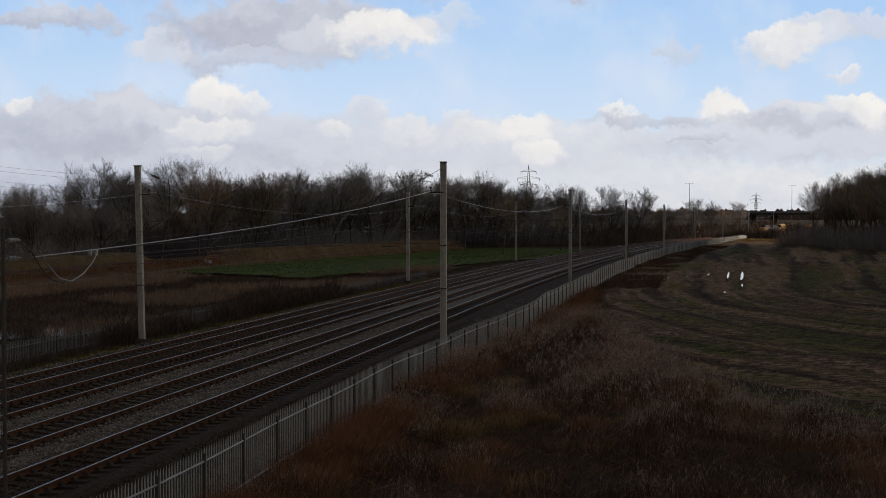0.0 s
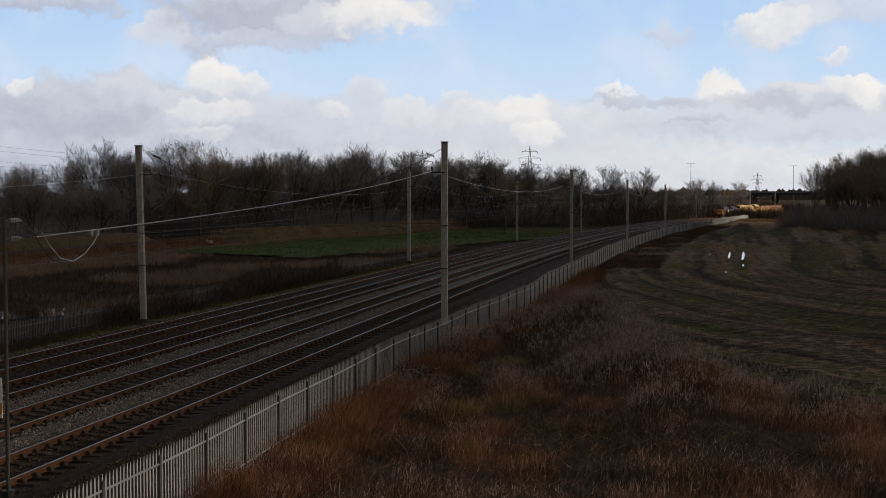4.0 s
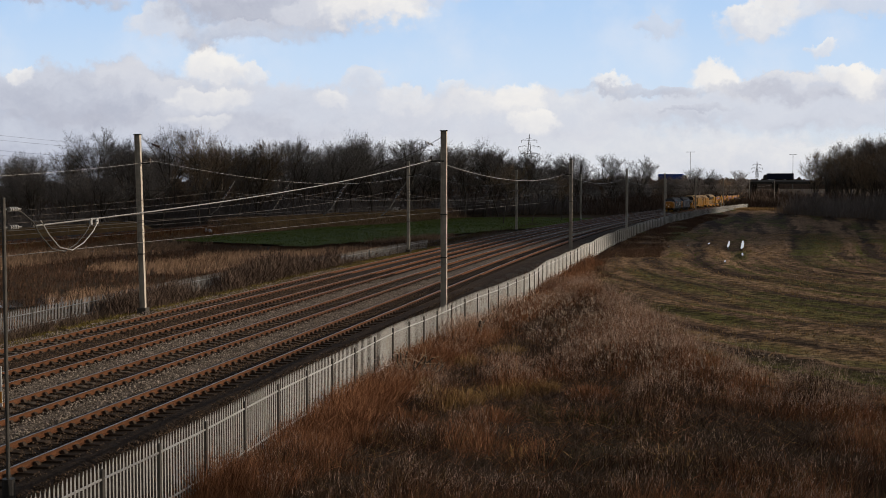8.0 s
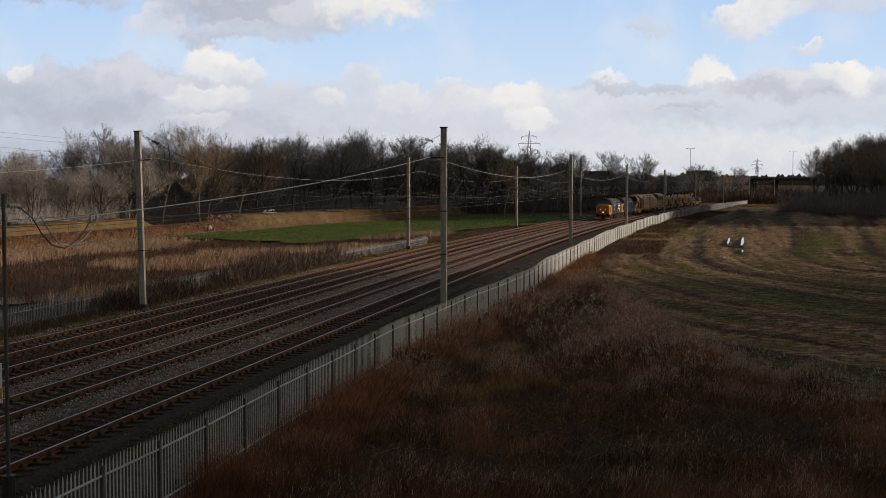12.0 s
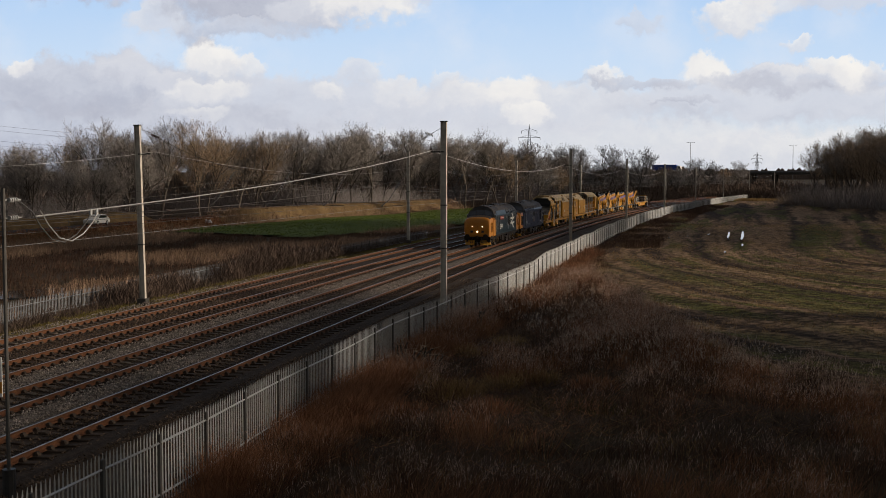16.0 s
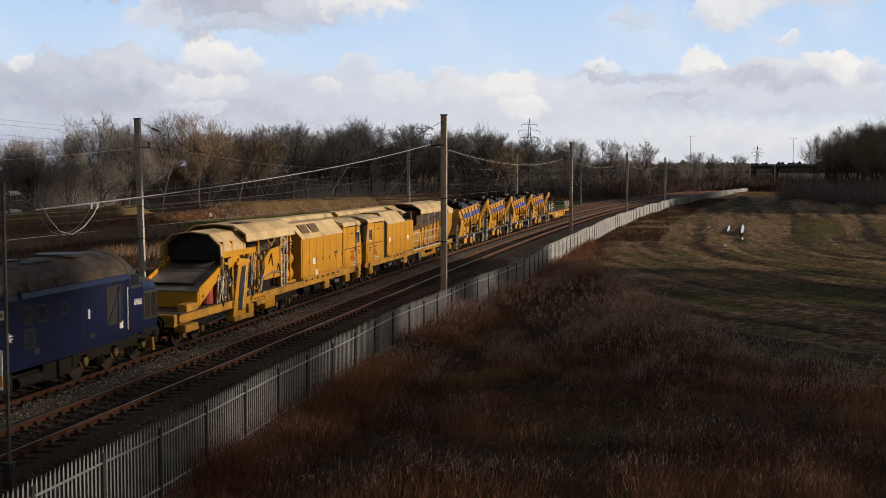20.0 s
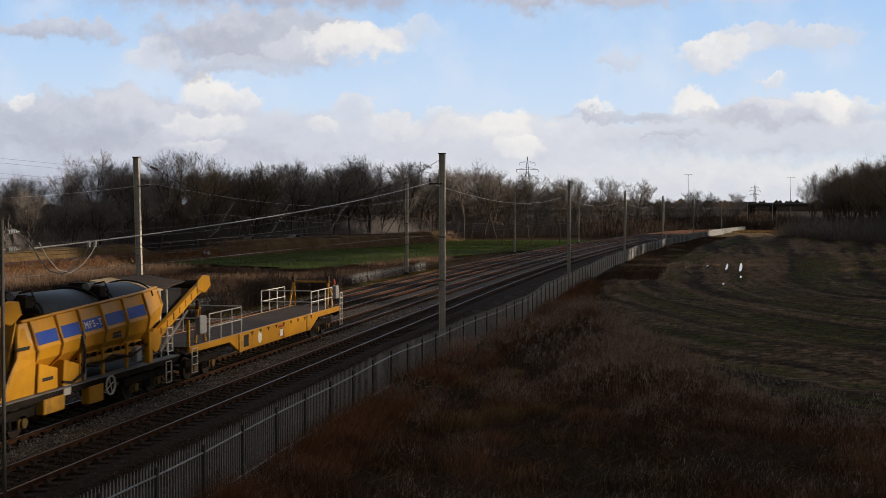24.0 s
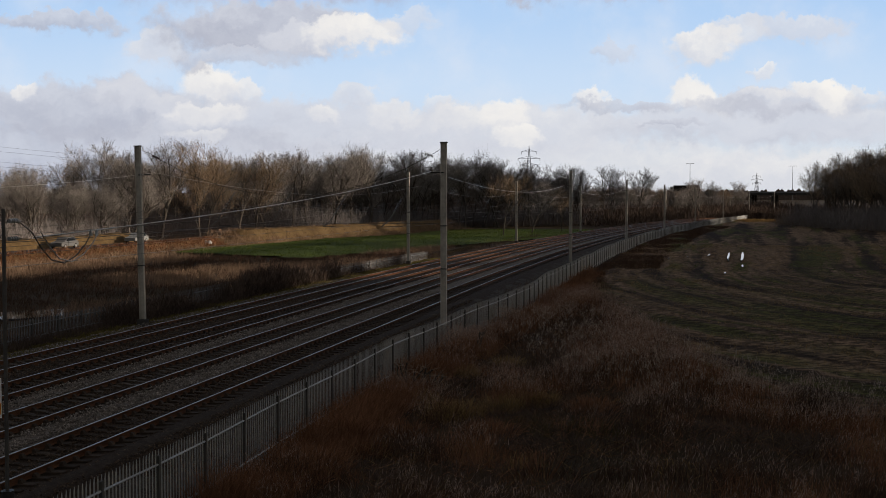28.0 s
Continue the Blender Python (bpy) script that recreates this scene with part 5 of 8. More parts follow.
thicket("lineside_scrub", BRAMBLE, [(-33.0, 66), (-33.2, 70), (-33.2, 77)], 2.0, 5200, 0.55, "dark bramble scrub along the far fence", 0.02)
thicket("lineside_scrub", BRAMBLE, [(-33.2, 106), (-32.6, 125), (-32, 150), (-29, 240)], 1.1, 5000, 0.7, "brown scrub along the far fence", 0.018)
thicket("bank_scrub", TWIG_RED, [(-73, 184), (-69, 205), (-64, 236), (-58, 285)], 1.6, 7000, 1.6, "brown scrub on the flood bank", 0.025)
thicket("meadow_scrub", TWIG_RED, [(-71, 100), (-71, 130), (-70, 160), (-69, 176)], 1.5, 5000, 2.0, "brown scrub in the wet meadow", 0.025)


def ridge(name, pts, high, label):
    """A far belt of woodland as one dark sheet, lumpy along its top."""
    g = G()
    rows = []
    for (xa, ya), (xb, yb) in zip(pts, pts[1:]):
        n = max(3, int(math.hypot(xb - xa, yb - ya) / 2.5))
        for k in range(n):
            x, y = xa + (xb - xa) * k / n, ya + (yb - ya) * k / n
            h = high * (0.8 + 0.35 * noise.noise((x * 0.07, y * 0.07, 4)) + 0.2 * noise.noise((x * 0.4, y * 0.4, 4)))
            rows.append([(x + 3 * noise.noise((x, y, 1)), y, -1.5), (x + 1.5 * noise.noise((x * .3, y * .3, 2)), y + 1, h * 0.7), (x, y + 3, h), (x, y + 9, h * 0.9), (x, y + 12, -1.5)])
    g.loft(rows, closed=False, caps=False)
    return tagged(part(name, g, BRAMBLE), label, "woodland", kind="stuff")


# dark sheet behind the trees: the wood's inner shade put into its colour
ridge("wood_belt", behind(WEST, 34), 8.5, "plain dark sheet standing in for the shaded depth of the wood")
ridge("far_hills", [(-900, 1700), (-500, 1900), (0, 2100), (450, 2000), (900, 1800)], 26, "low wooded hills on the horizon")

hs = np.random.default_rng(9)
nx_, ny_ = hs.uniform(-3, 46, 5200), hs.uniform(405, 432, 5200)
keep = nx_ > -9.5 + (ny_ - 128) ** 2 / 4160.0 + 2
tufts("headland_grass", GRASS_STRAW, nx_[keep], ny_[keep], 0.9, 0.05, "tan dry grass along the far end of the field", per=4, lean=0.3, spread=0.5)
thicket("far_hedge", BRAMBLE, [(12, 446), (22, 448), (40, 450), (66, 452)], 5.0, 22000, 1.6, "dark hedge beyond the field", 0.06)
thicket("far_hedge", BRAMBLE, [(34, 600), (60, 605), (110, 600)], 7.5, 20000, 3.0, "dark trees beyond the motorway bridge", 0.09)
thicket("wood_thicket", BRAMBLE, [(-34, 372), (-16, 440), (2, 500), (24, 575), (40, 640)], 8.5, 30000, 4.0, "dark brushwood beside the far line", 0.07)
thicket("wood_thicket", BRAMBLE, [(-50, 352), (-32, 380), (-16, 430), (6, 500)], 6.5, 12000, 5.0, "dark brushwood behind the far trees", 0.07)


# ---- the train ----
SPEED, FRONT_AT = 27.2, 547.2                       # metres a second, and where its nose is at the start
TRAIN = []
YELLOW = pm("machine_yellow", (0.50, 0.235, 0.010), (0.60, 0.295, 0.015), 0.5, 0.45, 0, 0.04, stretch=(1, 1, 0.4), dirt=(0.30, 0.15, 0.03), dirt_scale=1.1, dirt_amt=0.4)
YELLOW_WORN = pm("worn_yellow", (0.42, 0.20, 0.02), (0.68, 0.36, 0.035), 0.8, 0.6, 0, 0.08, dirt=(0.13, 0.08, 0.04), dirt_scale=1.4, dirt_amt=0.85)
WARN = pm("warning_yellow", (0.38, 0.138, 0.007), (0.48, 0.185, 0.010), 0.6, 0.45, 0, 0.03, dirt=(0.30, 0.15, 0.04), dirt_scale=1.2, dirt_amt=0.6)
CREAM = pm("dusty_roof", (0.56, 0.405, 0.20), (0.70, 0.53, 0.29), 0.6, 0.75, 0, 0.06, dirt=(0.25, 0.18, 0.10), dirt_scale=0.8, dirt_amt=0.7)
TEAL = pm("faded_teal_blue", (0.004, 0.014, 0.021), (0.008, 0.022, 0.031), 0.7, 0.42, 0, 0.03, dirt=(0.018, 0.026, 0.026), dirt_scale=0.8, dirt_amt=0.5, spec=0.25)
NAVY = pm("navy_blue", (0.004, 0.007, 0.030), (0.007, 0.012, 0.050), 0.7, 0.4, 0, 0.03, dirt=(0.012, 0.014, 0.024), dirt_scale=0.8, dirt_amt=0.5, spec=0.22)
ROOF = pm("grimy_roof", (0.038, 0.030, 0.024), (0.105, 0.080, 0.060), 0.7, 0.7, 0, 0.08, stretch=(1, 0.5, 1), dirt=(0.010, 0.009, 0.009), dirt_scale=0.45, dirt_amt=0.95, spec=0.15)
FRAME = pm("underframe_grime", (0.010, 0.008, 0.007), (0.030, 0.023, 0.018), 1.5, 0.8, 0, 0.2, spec=0.15)
STEEL = pm("chute_steel", (0.20, 0.19, 0.18), (0.36, 0.34, 0.31), 1.2, 0.4, 0.5, 0.08, dirt=(0.10, 0.075, 0.05), dirt_scale=1.0, dirt_amt=0.8)
TREAD = pm("wheel_steel", (0.030, 0.023, 0.018), (0.075, 0.056, 0.043), 2, 0.6, 0.3)
AXLE = pm("axlebox_yellow", (0.10, 0.065, 0.02), (0.22, 0.14, 0.03), 2, 0.7, dirt=(0.08, 0.05, 0.03), dirt_scale=3)
GLASS = pm("cab_glass", (0.012, 0.016, 0.026), (0.022, 0.028, 0.042), 0.5, 0.08, 0, 0.0, spec=0.7)
RAILING = pm("white_railing", (0.55, 0.53, 0.48), (0.7, 0.68, 0.62), 2, 0.6, dirt=(0.3, 0.24, 0.16), dirt_scale=2)
BLUE_SQ = pm("blue_panel", (0.012, 0.05, 0.32), (0.02, 0.075, 0.42), 1.0, 0.5, dirt=(0.06, 0.07, 0.12), dirt_scale=2)
RED = pm("red_plate", (0.26, 0.032, 0.018), (0.34, 0.05, 0.026), 2, 0.5)
RUBBER = pm("black_cover", (0.010, 0.010, 0.012), (0.026, 0.026, 0.028), 0.8, 0.5, 0, 0.06, spec=0.2)
LOAD = pm("rusty_deck", (0.035, 0.024, 0.018), (0.10, 0.065, 0.042), 1.2, 0.9, bump=0.5, bscale=8)
HEADLIGHT = glow("headlamp_glow", (1.0, 0.86, 0.6), 2.2)


def vehicle(name, label, category, start, length, group=""):
    v = thing(name, label, category, group)
    TRAIN.append((v, start + length / 2))
    return v


def side_m(x, y, z, turn=0):
    """A pose for writing on the side that faces +x."""
    return Matrix.Translation((x, y, z)) @ Matrix.Rotation(radians(90), 4, "Z") @ Matrix.Rotation(radians(90), 4, "X") @ Matrix.Rotation(radians(turn), 4, "Z")


def bogie(v, y, axles, wheel_r=0.46, half=None, box_mat=AXLE):
    """A bogie with side frames, springs and wheels."""
    half = half or max(abs(a) for a in axles) + 0.75
    b = part("bogie", G().box(-1.05, -half, 0.55, -0.9, half, 0.82).box(0.9, -half, 0.55, 1.05, half, 0.82).box(-0.9, -0.25, 0.5, 0.9, 0.25, 0.85), FRAME, v, at=pose(0, y, 0), bevel=0.02)
    for a in axles:
        for sx in (-1, 1):
            w = G().cyl((sx * 0.68, a, wheel_r), (sx * 0.80, a, wheel_r), wheel_r, 20).cyl((sx * 0.66, a, wheel_r), (sx * 0.69, a, wheel_r), wheel_r + 0.03, 20)
            part("wheel", w, TREAD, b)
            part("axle_box", G().cyl((sx * 0.98, a, wheel_r + 0.02), (sx * 1.14, a, wheel_r + 0.02), 0.15, 10).cbox(sx * 1.0, a, wheel_r + 0.05, 0.1, 0.42, 0.36), box_mat, b, bevel=0.01)
        part("axle", G().cyl((-0.7, a, wheel_r), (0.7, a, wheel_r), 0.08, 8), FRAME, b)
    for a, c in zip(axles, axles[1:]):
        m = (a + c) / 2
        for sx in (-1, 1):
            sp = G()
            for k in range(5):
                sp.cyl((sx * 1.06, m - 0.14, 0.34 + k * 0.06), (sx * 1.06, m - 0.14, 0.375 + k * 0.06), 0.09, 8)
                sp.cyl((sx * 1.06, m + 0.14, 0.34 + k * 0.06), (sx * 1.06, m + 0.14, 0.375 + k * 0.06), 0.09, 8)
            part("spring", sp, FRAME, b)
    return b


def buffers(v, y, out, mat=FRAME, z=1.05):
    for sx in (-0.87, 0.87):
        part("buffer", G().cyl((sx, y, z), (sx, y + out * 0.45, z), 0.11, 10).cyl((sx, y + out * 0.45, z), (sx, y + out * 0.52, z), 0.25, 14), mat, v)
    part("coupling", G().box(-0.1, min(y, y + out * 0.4), z - 0.25, 0.1, max(y, y + out * 0.4), z + 0.05).tube([(0, y + out * 0.3, z - 0.1), (0, y + out * 0.45, z - 0.5), (0, y + out * 0.15, z - 0.45)], 0.04, 5), FRAME, v)


def ladder(v, x, y, z0, z1, w=0.42, mat=RAILING, lean=0.0, name="ladder"):
    g = G()
    for sy in (-w / 2, w / 2):
        g.tube([(x, y + sy, z0), (x, y + sy + lean, z1)], 0.025, 5)
    n = max(2, int((z1 - z0) / 0.28))
    for k in range(n + 1):
        u = k / n
        g.tube([(x, y - w / 2 + lean * u, z0 + (z1 - z0) * u), (x, y + w / 2 + lean * u, z0 + (z1 - z0) * u)], 0.02, 4)
    return part(name, g, mat, v)


def railing(v, x, ys, z0, high=1.0, mat=RAILING):
    g = G()
    for y in ys:
        g.tube([(x, y, z0), (x, y, z0 + high)], 0.028, 5)
    for h in (high, high * 0.52):
        g.tube([(x, ys[0], z0 + h), (x, ys[-1], z0 + h)], 0.026, 5)
    return part("railing", g, mat, v)


ARCH = [(1.28, 3.12), (1.17, 3.38), (0.92, 3.62), (0.58, 3.79), (0.2, 3.87), (-0.2, 3.87), (-0.58, 3.79), (-0.92, 3.62), (-1.17, 3.38), (-1.28, 3.12)]


def nose_section(y, w, top, low, r):
    """Flat sides and a broadly arched top; r: height of the arch."""
    pts = [(-w, y, low), (w, y, low)]
    for k in range(13):
        a = k / 12 * math.pi
        c, q = math.cos(a), math.sin(a)
        pts.append((w * math.copysign(abs(c) ** 0.62, c), y, top - r + r * q ** 0.72))
    return pts


def cab_end(v, e, body_mat, nose_front, nose_side, lit, cab_low):
    """One end of the locomotive. e: -1 the leading end, +1 the trailing one."""
    f = lambda y: e * y
    low = G().loft([[(x, f(y), z) for x, z in ((-w, 1.05), (w, 1.05), (w, 2.78), (-w, 2.78))] for y, w in ((6.3, 1.35), (7.32, 1.31))])
    part("cab_side", low, cab_low, v, bevel=0.02)
    arch = [(1.35, 2.78), (1.33, 2.97)] + ARCH + [(-1.33, 2.97), (-1.35, 2.78)]
    rake = lambda z: 7.34 - max(0.0, z - 2.78) * 0.7
    up = G().loft([[(x, f(6.3), z) for x, z in arch], [(x * 0.97, f(rake(z) - 0.25 * abs(x) ** 2 / 1.8), z) for x, z in arch]])
    part("cab_top", up, BLACKMAT, v, "black cab surround")
    cap = G().loft([[(x * 1.01, f(6.25), z + 0.02) for x, z in ARCH], [(x * 0.985, f(6.68 - 0.12 * abs(x)), z + 0.015) for x, z in ARCH],
                    [(x * 0.95, f(6.68 - 0.12 * abs(x)), z - 0.05) for x, z in ARCH], [(x * 0.95, f(6.25), z - 0.05) for x, z in ARCH]], closed=False, caps=False)
    part("cab_roof", cap, ROOF, v, "grimy brown cab roof")
    for x0, x1 in ((-1.12, -0.42), (-0.38, 0.38), (0.42, 1.12)):
        pane = []
        for x, z in ((x0, 2.88), (x1, 2.88), (x1, 3.5 if abs(x1) < 1 else 3.3), (x0, 3.5 if abs(x0) < 1 else 3.3)):
            pane.append((x, f(rake(z) - 0.25 * abs(x) ** 2 / 1.8 + 0.012), z))
        g = G().add(pane + [(x, y - e * 0.03, z) for x, y, z in pane], [(0, 1, 2, 3), (4, 5, 6, 7), (0, 1, 5, 4), (1, 2, 6, 5), (2, 3, 7, 6), (3, 0, 4, 7)])
        part("windscreen", g, GLASS, v, "dark windscreen pane")
    for sx in (-1, 1):
        part("cab_window", G().box(sx * 1.33, min(f(6.45), f(6.95)), 2.72, sx * 1.365, max(f(6.45), f(6.95)), 3.08), GLASS, v, bevel=0.02)
        part("cab_door", G().box(sx * 1.34, min(f(6.02), f(6.28)), 1.15, sx * 1.362, max(f(6.02), f(6.28)), 2.98), BLACKMAT if e < 0 else body_mat, v, bevel=0.01)
        part("handrail", G().tube([(sx * 1.4, f(5.98), 1.3), (sx * 1.4, f(5.98), 2.7)], 0.018, 5), RAILING, v)
    nose = G().loft([nose_section(f(7.2), 1.29, 3.0, 0.98, 0.55), nose_section(f(8.0), 1.27, 2.93, 0.98, 0.5), nose_section(f(8.48), 1.25, 2.87, 0.99, 0.5), nose_section(f(8.62), 1.22, 2.81, 1.0, 0.48), nose_section(f(8.70), 1.17, 2.73, 1.03, 0.45), nose_section(f(8.74), 1.09, 2.63, 1.07, 0.42), nose_section(f(8.77), 0.85, 2.45, 1.2, 0.36)])
    part("nose", nose, nose_front, v, smooth=True)
    cap_rows = []
    for y, w, top, r in ((7.22, 1.29, 3.0, 0.55), (8.0, 1.27, 2.93, 0.5), (8.44, 1.25, 2.87, 0.5)):
        sec = nose_section(f(y), w + 0.008, top + 0.008, 1.0, r)[2:]
        cap_rows.append(sec[2:11])
    part("nose_top", G().loft(cap_rows, closed=False, caps=False), ROOF, v, "grimy brown top of the nose", smooth=True)
    for sx in (-1, 1):
        gr = part("nose_grille", G().box(sx * 1.26, min(f(7.42), f(8.46)), 1.42, sx * 1.298, max(f(7.42), f(8.46)), 2.42), nose_side, v, bevel=0.01)
        for ya, yb in ((7.5, 7.9), (7.98, 8.38)):
            lo, hi = sorted((f(ya), f(yb)))
            part("grille_opening", G().box(sx * 1.296, lo, 1.5, sx * 1.303, hi, 2.34), LOAD, gr, "brown louvred opening")
            sl = G()
            for k in range(6):
                y = ya + 0.03 + k * (yb - ya) / 6
                sl.box(sx * 1.303, f(y) - 0.014, 1.5, sx * 1.318, f(y) + 0.014, 2.34)
            part("louvre", sl, nose_side, gr)
        part("cab_frame", G().box(sx * 1.355, min(f(6.3), f(7.1)), 2.6, sx * 1.362, max(f(6.3), f(7.1)), 2.72), BLACKMAT, v)
        part("grime_streak", G().box(sx * 1.25, min(f(7.3), f(8.5)), 0.99, sx * 1.293, max(f(7.3), f(8.5)), 1.1), FRAME, v)
    for x in (-0.48, 0.48):
        part("marker_light", G().cyl((x, f(8.70), 1.98), (x, f(8.80), 1.98), 0.05, 12), HEADLIGHT if lit else GLASS, v)
        part("lamp_box", G().cbox(x * 1.1, f(8.76), 1.52, 0.24, 0.05, 0.2), BLACKMAT, v, bevel=0.01)
    part("headlamp", G().cyl((0.02, f(8.74), 1.5), (0.02, f(8.84), 1.5), 0.09, 14), HEADLIGHT if lit else GLASS, v)
    part("nose_seam", G().box(-0.012, min(f(8.75), f(8.78)), 1.1, 0.012, max(f(8.75), f(8.78)), 2.1), BLACKMAT, v)
    part("buffer_beam", G().cbox(0, f(8.6), 0.88, 2.5, 0.25, 0.3), FRAME, v, bevel=0.02)
    buffers(v, f(8.7), e)
    for sx in (-1, 1):
        part("snow_plough", G().loft([[(sx * 0.3, f(8.75), 0.25), (sx * 1.2, f(8.45), 0.25), (sx * 1.2, f(8.4), 0.72), (sx * 0.3, f(8.65), 0.72)], [(sx * 0.3, f(8.6), 0.25), (sx * 1.2, f(8.3), 0.25), (sx * 1.2, f(8.25), 0.72), (sx * 0.3, f(8.5), 0.72)]]), YELLOW_WORN, v, "dirty yellow plough blade")
        part("cab_step", G().box(sx * 1.05, f(7.6) - 0.2, 0.35, sx * 1.32, f(7.6) + 0.2, 0.42), FRAME, v)
        part("cab_step", G().box(sx * 1.05, f(7.6) - 0.2, 0.7, sx * 1.32, f(7.6) + 0.2, 0.76), FRAME, v)
    hoses = G()
    for k, x in enumerate((-0.6, -0.45, 0.42, 0.55, 0.66)):
        hoses.tube([(x, f(8.72), 0.95), (x + 0.02, f(8.92), 0.8), (x, f(8.86), 0.45), (x - 0.04, f(8.74), 0.5)], 0.028, 5)
    part("air_hose", hoses, BLACKMAT, v)


def double_arrow(v, x, y, z, s, mat, wide=1.0):
    """Two bars with a slanted barb each, as a plain shape."""
    t = 0.012
    def plate(pts):
        return [(x, y + a * s * wide, z + b * s) for a, b in pts], [(x + t, y + a * s * wide, z + b * s) for a, b in pts]
    g = G()
    for pts in (((-1.0, 0.16), (1.0, 0.16), (1.0, 0.36), (-1.0, 0.36)), ((-1.0, -0.36), (1.0, -0.36), (1.0, -0.16), (-1.0, -0.16)),
                ((-0.5, 0.80), (-0.1, 0.80), (0.5, 0.36), (0.1, 0.36)), ((-0.1, 0.16), (0.3, 0.16), (-0.3, -0.16), (-0.7, -0.16)), ((-0.2, -0.36), (0.2, -0.36), (0.7, -0.80), (0.3, -0.80))):
        g.loft(plate(pts))
    return part("emblem", g, mat, v, "plain white emblem of bars")


def locomotive(start, body_mat, lower, label, number, big):
    v = vehicle("diesel_locomotive", label, "locomotive", start, 18.75, "locomotives")
    part("body", G().prism([(-1.35, 1.1), (1.35, 1.1), (1.35, 2.95), (1.28, 3.12), (-1.28, 3.12), (-1.35, 2.95)], -6.32, 6.32), body_mat, v, bevel=0.015)
    part("roof", G().prism(ARCH, -6.3, 6.3), ROOF, v, "grimy grey-brown roof")
    part("valance", G().box(-1.36, -6.3, 0.98, 1.36, 6.3, 1.12), lower, v)
    part("underframe", G().box(-1.15, -8.5, 0.82, 1.15, 8.5, 1.0), FRAME, v)
    for y in (-5.2, -3.6, -1.9, 0.2, 2.0, 3.7, 5.3):
        part("roof_rib", G().loft([[(x * 1.008, y, z * 1.004) for x, z in ARCH], [(x * 1.008, y + 0.06, z * 1.004) for x, z in ARCH]], closed=False, caps=False), ROOF, v)
    part("fan_grille", G().cyl((0, 4.1, 3.84), (0, 4.1, 3.93), 0.75, 20), BLACKMAT, v, "round dark radiator fan grille")
    part("exhaust_port", G().box(-0.25, -0.9, 3.84, 0.25, 0.5, 3.97).box(-0.2, 0.9, 3.84, 0.2, 1.5, 3.93), BLACKMAT, v, bevel=0.02)
    for y0, y1 in ((-4.6, -3.2), (-2.6, -1.4), (1.0, 2.6)):
        part("roof_hatch", G().box(-0.6, y0, 3.70, 0.6, y1, 3.852), ROOF, v, bevel=0.03)
    for sx in (-1, 1):
        for y0, y1 in (((0.0, 1.2), (1.6, 2.9), (3.3, 4.5), (4.8, 5.9)) if big else ((-5.6, -4.4), (-3.9, -2.8), (-2.4, -1.2), (0.0, 1.2), (1.6, 2.9))):
            part("cantrail_grille", G().loft([[(sx * 1.29, y0, 3.12), (sx * 1.29, y1, 3.12), (sx * 1.20, y1, 3.36), (sx * 1.20, y0, 3.36)], [(sx * 1.31, y0, 3.13), (sx * 1.31, y1, 3.13), (sx * 1.22, y1, 3.38), (sx * 1.22, y0, 3.38)]]), BLACKMAT if big else ROOF, v)
        for y, z, w, h in ((-0.2, 2.45, 0.5, 0.5), (0.6, 2.45, 0.5, 0.5), (-0.1, 1.8, 0.6, 0.55), (1.9, 2.45, 0.35, 0.35)):
            w_ = part("side_window", G().cbox(sx * 1.352, y, z, 0.02, w, h), BLACKMAT, v, bevel=0.005)
            part("window_pane", G().cbox(sx * 1.364, y, z, 0.008, w - 0.1, h - 0.1), GLASS if not big else body_mat, w_)
        gr = G().cbox(sx * 1.352, 5.1, 2.2, 0.02, 1.05, 1.25)
        for k in range(7):
            gr.cbox(sx * 1.366, 4.66 + k * 0.15, 2.2, 0.012, 0.04, 1.2)
        if big:
            bg = part("body_grille", G().cbox(sx * 1.353, -4.65, 2.15, 0.02, 1.4, 1.35), BLACKMAT, v, "black grille behind the cab", 0.005)
            part("grille_strut", G().tube([(sx * 1.37, -5.2, 1.55), (sx * 1.37, -4.1, 2.75)], 0.022, 4).tube([(sx * 1.37, -4.35, 1.5), (sx * 1.37, -4.35, 2.8)], 0.02, 4), body_mat, bg)
            for y0_, z0_, w_, h_ in ((1.3, 2.2, 0.6, 0.95), (2.0, 2.2, 0.55, 0.95), (5.4, 2.1, 0.45, 1.3)):
                part("louvre", G().cbox(sx * 1.353, y0_, z0_, 0.012, w_, h_), FRAME, v, "dark louvred panel")
            for k in range(8):
                part("cantrail_stanchion", G().tube([(sx * 1.36, 0.1 + k * 0.8, 2.95), (sx * 1.30, 0.1 + k * 0.8, 3.2)], 0.03, 4), TEAL, v)
        else:
            rg = part("radiator_grille", gr, BLACKMAT, v, "black radiator grille")
            part("grille_strut", G().tube([(sx * 1.385, 4.65, 1.65), (sx * 1.385, 5.5, 2.78)], 0.022, 4).tube([(sx * 1.385, 5.35, 1.6), (sx * 1.385, 5.35, 2.8)], 0.02, 4), NAVY, rg)
            for k in range(7):
                part("cantrail_stanchion", G().tube([(sx * 1.36, -5.6 + k * 0.85, 2.95), (sx * 1.30, -5.6 + k * 0.85, 3.2)], 0.03, 4), NAVY, v)
        for y in (-5.7, 3.0, 5.75):
            part("body_seam", G().cbox(sx * 1.352, y, 2.0, 0.008, 0.025, 1.7), BLACKMAT, v)
        for y, z in ((-4.3, 1.4), (-1.7, 1.35), (0.3, 1.38), (3.6, 1.4)):
            part("door_vent", G().cbox(sx * 1.353, y, z, 0.015, 0.28, 0.16), BLACKMAT, v)
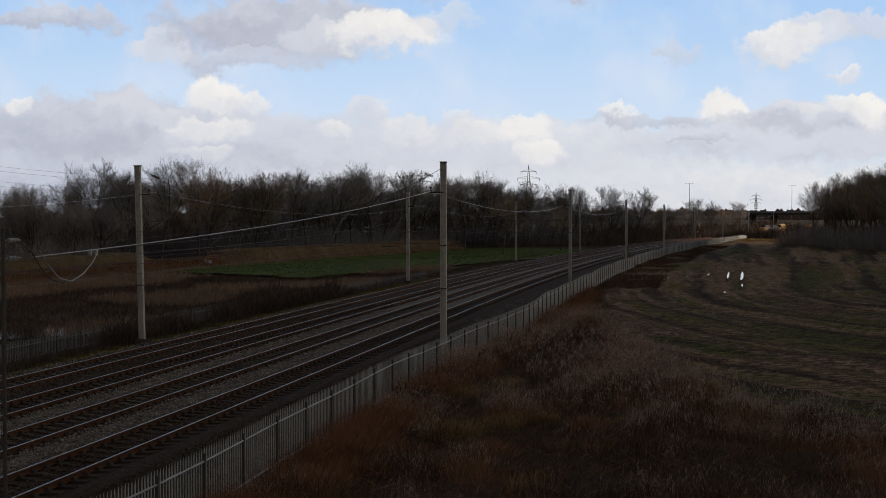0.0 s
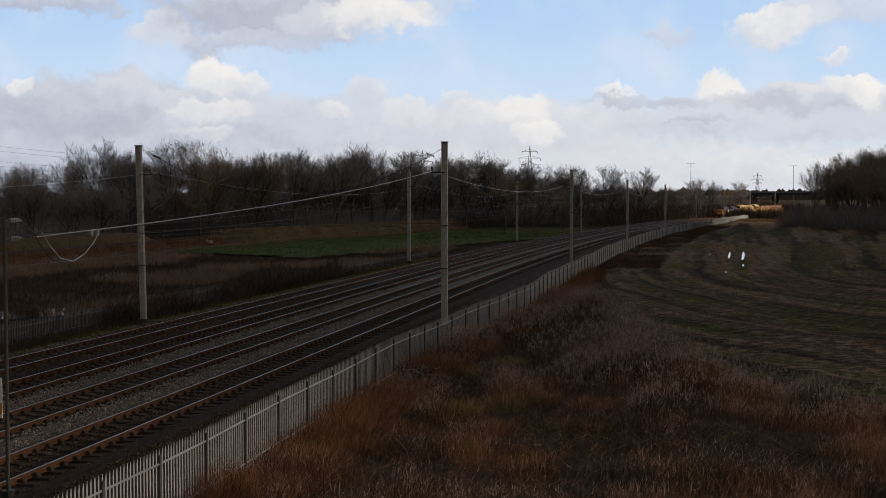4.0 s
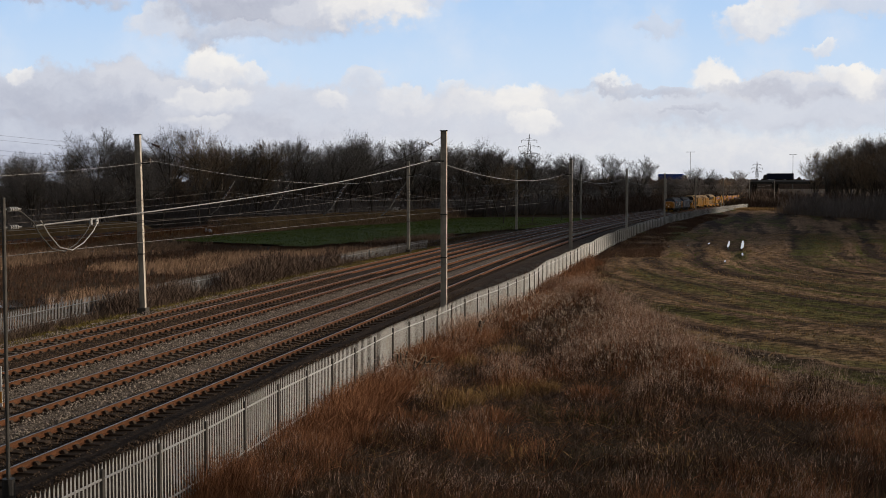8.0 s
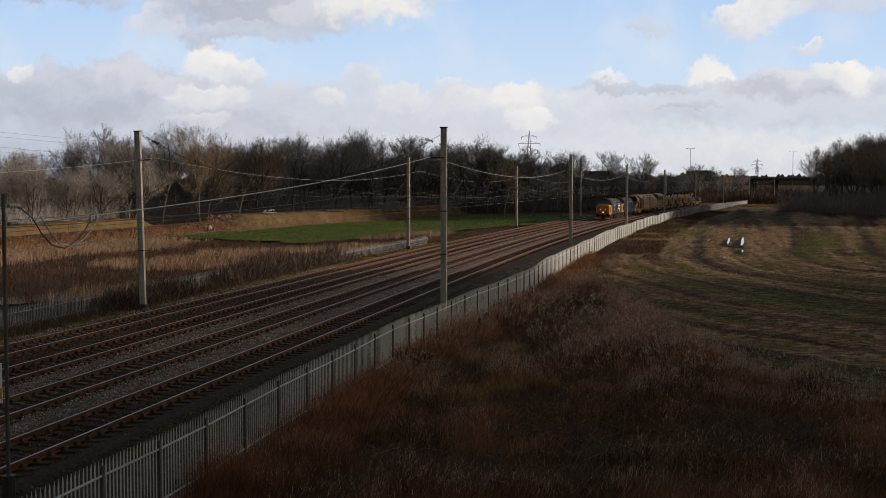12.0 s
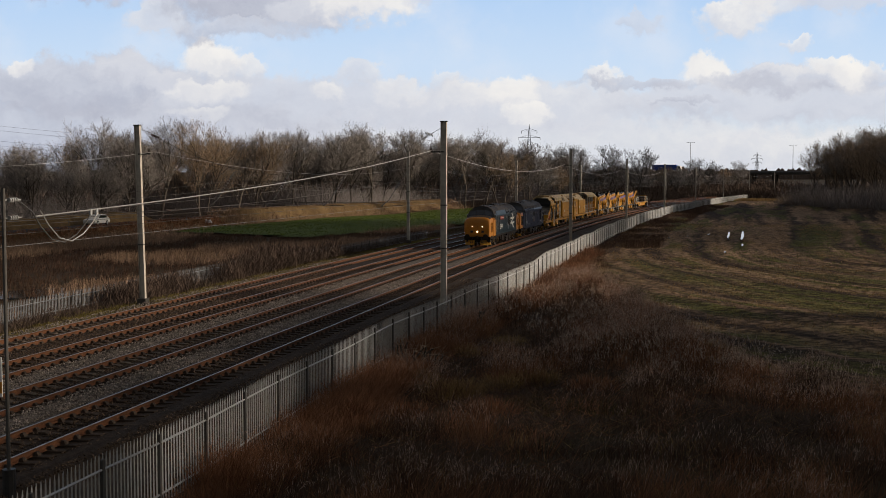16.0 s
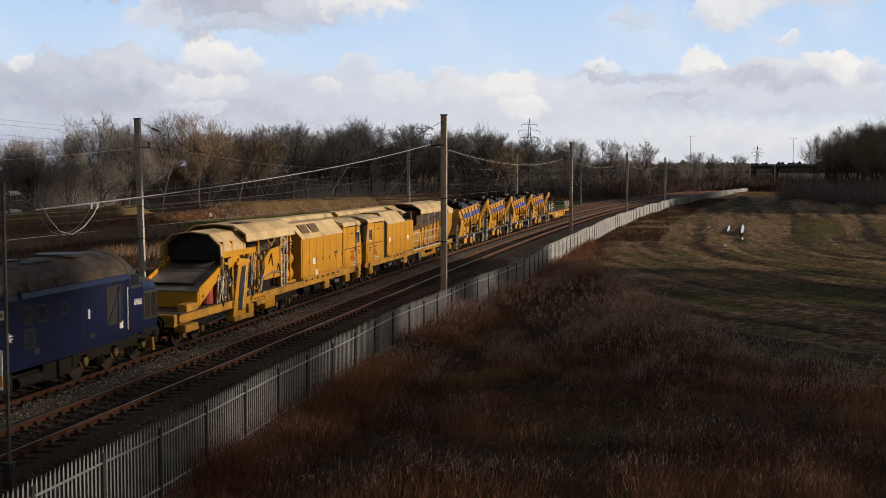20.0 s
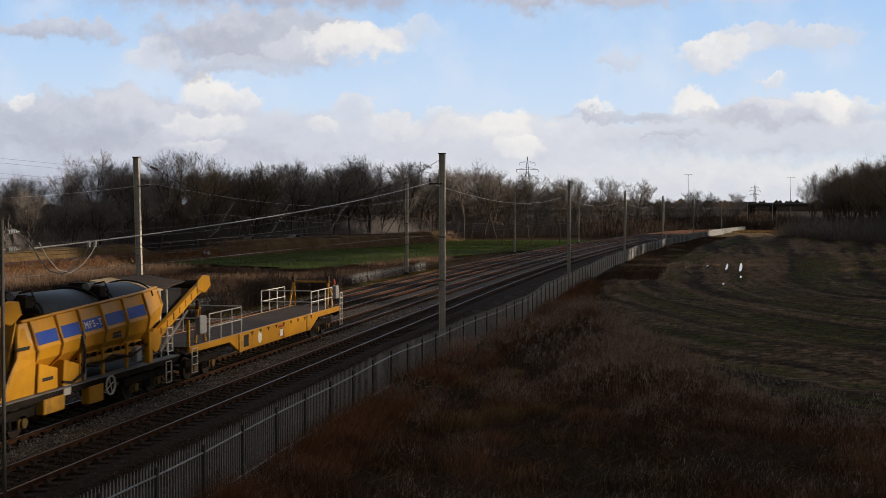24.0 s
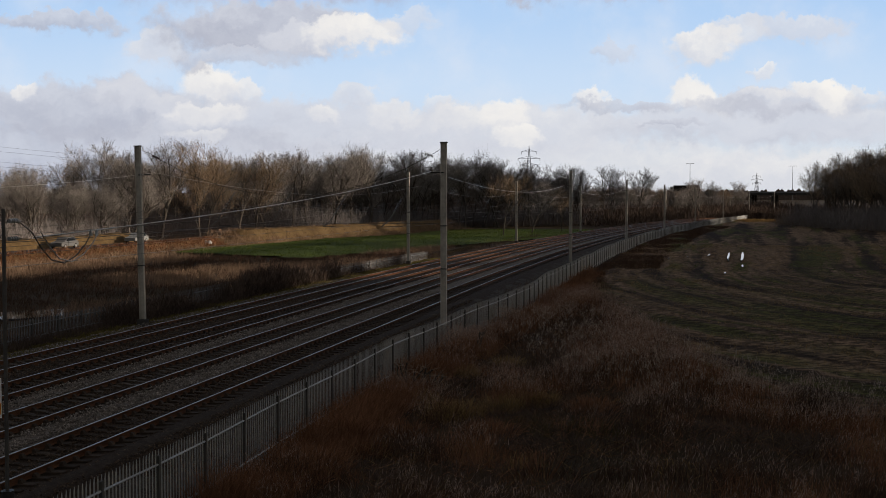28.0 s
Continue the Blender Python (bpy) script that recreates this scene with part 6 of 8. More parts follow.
    if big:
        double_arrow(v, 1.352, 3.7, 2.2, 0.95, WHITE, 1.3)
        lettering(number, 0.66, v, WHITE, side_m(1.356, -3.0, 1.80), "running_number")
        p = part("nameplate", G().cbox(1.36, -2.75, 2.66, 0.02, 1.9, 0.36), RED, v, "red nameplate", 0.004)
        for k in range(6):
            part("nameplate_bar", G().cbox(1.373, -3.5 + k * 0.3, 2.66, 0.006, 0.2, 0.05), WHITE, p)
        part("white_badge", G().cbox(1.356, 0.95, 1.75, 0.012, 0.3, 0.38).cbox(1.356, 0.8, 1.98, 0.012, 0.12, 0.2).cbox(1.356, 1.05, 1.52, 0.012, 0.1, 0.2), WHITE, v, bevel=0.003)
        part("white_label", G().cbox(1.356, 0.2, 2.62, 0.01, 0.16, 0.24), WHITE, v)
    else:
        lettering(number, 0.42, v, WHITE, side_m(1.356, -5.3, 1.62), "running_number")
        p = part("nameplate", G().cbox(1.36, -1.95, 2.62, 0.02, 1.15, 0.26), GALV_DULL, v, "grey nameplate", 0.004)
        part("nameplate_bar", G().cbox(1.373, -1.95, 2.62, 0.006, 0.9, 0.1), BLACKMAT, p)
        double_arrow(v, 1.352, -1.15, 1.95, 0.16, WHITE)
        part("white_badge", G().cbox(1.356, 3.4, 2.1, 0.012, 0.1, 0.3), WHITE, v, bevel=0.003)
        part("white_label", G().cbox(1.356, -3.7, 1.4, 0.01, 0.3, 0.2), WHITE, v)
        part("white_label", G().cbox(1.356, 5.6, 1.5, 0.01, 0.22, 0.24), WHITE, v)
        lettering("6966", 0.30, v, WHITE, side_m(1.352, 6.86, 2.12), "running_number")
    tank = G().box(-1.15, -2.7, 0.38, 1.15, 2.7, 0.98)
    part("fuel_tank", tank, FRAME, v, bevel=0.05)
    for y in (-2.2, -1.3, 1.1, 2.0):
        for sx in (-1, 1):
            part("battery_box", G().cbox(sx * 1.2, y, 0.68, 0.2, 0.75, 0.5), FRAME, v, bevel=0.02)
    part("air_tank", G().cyl((1.22, -0.7, 0.6), (1.22, 0.6, 0.6), 0.17, 12), FRAME, v)
    for y in (-5.65, 5.65):
        bogie(v, y, (-2.06, 0, 2.06), 0.56, 3.1)
        for dy in (-2.9, 2.9):
            part("sandbox", G().cbox(1.12, y + dy, 0.75, 0.2, 0.35, 0.5), FRAME, v, bevel=0.02)
    cab_end(v, -1, body_mat, WARN, WARN if big else BLACKMAT, True, WARN if big else body_mat)
    cab_end(v, 1, body_mat, WARN if big else NAVY, WARN if big else BLACKMAT, False, WARN if big else body_mat)
    if big:
        part("sky_band", G().prism([(1.352, 2.95), (1.285, 3.13), (1.180, 3.39), (1.190, 3.40), (1.298, 3.14), (1.362, 2.95)], -5.7, -0.2).prism([(-1.352, 2.95), (-1.285, 3.13), (-1.180, 3.39), (-1.190, 3.40), (-1.298, 3.14), (-1.362, 2.95)], -5.7, -0.2), pm("faded_blue_band", (0.006, 0.021, 0.036), (0.010, 0.031, 0.050), 0.6, 0.5, dirt=(0.02, 0.03, 0.036)), v, "faded blue band under the cantrail")
    return v


def doors_on(v, body, y0, y1, z0, z1, n, x=1.352, mat=YELLOW):
    """Flush cabinet doors with handles and hinges, on both sides."""
    w = (y1 - y0) / n
    for sx in (-1, 1):
        for k in range(n):
            yc = y0 + (k + 0.5) * w
            d = part("cabinet_door", G().cbox(sx * (x + 0.008), yc, (z0 + z1) / 2, 0.03, w - 0.05, z1 - z0), mat, body, bevel=0.008)
            part("door_handle", G().cbox(sx * (x + 0.03), yc + w * 0.36, (z0 + z1) / 2 - 0.2, 0.03, 0.05, 0.16), BLACKMAT, d)


def solebar(v, y0, y1, z0=0.95, z1=1.25, x=1.3):
    g = G()
    for sx in (-1, 1):
        g.box(sx * x, y0, z0, sx * (x - 0.12), y1, z1).box(sx * x, y0, z1 - 0.04, sx * (x + 0.06), y1, z1).box(sx * x, y0, z0, sx * (x + 0.06), y1, z0 + 0.04)
    for y in np.arange(y0 + 0.5, y1, 1.4):
        g.box(-x + 0.12, y, z0, x - 0.12, y + 0.12, z1)
    part("solebar", g, YELLOW_WORN, v)
    part("deck_plate", G().box(-x, y0, z1, x, y1, z1 + 0.04), LOAD, v)


def label_set(v, x, y, z, kind):
    if kind == "logo":
        for k in range(4):
            u0, u1 = -0.42 + k * 0.2, -0.42 + k * 0.2 + 0.13
            part("red_emblem", G().loft([[(x + t, y + 0.42, z - 0.28 + k * 0.05), (x + t, y - 0.42 + k * 0.12, z + u0 * 0.45 + 0.12), (x + t, y - 0.42 + k * 0.12, z + u1 * 0.45 + 0.14), (x + t, y + 0.42, z - 0.25 + k * 0.05)] for t in (0, 0.008)]), RED, v, "plain red ray")
        part("emblem_bar", G().cbox(x + 0.005, y, z + 0.30, 0.01, 0.85, 0.09), RED, v)
    elif kind == "white":
        part("white_label", G().cbox(x + 0.005, y, z, 0.01, 0.42, 0.3), WHITE, v)
    else:
        part("text_bar", G().cbox(x + 0.005, y, z, 0.01, 0.6, 0.1), BLACKMAT, v)


def hood(v, y0, y1, z, rise, mat=CREAM, half=1.42, thick=0.05, name="roof_hood", droop=0.0):
    prof = [(-half, z - 0.35 - droop), (-half * 0.97, z - 0.05), (-half * 0.6, z + rise * 0.8), (0, z + rise), (half * 0.6, z + rise * 0.8), (half * 0.97, z - 0.05), (half, z - 0.35 - droop)]
    inner = [(x * 0.97, zz - thick) for x, zz in reversed(prof)]
    return part(name, G().prism(prof + inner, y0, y1), mat, v)


def posts(v, ys, z0, z1, x=1.25, w=0.09, mat=YELLOW):
    for y in ys:
        for sx in (-1, 1):
            part("post", G().cbox(sx * x, y, (z0 + z1) / 2, w, w, z1 - z0), mat, v)


def truss(v, x, y0, y1, z0, z1, n, r=0.04, mat=YELLOW_WORN):
    g = G()
    w = (y1 - y0) / n
    for k in range(n):
        a, b = y0 + k * w, y0 + (k + 1) * w
        g.tube([(x, a, z0 if k % 2 else z1), (x, b, z1 if k % 2 else z0)], r, 5)
    part("brace", g, mat, v)


def sloped_cabinet(v, y0, y1, z0, z1, ztop, n, vents):
    body = part("machine_cabinet", G().prism([(-1.35, z0), (1.35, z0), (1.35, z1), (0.75, ztop), (-0.75, ztop), (-1.35, z1)], y0, y1), YELLOW, v, bevel=0.02)
    part("cabinet_roof", G().prism([(1.39, z1 - 0.04), (1.39, z1 + 0.02), (0.77, ztop + 0.05), (-0.77, ztop + 0.05), (-1.39, z1 + 0.02), (-1.39, z1 - 0.04), (-1.35, z1 + 0.0), (-0.75, ztop + 0.005), (0.75, ztop + 0.005), (1.35, z1 + 0.0)], y0 - 0.05, y1 + 0.05), CREAM, v, "dusty pale cabinet roof")
    doors_on(v, body, y0 + 0.1, y1 - 0.1, z0 + 0.12, z1 - 0.08, n)
    part("sill_rail", G().box(1.34, y0, z0 - 0.02, 1.44, y1, z0 + 0.09).box(-1.44, y0, z0 - 0.02, -1.34, y1, z0 + 0.09), YELLOW_WORN, v)
    for k in range(int((y1 - y0) / 0.9)):
        part("lashing_ring", G().cbox(1.45, y0 + 0.5 + k * 0.9, z0 - 0.06, 0.04, 0.12, 0.1), FRAME, v)
    for a, b in vents:
        fr = part("vent_grille", G().loft([[(1.22, a, z1 + 0.12), (1.22, b, z1 + 0.12), (0.90, b, ztop - 0.10), (0.90, a, ztop - 0.10)], [(1.24, a, z1 + 0.18), (1.24, b, z1 + 0.18), (0.92, b, ztop - 0.03), (0.92, a, ztop - 0.03)]]), LOAD, v)
        for k in range(5):
            y = a + (b - a) * (k + 0.5) / 5
            part("vent_slat", G().loft([[(1.25, y - 0.025, z1 + 0.18), (1.25, y + 0.025, z1 + 0.18), (0.93, y + 0.025, ztop - 0.03), (0.93, y - 0.025, ztop - 0.03)], [(1.26, y - 0.025, z1 + 0.20), (1.26, y + 0.025, z1 + 0.20), (0.94, y + 0.025, ztop - 0.01), (0.94, y - 0.025, ztop - 0.01)]]), CREAM, fr)
    return body


def cab_block(v, y0, y1, flip, ztop=3.75):
    """A driving cab with side window, raked end and pale roof."""
    a, b = (y0, y1) if not flip else (y1, y0)
    s = 1 if not flip else -1
    prof = [(a, 1.25), (b - s * 0.0, 1.25), (b, 2.35), (b - s * 0.45, ztop - 0.1), (a, ztop - 0.1)]
    g = G().prism_x(prof, -1.36, 1.36)
    cab = part("cab", g, YELLOW, v, bevel=0.03)
    part("cab_roof", G().prism([(-1.42, ztop - 0.2), (-1.3, ztop), (-0.7, ztop + 0.18), (0.7, ztop + 0.18), (1.3, ztop), (1.42, ztop - 0.2), (1.3, ztop - 0.12), (-1.3, ztop - 0.12)], min(a, b - s * 0.35) - 0.1, max(a, b - s * 0.35) + 0.1), CREAM, v)
    yc = b - s * 0.85
    for sx in (-1, 1):
        wn = part("cab_window", G().cbox(sx * 1.365, yc, 2.85, 0.02, 0.66, 0.72), WHITE, cab, "white-framed cab window", 0.01)
        for dy in (-0.16, 0.16):
            part("window_pane", G().cbox(sx * 1.378, yc + dy, 2.85, 0.01, 0.27, 0.62), GLASS, wn)
        part("cab_panel", G().cbox(sx * 1.372, a + s * 1.55, 2.9, 0.03, 1.5, 1.05), YELLOW, cab, bevel=0.012)
        part("cab_panel", G().cbox(sx * 1.372, (a + b) / 2, 1.78, 0.03, abs(b - a) - 0.35, 0.95), YELLOW, cab, bevel=0.012)
        part("panel_joint", G().cbox(sx * 1.365, (a + b) / 2, 2.31, 0.012, abs(b - a) - 0.1, 0.035), FRAME, cab)
        # thin dark strip painted as the eave's shadow on the cab side
        part("eave_shadow_gap", G().cbox(sx * 1.366, a + s * 1.6, 3.52, 0.012, 2.6, 0.07), FRAME, cab)
        part("grab_rail", G().tube([(sx * 1.44, b - s * 1.35, 1.4), (sx * 1.44, b - s * 1.35, 2.9)], 0.02, 5), RAILING, cab)
        part("roof_lamp", G().cbox(sx * 1.2, b - s * 0.42, ztop - 0.28, 0.18, 0.12, 0.14), FRAME, cab, bevel=0.02)
        part("wiper_box", G().cbox(sx * 1.39, b - s * 1.5, 2.2, 0.05, 0.12, 0.18), BLACKMAT, cab)
        part("cab_step", G().box(sx * 1.2, b - s * 0.75 - 0.3, 0.72, sx * 1.48, b - s * 0.75 + 0.3, 0.78), YELLOW, cab, bevel=0.01)
        part("step_hanger", G().cbox(sx * 1.42, b - s * 0.75, 0.98, 0.05, 0.5, 0.45), YELLOW_WORN, cab, bevel=0.01)
    part("windscreen", G().loft([[(-1.15, b - s * 0.03, 2.45), (1.15, b - s * 0.03, 2.45), (1.15, b - s * 0.38, 3.5), (-1.15, b - s * 0.38, 3.5)], [(-1.15, b + s * 0.02, 2.47), (1.15, b + s * 0.02, 2.47), (1.15, b - s * 0.33, 3.52), (-1.15, b - s * 0.33, 3.52)]]), GLASS, cab)
    label_set(v, 1.392, (a + b) / 2 - 0.2, 1.82, "logo")
    part("text_bar", G().cbox(1.395, (a + b) / 2 + 0.1, 1.42, 0.012, 0.9, 0.11), WHITE, v)
    part("text_bar", G().cbox(1.402, (a + b) / 2 + 0.1, 1.42, 0.006, 0.8, 0.05), BLACKMAT, v)
    part("text_bar", G().cbox(1.392, a + s * 1.5, 3.12, 0.008, 0.42, 0.07), BLACKMAT, v)
    for k in range(2):
        part("text_bar", G().cbox(1.392, b - s * 0.7, 2.1 - k * 0.14, 0.008, 0.42, 0.06), BLACKMAT, v)
    return cab


def underslung(v, ys, rnd):
    for y in ys:
        k = rnd.random()
        if k < 0.4:
            g = G()
            for j in range(4):
                g.cyl((1.0, y + j * 0.22, 0.72), (1.25, y + j * 0.22, 0.72), 0.1, 8)
            part("valve_bank", g, GALV_DULL, v)
        elif k < 0.75:
            part("equipment_box", G().cbox(1.05, y, 0.7, 0.4, 0.9, 0.42), YELLOW_WORN if k > 0.55 else FRAME, v, bevel=0.03)
        else:
            part("air_tank", G().cyl((1.05, y - 0.5, 0.7), (1.05, y + 0.5, 0.7), 0.2, 12), FRAME, v)


def cleaner_leading(start):
    """The excavating unit: hooded chute, machinery bay, tanks, cabinet and cab."""
    v = vehicle("ballast_cleaner", "yellow track machine with a hooded chute, cabinets and a cab", "track machine", start, 26.7, "track machines")
    o = -13.35
    rnd = random.Random(3)
    solebar(v, o + 1.0, o + 26.2)
    buffers(v, o + 0.6, -1), buffers(v, o + 26.1, 1)
    part("head_stock", G().box(-1.3, o + 0.55, 0.85, 1.3, o + 0.8, 1.3), YELLOW_WORN, v, bevel=0.02)
    part("track_plate", G().cbox(1.25, o + 1.7, 0.72, 0.5, 1.2, 0.28), YELLOW_WORN, v, bevel=0.03)
    # steel chute that rises under a short arched hood
    bed = [(o + 2.9, 1.86), (o + 4.9, 2.5), (o + 7.2, 3.05)]
    part("chute", G().loft([[(-1.22, y, z), (1.22, y, z), (1.22, y, z + 0.06), (-1.22, y, z + 0.06)] for y, z in bed]), STEEL, v, "worn grey steel chute")
    part("chute_rib", G().cbox(0, o + 3.4, 2.09, 2.4, 0.12, 0.05), STEEL, v)
    part("chute_rib", G().cbox(0, o + 4.85, 2.56, 2.4, 0.10, 0.06), STEEL, v)
    for sx in (-1, 1):
        part("chute_side", G().loft([[(sx * 1.23, y, z - 0.28 * w), (sx * 1.30, y, z - 0.28 * w), (sx * 1.30, y, z + 0.2), (sx * 1.23, y, z + 0.2)] for (y, z), w in zip(bed, (1.7, 0.8, 0.6))]), YELLOW, v, bevel=0.01)
        part("chute_bolt", G().cyl((sx * 1.3, o + 3.2, 1.75), (sx * 1.34, o + 3.2, 1.75), 0.06, 8), STEEL, v)
    part("chute_lip", G().box(-1.28, o + 2.78, 1.32, 1.28, o + 2.9, 1.95), YELLOW, v, bevel=0.02)
    part("lip_edge", G().box(-1.3, o + 2.76, 1.93, 1.3, o + 2.93, 1.99), STEEL, v)
    part("red_tank", G().cyl((1.0, o + 4.2, 1.35), (1.0, o + 4.2, 2.0), 0.30, 14).cyl((1.0, o + 4.2, 2.0), (1.0, o + 4.2, 2.1), 0.3, 14, 0.12), RED, v, "red cylinder")
    # solid dark block in place of the shade among the machinery
    part("dark_void", G().box(-1.0, o + 3.4, 1.3, 0.85, o + 14.0, 2.2), FRAME, v, "dark block standing in for the shaded machinery space")
    for k in range(3):
        part("guard_loop", G().tube([(1.33, o + 4.6 + k * 0.25, 1.3), (1.36, o + 4.65 + k * 0.25, 2.25), (1.3, o + 4.95 + k * 0.25, 2.4), (1.3, o + 5.1 + k * 0.25, 1.6)], 0.028, 5), RAILING, v)
    part("headstock_box", G().cbox(1.1, o + 2.2, 1.42, 0.4, 1.0, 0.3), YELLOW_WORN, v, bevel=0.03)
    part("valve_chest", G().cbox(1.12, o + 5.55, 1.85, 0.3, 0.75, 1.1), YELLOW, v, bevel=0.03)
    part("white_label", G().cbox(1.277, o + 5.5, 1.6, 0.01, 0.3, 0.4), WHITE, v)
    hood(v, o + 5.1, o + 7.9, 3.62, 0.52, half=1.32, droop=0.12)
    # black block fills the hood's mouth as its inner shade
    part("hood_inside", G().prism([(-1.2, 3.1), (1.2, 3.1), (1.18, 3.6), (0.75, 3.95), (-0.75, 3.95), (-1.18, 3.6)], o + 5.7, o + 7.8), BLACKMAT, v, "black block standing in for the shaded mouth under the hood")
    part("hood_flap", G().box(-1.1, o + 5.6, 2.95, 1.1, o + 5.7, 3.3), RUBBER, v, "black rubber curtain")
    hood(v, o + 7.6, o + 14.0, 3.98, 0.36, half=1.47, droop=0.02)
    part("roof_grating", G().box(-0.15, o + 8.6, 4.30, 0.75, o + 10.2, 4.33), LOAD, v, "brown roof grating")
    posts(v, [o + y for y in (5.4, 6.4, 7.7, 9.5, 12.6, 13.8)], 1.29, 3.7, 1.24, 0.13)
    for sx in (-1, 1):
        part("eave_beam", G().box(sx * 1.2, o + 5.3, 3.05, sx * 1.32, o + 9.4, 3.3), YELLOW, v, bevel=0.01)
        part("side_panel", G().loft([[(sx * 1.2, o + 9.9, 1.75), (sx * 1.2, o + 12.4, 1.75), (sx * 1.2, o + 12.5, 3.15), (sx * 1.2, o + 11.0, 3.05), (sx * 1.2, o + 10.0, 2.6)], [(sx * 1.32, o + 9.9, 1.75), (sx * 1.32, o + 12.4, 1.75), (sx * 1.32, o + 12.5, 3.15), (sx * 1.32, o + 11.0, 3.05), (sx * 1.32, o + 10.0, 2.6)]]), YELLOW, v, bevel=0.02)
        part("panel_rail", G().tube([(sx * 1.34, o + 9.95, 1.85), (sx * 1.36, o + 11.1, 2.05), (sx * 1.34, o + 12.3, 1.95)], 0.04, 5), STEEL, v)
        leg = part("excavator_leg", G().loft([[(sx * 1.1, o + 6.1, 0.5), (sx * 1.1, o + 7.5, 0.5), (sx * 1.1, o + 8.0, 2.85), (sx * 1.1, o + 6.9, 2.95)], [(sx * 1.42, o + 6.1, 0.5), (sx * 1.42, o + 7.5, 0.5), (sx * 1.42, o + 8.0, 2.85), (sx * 1.42, o + 6.9, 2.95)]]), YELLOW, v, bevel=0.03)
        part("leg_slot", G().loft([[(sx * 1.425, o + 6.6, 0.8), (sx * 1.425, o + 7.0, 0.8), (sx * 1.425, o + 7.5, 2.6), (sx * 1.425, o + 7.1, 2.6)], [(sx * 1.435, o + 6.6, 0.8), (sx * 1.435, o + 7.0, 0.8), (sx * 1.435, o + 7.5, 2.6), (sx * 1.435, o + 7.1, 2.6)]]), BLACKMAT, leg, "dark slot of the digging chain")
        part("slot_edge", G().tube([(sx * 1.45, o + 7.02, 0.8), (sx * 1.45, o + 7.52, 2.6)], 0.03, 5), RAILING, leg)
        part("leg_bracket", G().cbox(sx * 1.3, o + 7.3, 2.75, 0.3, 1.5, 0.14), YELLOW, leg, bevel=0.02)
        part("leg_foot", G().cbox(sx * 1.3, o + 6.9, 0.5, 0.4, 1.6, 0.2), YELLOW_WORN, leg, bevel=0.03)
        part("cross_plate", G().cbox(sx * 1.16, o + 8.9, 2.5, 0.06, 1.0, 1.3), YELLOW_WORN, v)
        truss(v, sx * 1.22, o + 8.45, o + 9.4, 1.9, 3.1, 2, 0.05, YELLOW)
        truss(v, sx * 1.22, o + 9.4, o + 8.45, 1.9, 3.1, 2, 0.05, YELLOW)
        truss(v, sx * 1.25, o + 10.4, o + 13.8, 3.2, 3.75, 4, 0.035)
        part("lower_box", G().cbox(sx * 1.1, o + 10.8, 0.78, 0.5, 1.3, 0.62), YELLOW, v, bevel=0.03)
        part("lower_box", G().cbox(sx * 1.15, o + 8.4, 0.62, 0.4, 0.6, 0.6), YELLOW_WORN, v, bevel=0.03)
        part("ballast_roller", G().cyl((sx * 1.25, o + 8.4, 1.15), (sx * 1.25, o + 10.2, 1.15), 0.13, 10), YELLOW, v)
        part("ballast_roller", G().cyl((sx * 1.3, o + 9.0, 0.82), (sx * 1.3, o + 10.3, 0.82), 0.1, 10), YELLOW_WORN, v)
        part("lift_frame", G().box(sx * 1.18, o + 8.0, 1.45, sx * 1.3, o + 9.9, 1.6).box(sx * 1.18, o + 12.4, 1.3, sx * 1.3, o + 12.7, 3.6), YELLOW, v, bevel=0.02)
    for y, l in ((5.2, 0.5), (5.9, -0.5), (8.2, 0.5), (8.8, -0.5), (9.6, 0.4), (12.9, 0.3)):
        part("hydraulic_ram", G().cyl((1.3, o + y, 1.3), (1.3, o + y + l, 2.3), 0.07, 8).cyl((1.3, o + y + l, 2.3), (1.3, o + y + l * 1.4, 3.0), 0.04, 8), STEEL, v)
    for k in range(13):
        y = o + 4.4 + k * 0.42
        part("hydraulic_hose", G().tube([(1.34, y, 1.3 + rnd.random()), (1.42, y + 0.2, 1.1 + rnd.random()), (1.4, y + 0.45, 1.6 + rnd.random()), (1.34, y + 0.6, 2.0 + rnd.random())], 0.028, 5), BLACKMAT, v)
    part("conveyor", G().loft([[(-0.7, o + 6.2, 2.4), (0.9, o + 6.2, 2.4), (0.9, o + 6.2, 2.7), (-0.7, o + 6.2, 2.7)], [(-0.7, o + 14.6, 3.3), (0.9, o + 14.6, 3.3), (0.9, o + 14.6, 3.6), (-0.7, o + 14.6, 3.6)]]), LOAD, v)
    ladder(v, 1.38, o + 12.4, 1.3, 3.5, 0.45)
    part("ladder_stile", G().tube([(1.4, o + 12.9, 1.3), (1.4, o + 13.0, 3.6), (1.35, o + 13.3, 3.75)], 0.035, 5), RAILING, v)
    for k in range(3):
        part("guard_mesh", G().tube([(1.3, o + 13.5, 2.9 + k * 0.33), (1.3, o + 14.2, 2.9 + k * 0.33), (1.2, o + 14.25, 3.2 + k * 0.33), (1.25, o + 13.5, 3.2 + k * 0.33)], 0.028, 5), BLACKMAT, v)
    for z in (1.72, 2.42):
        part("oil_drum", G().cyl((0.95, o + 13.1, z), (0.95, o + 14.3, z), 0.33, 18).cyl((0.95, o + 14.3, z), (0.95, o + 14.42, z), 0.33, 18, 0.2), YELLOW, v, "yellow drum")
    part("oil_drum", G().cyl((0.9, o + 13.4, 3.2), (0.9, o + 14.4, 3.2), 0.28, 16), CREAM, v, "pale drum")
    part("drum_rack", G().box(0.6, o + 13.0, 1.3, 1.3, o + 14.6, 1.42), YELLOW, v, bevel=0.02)
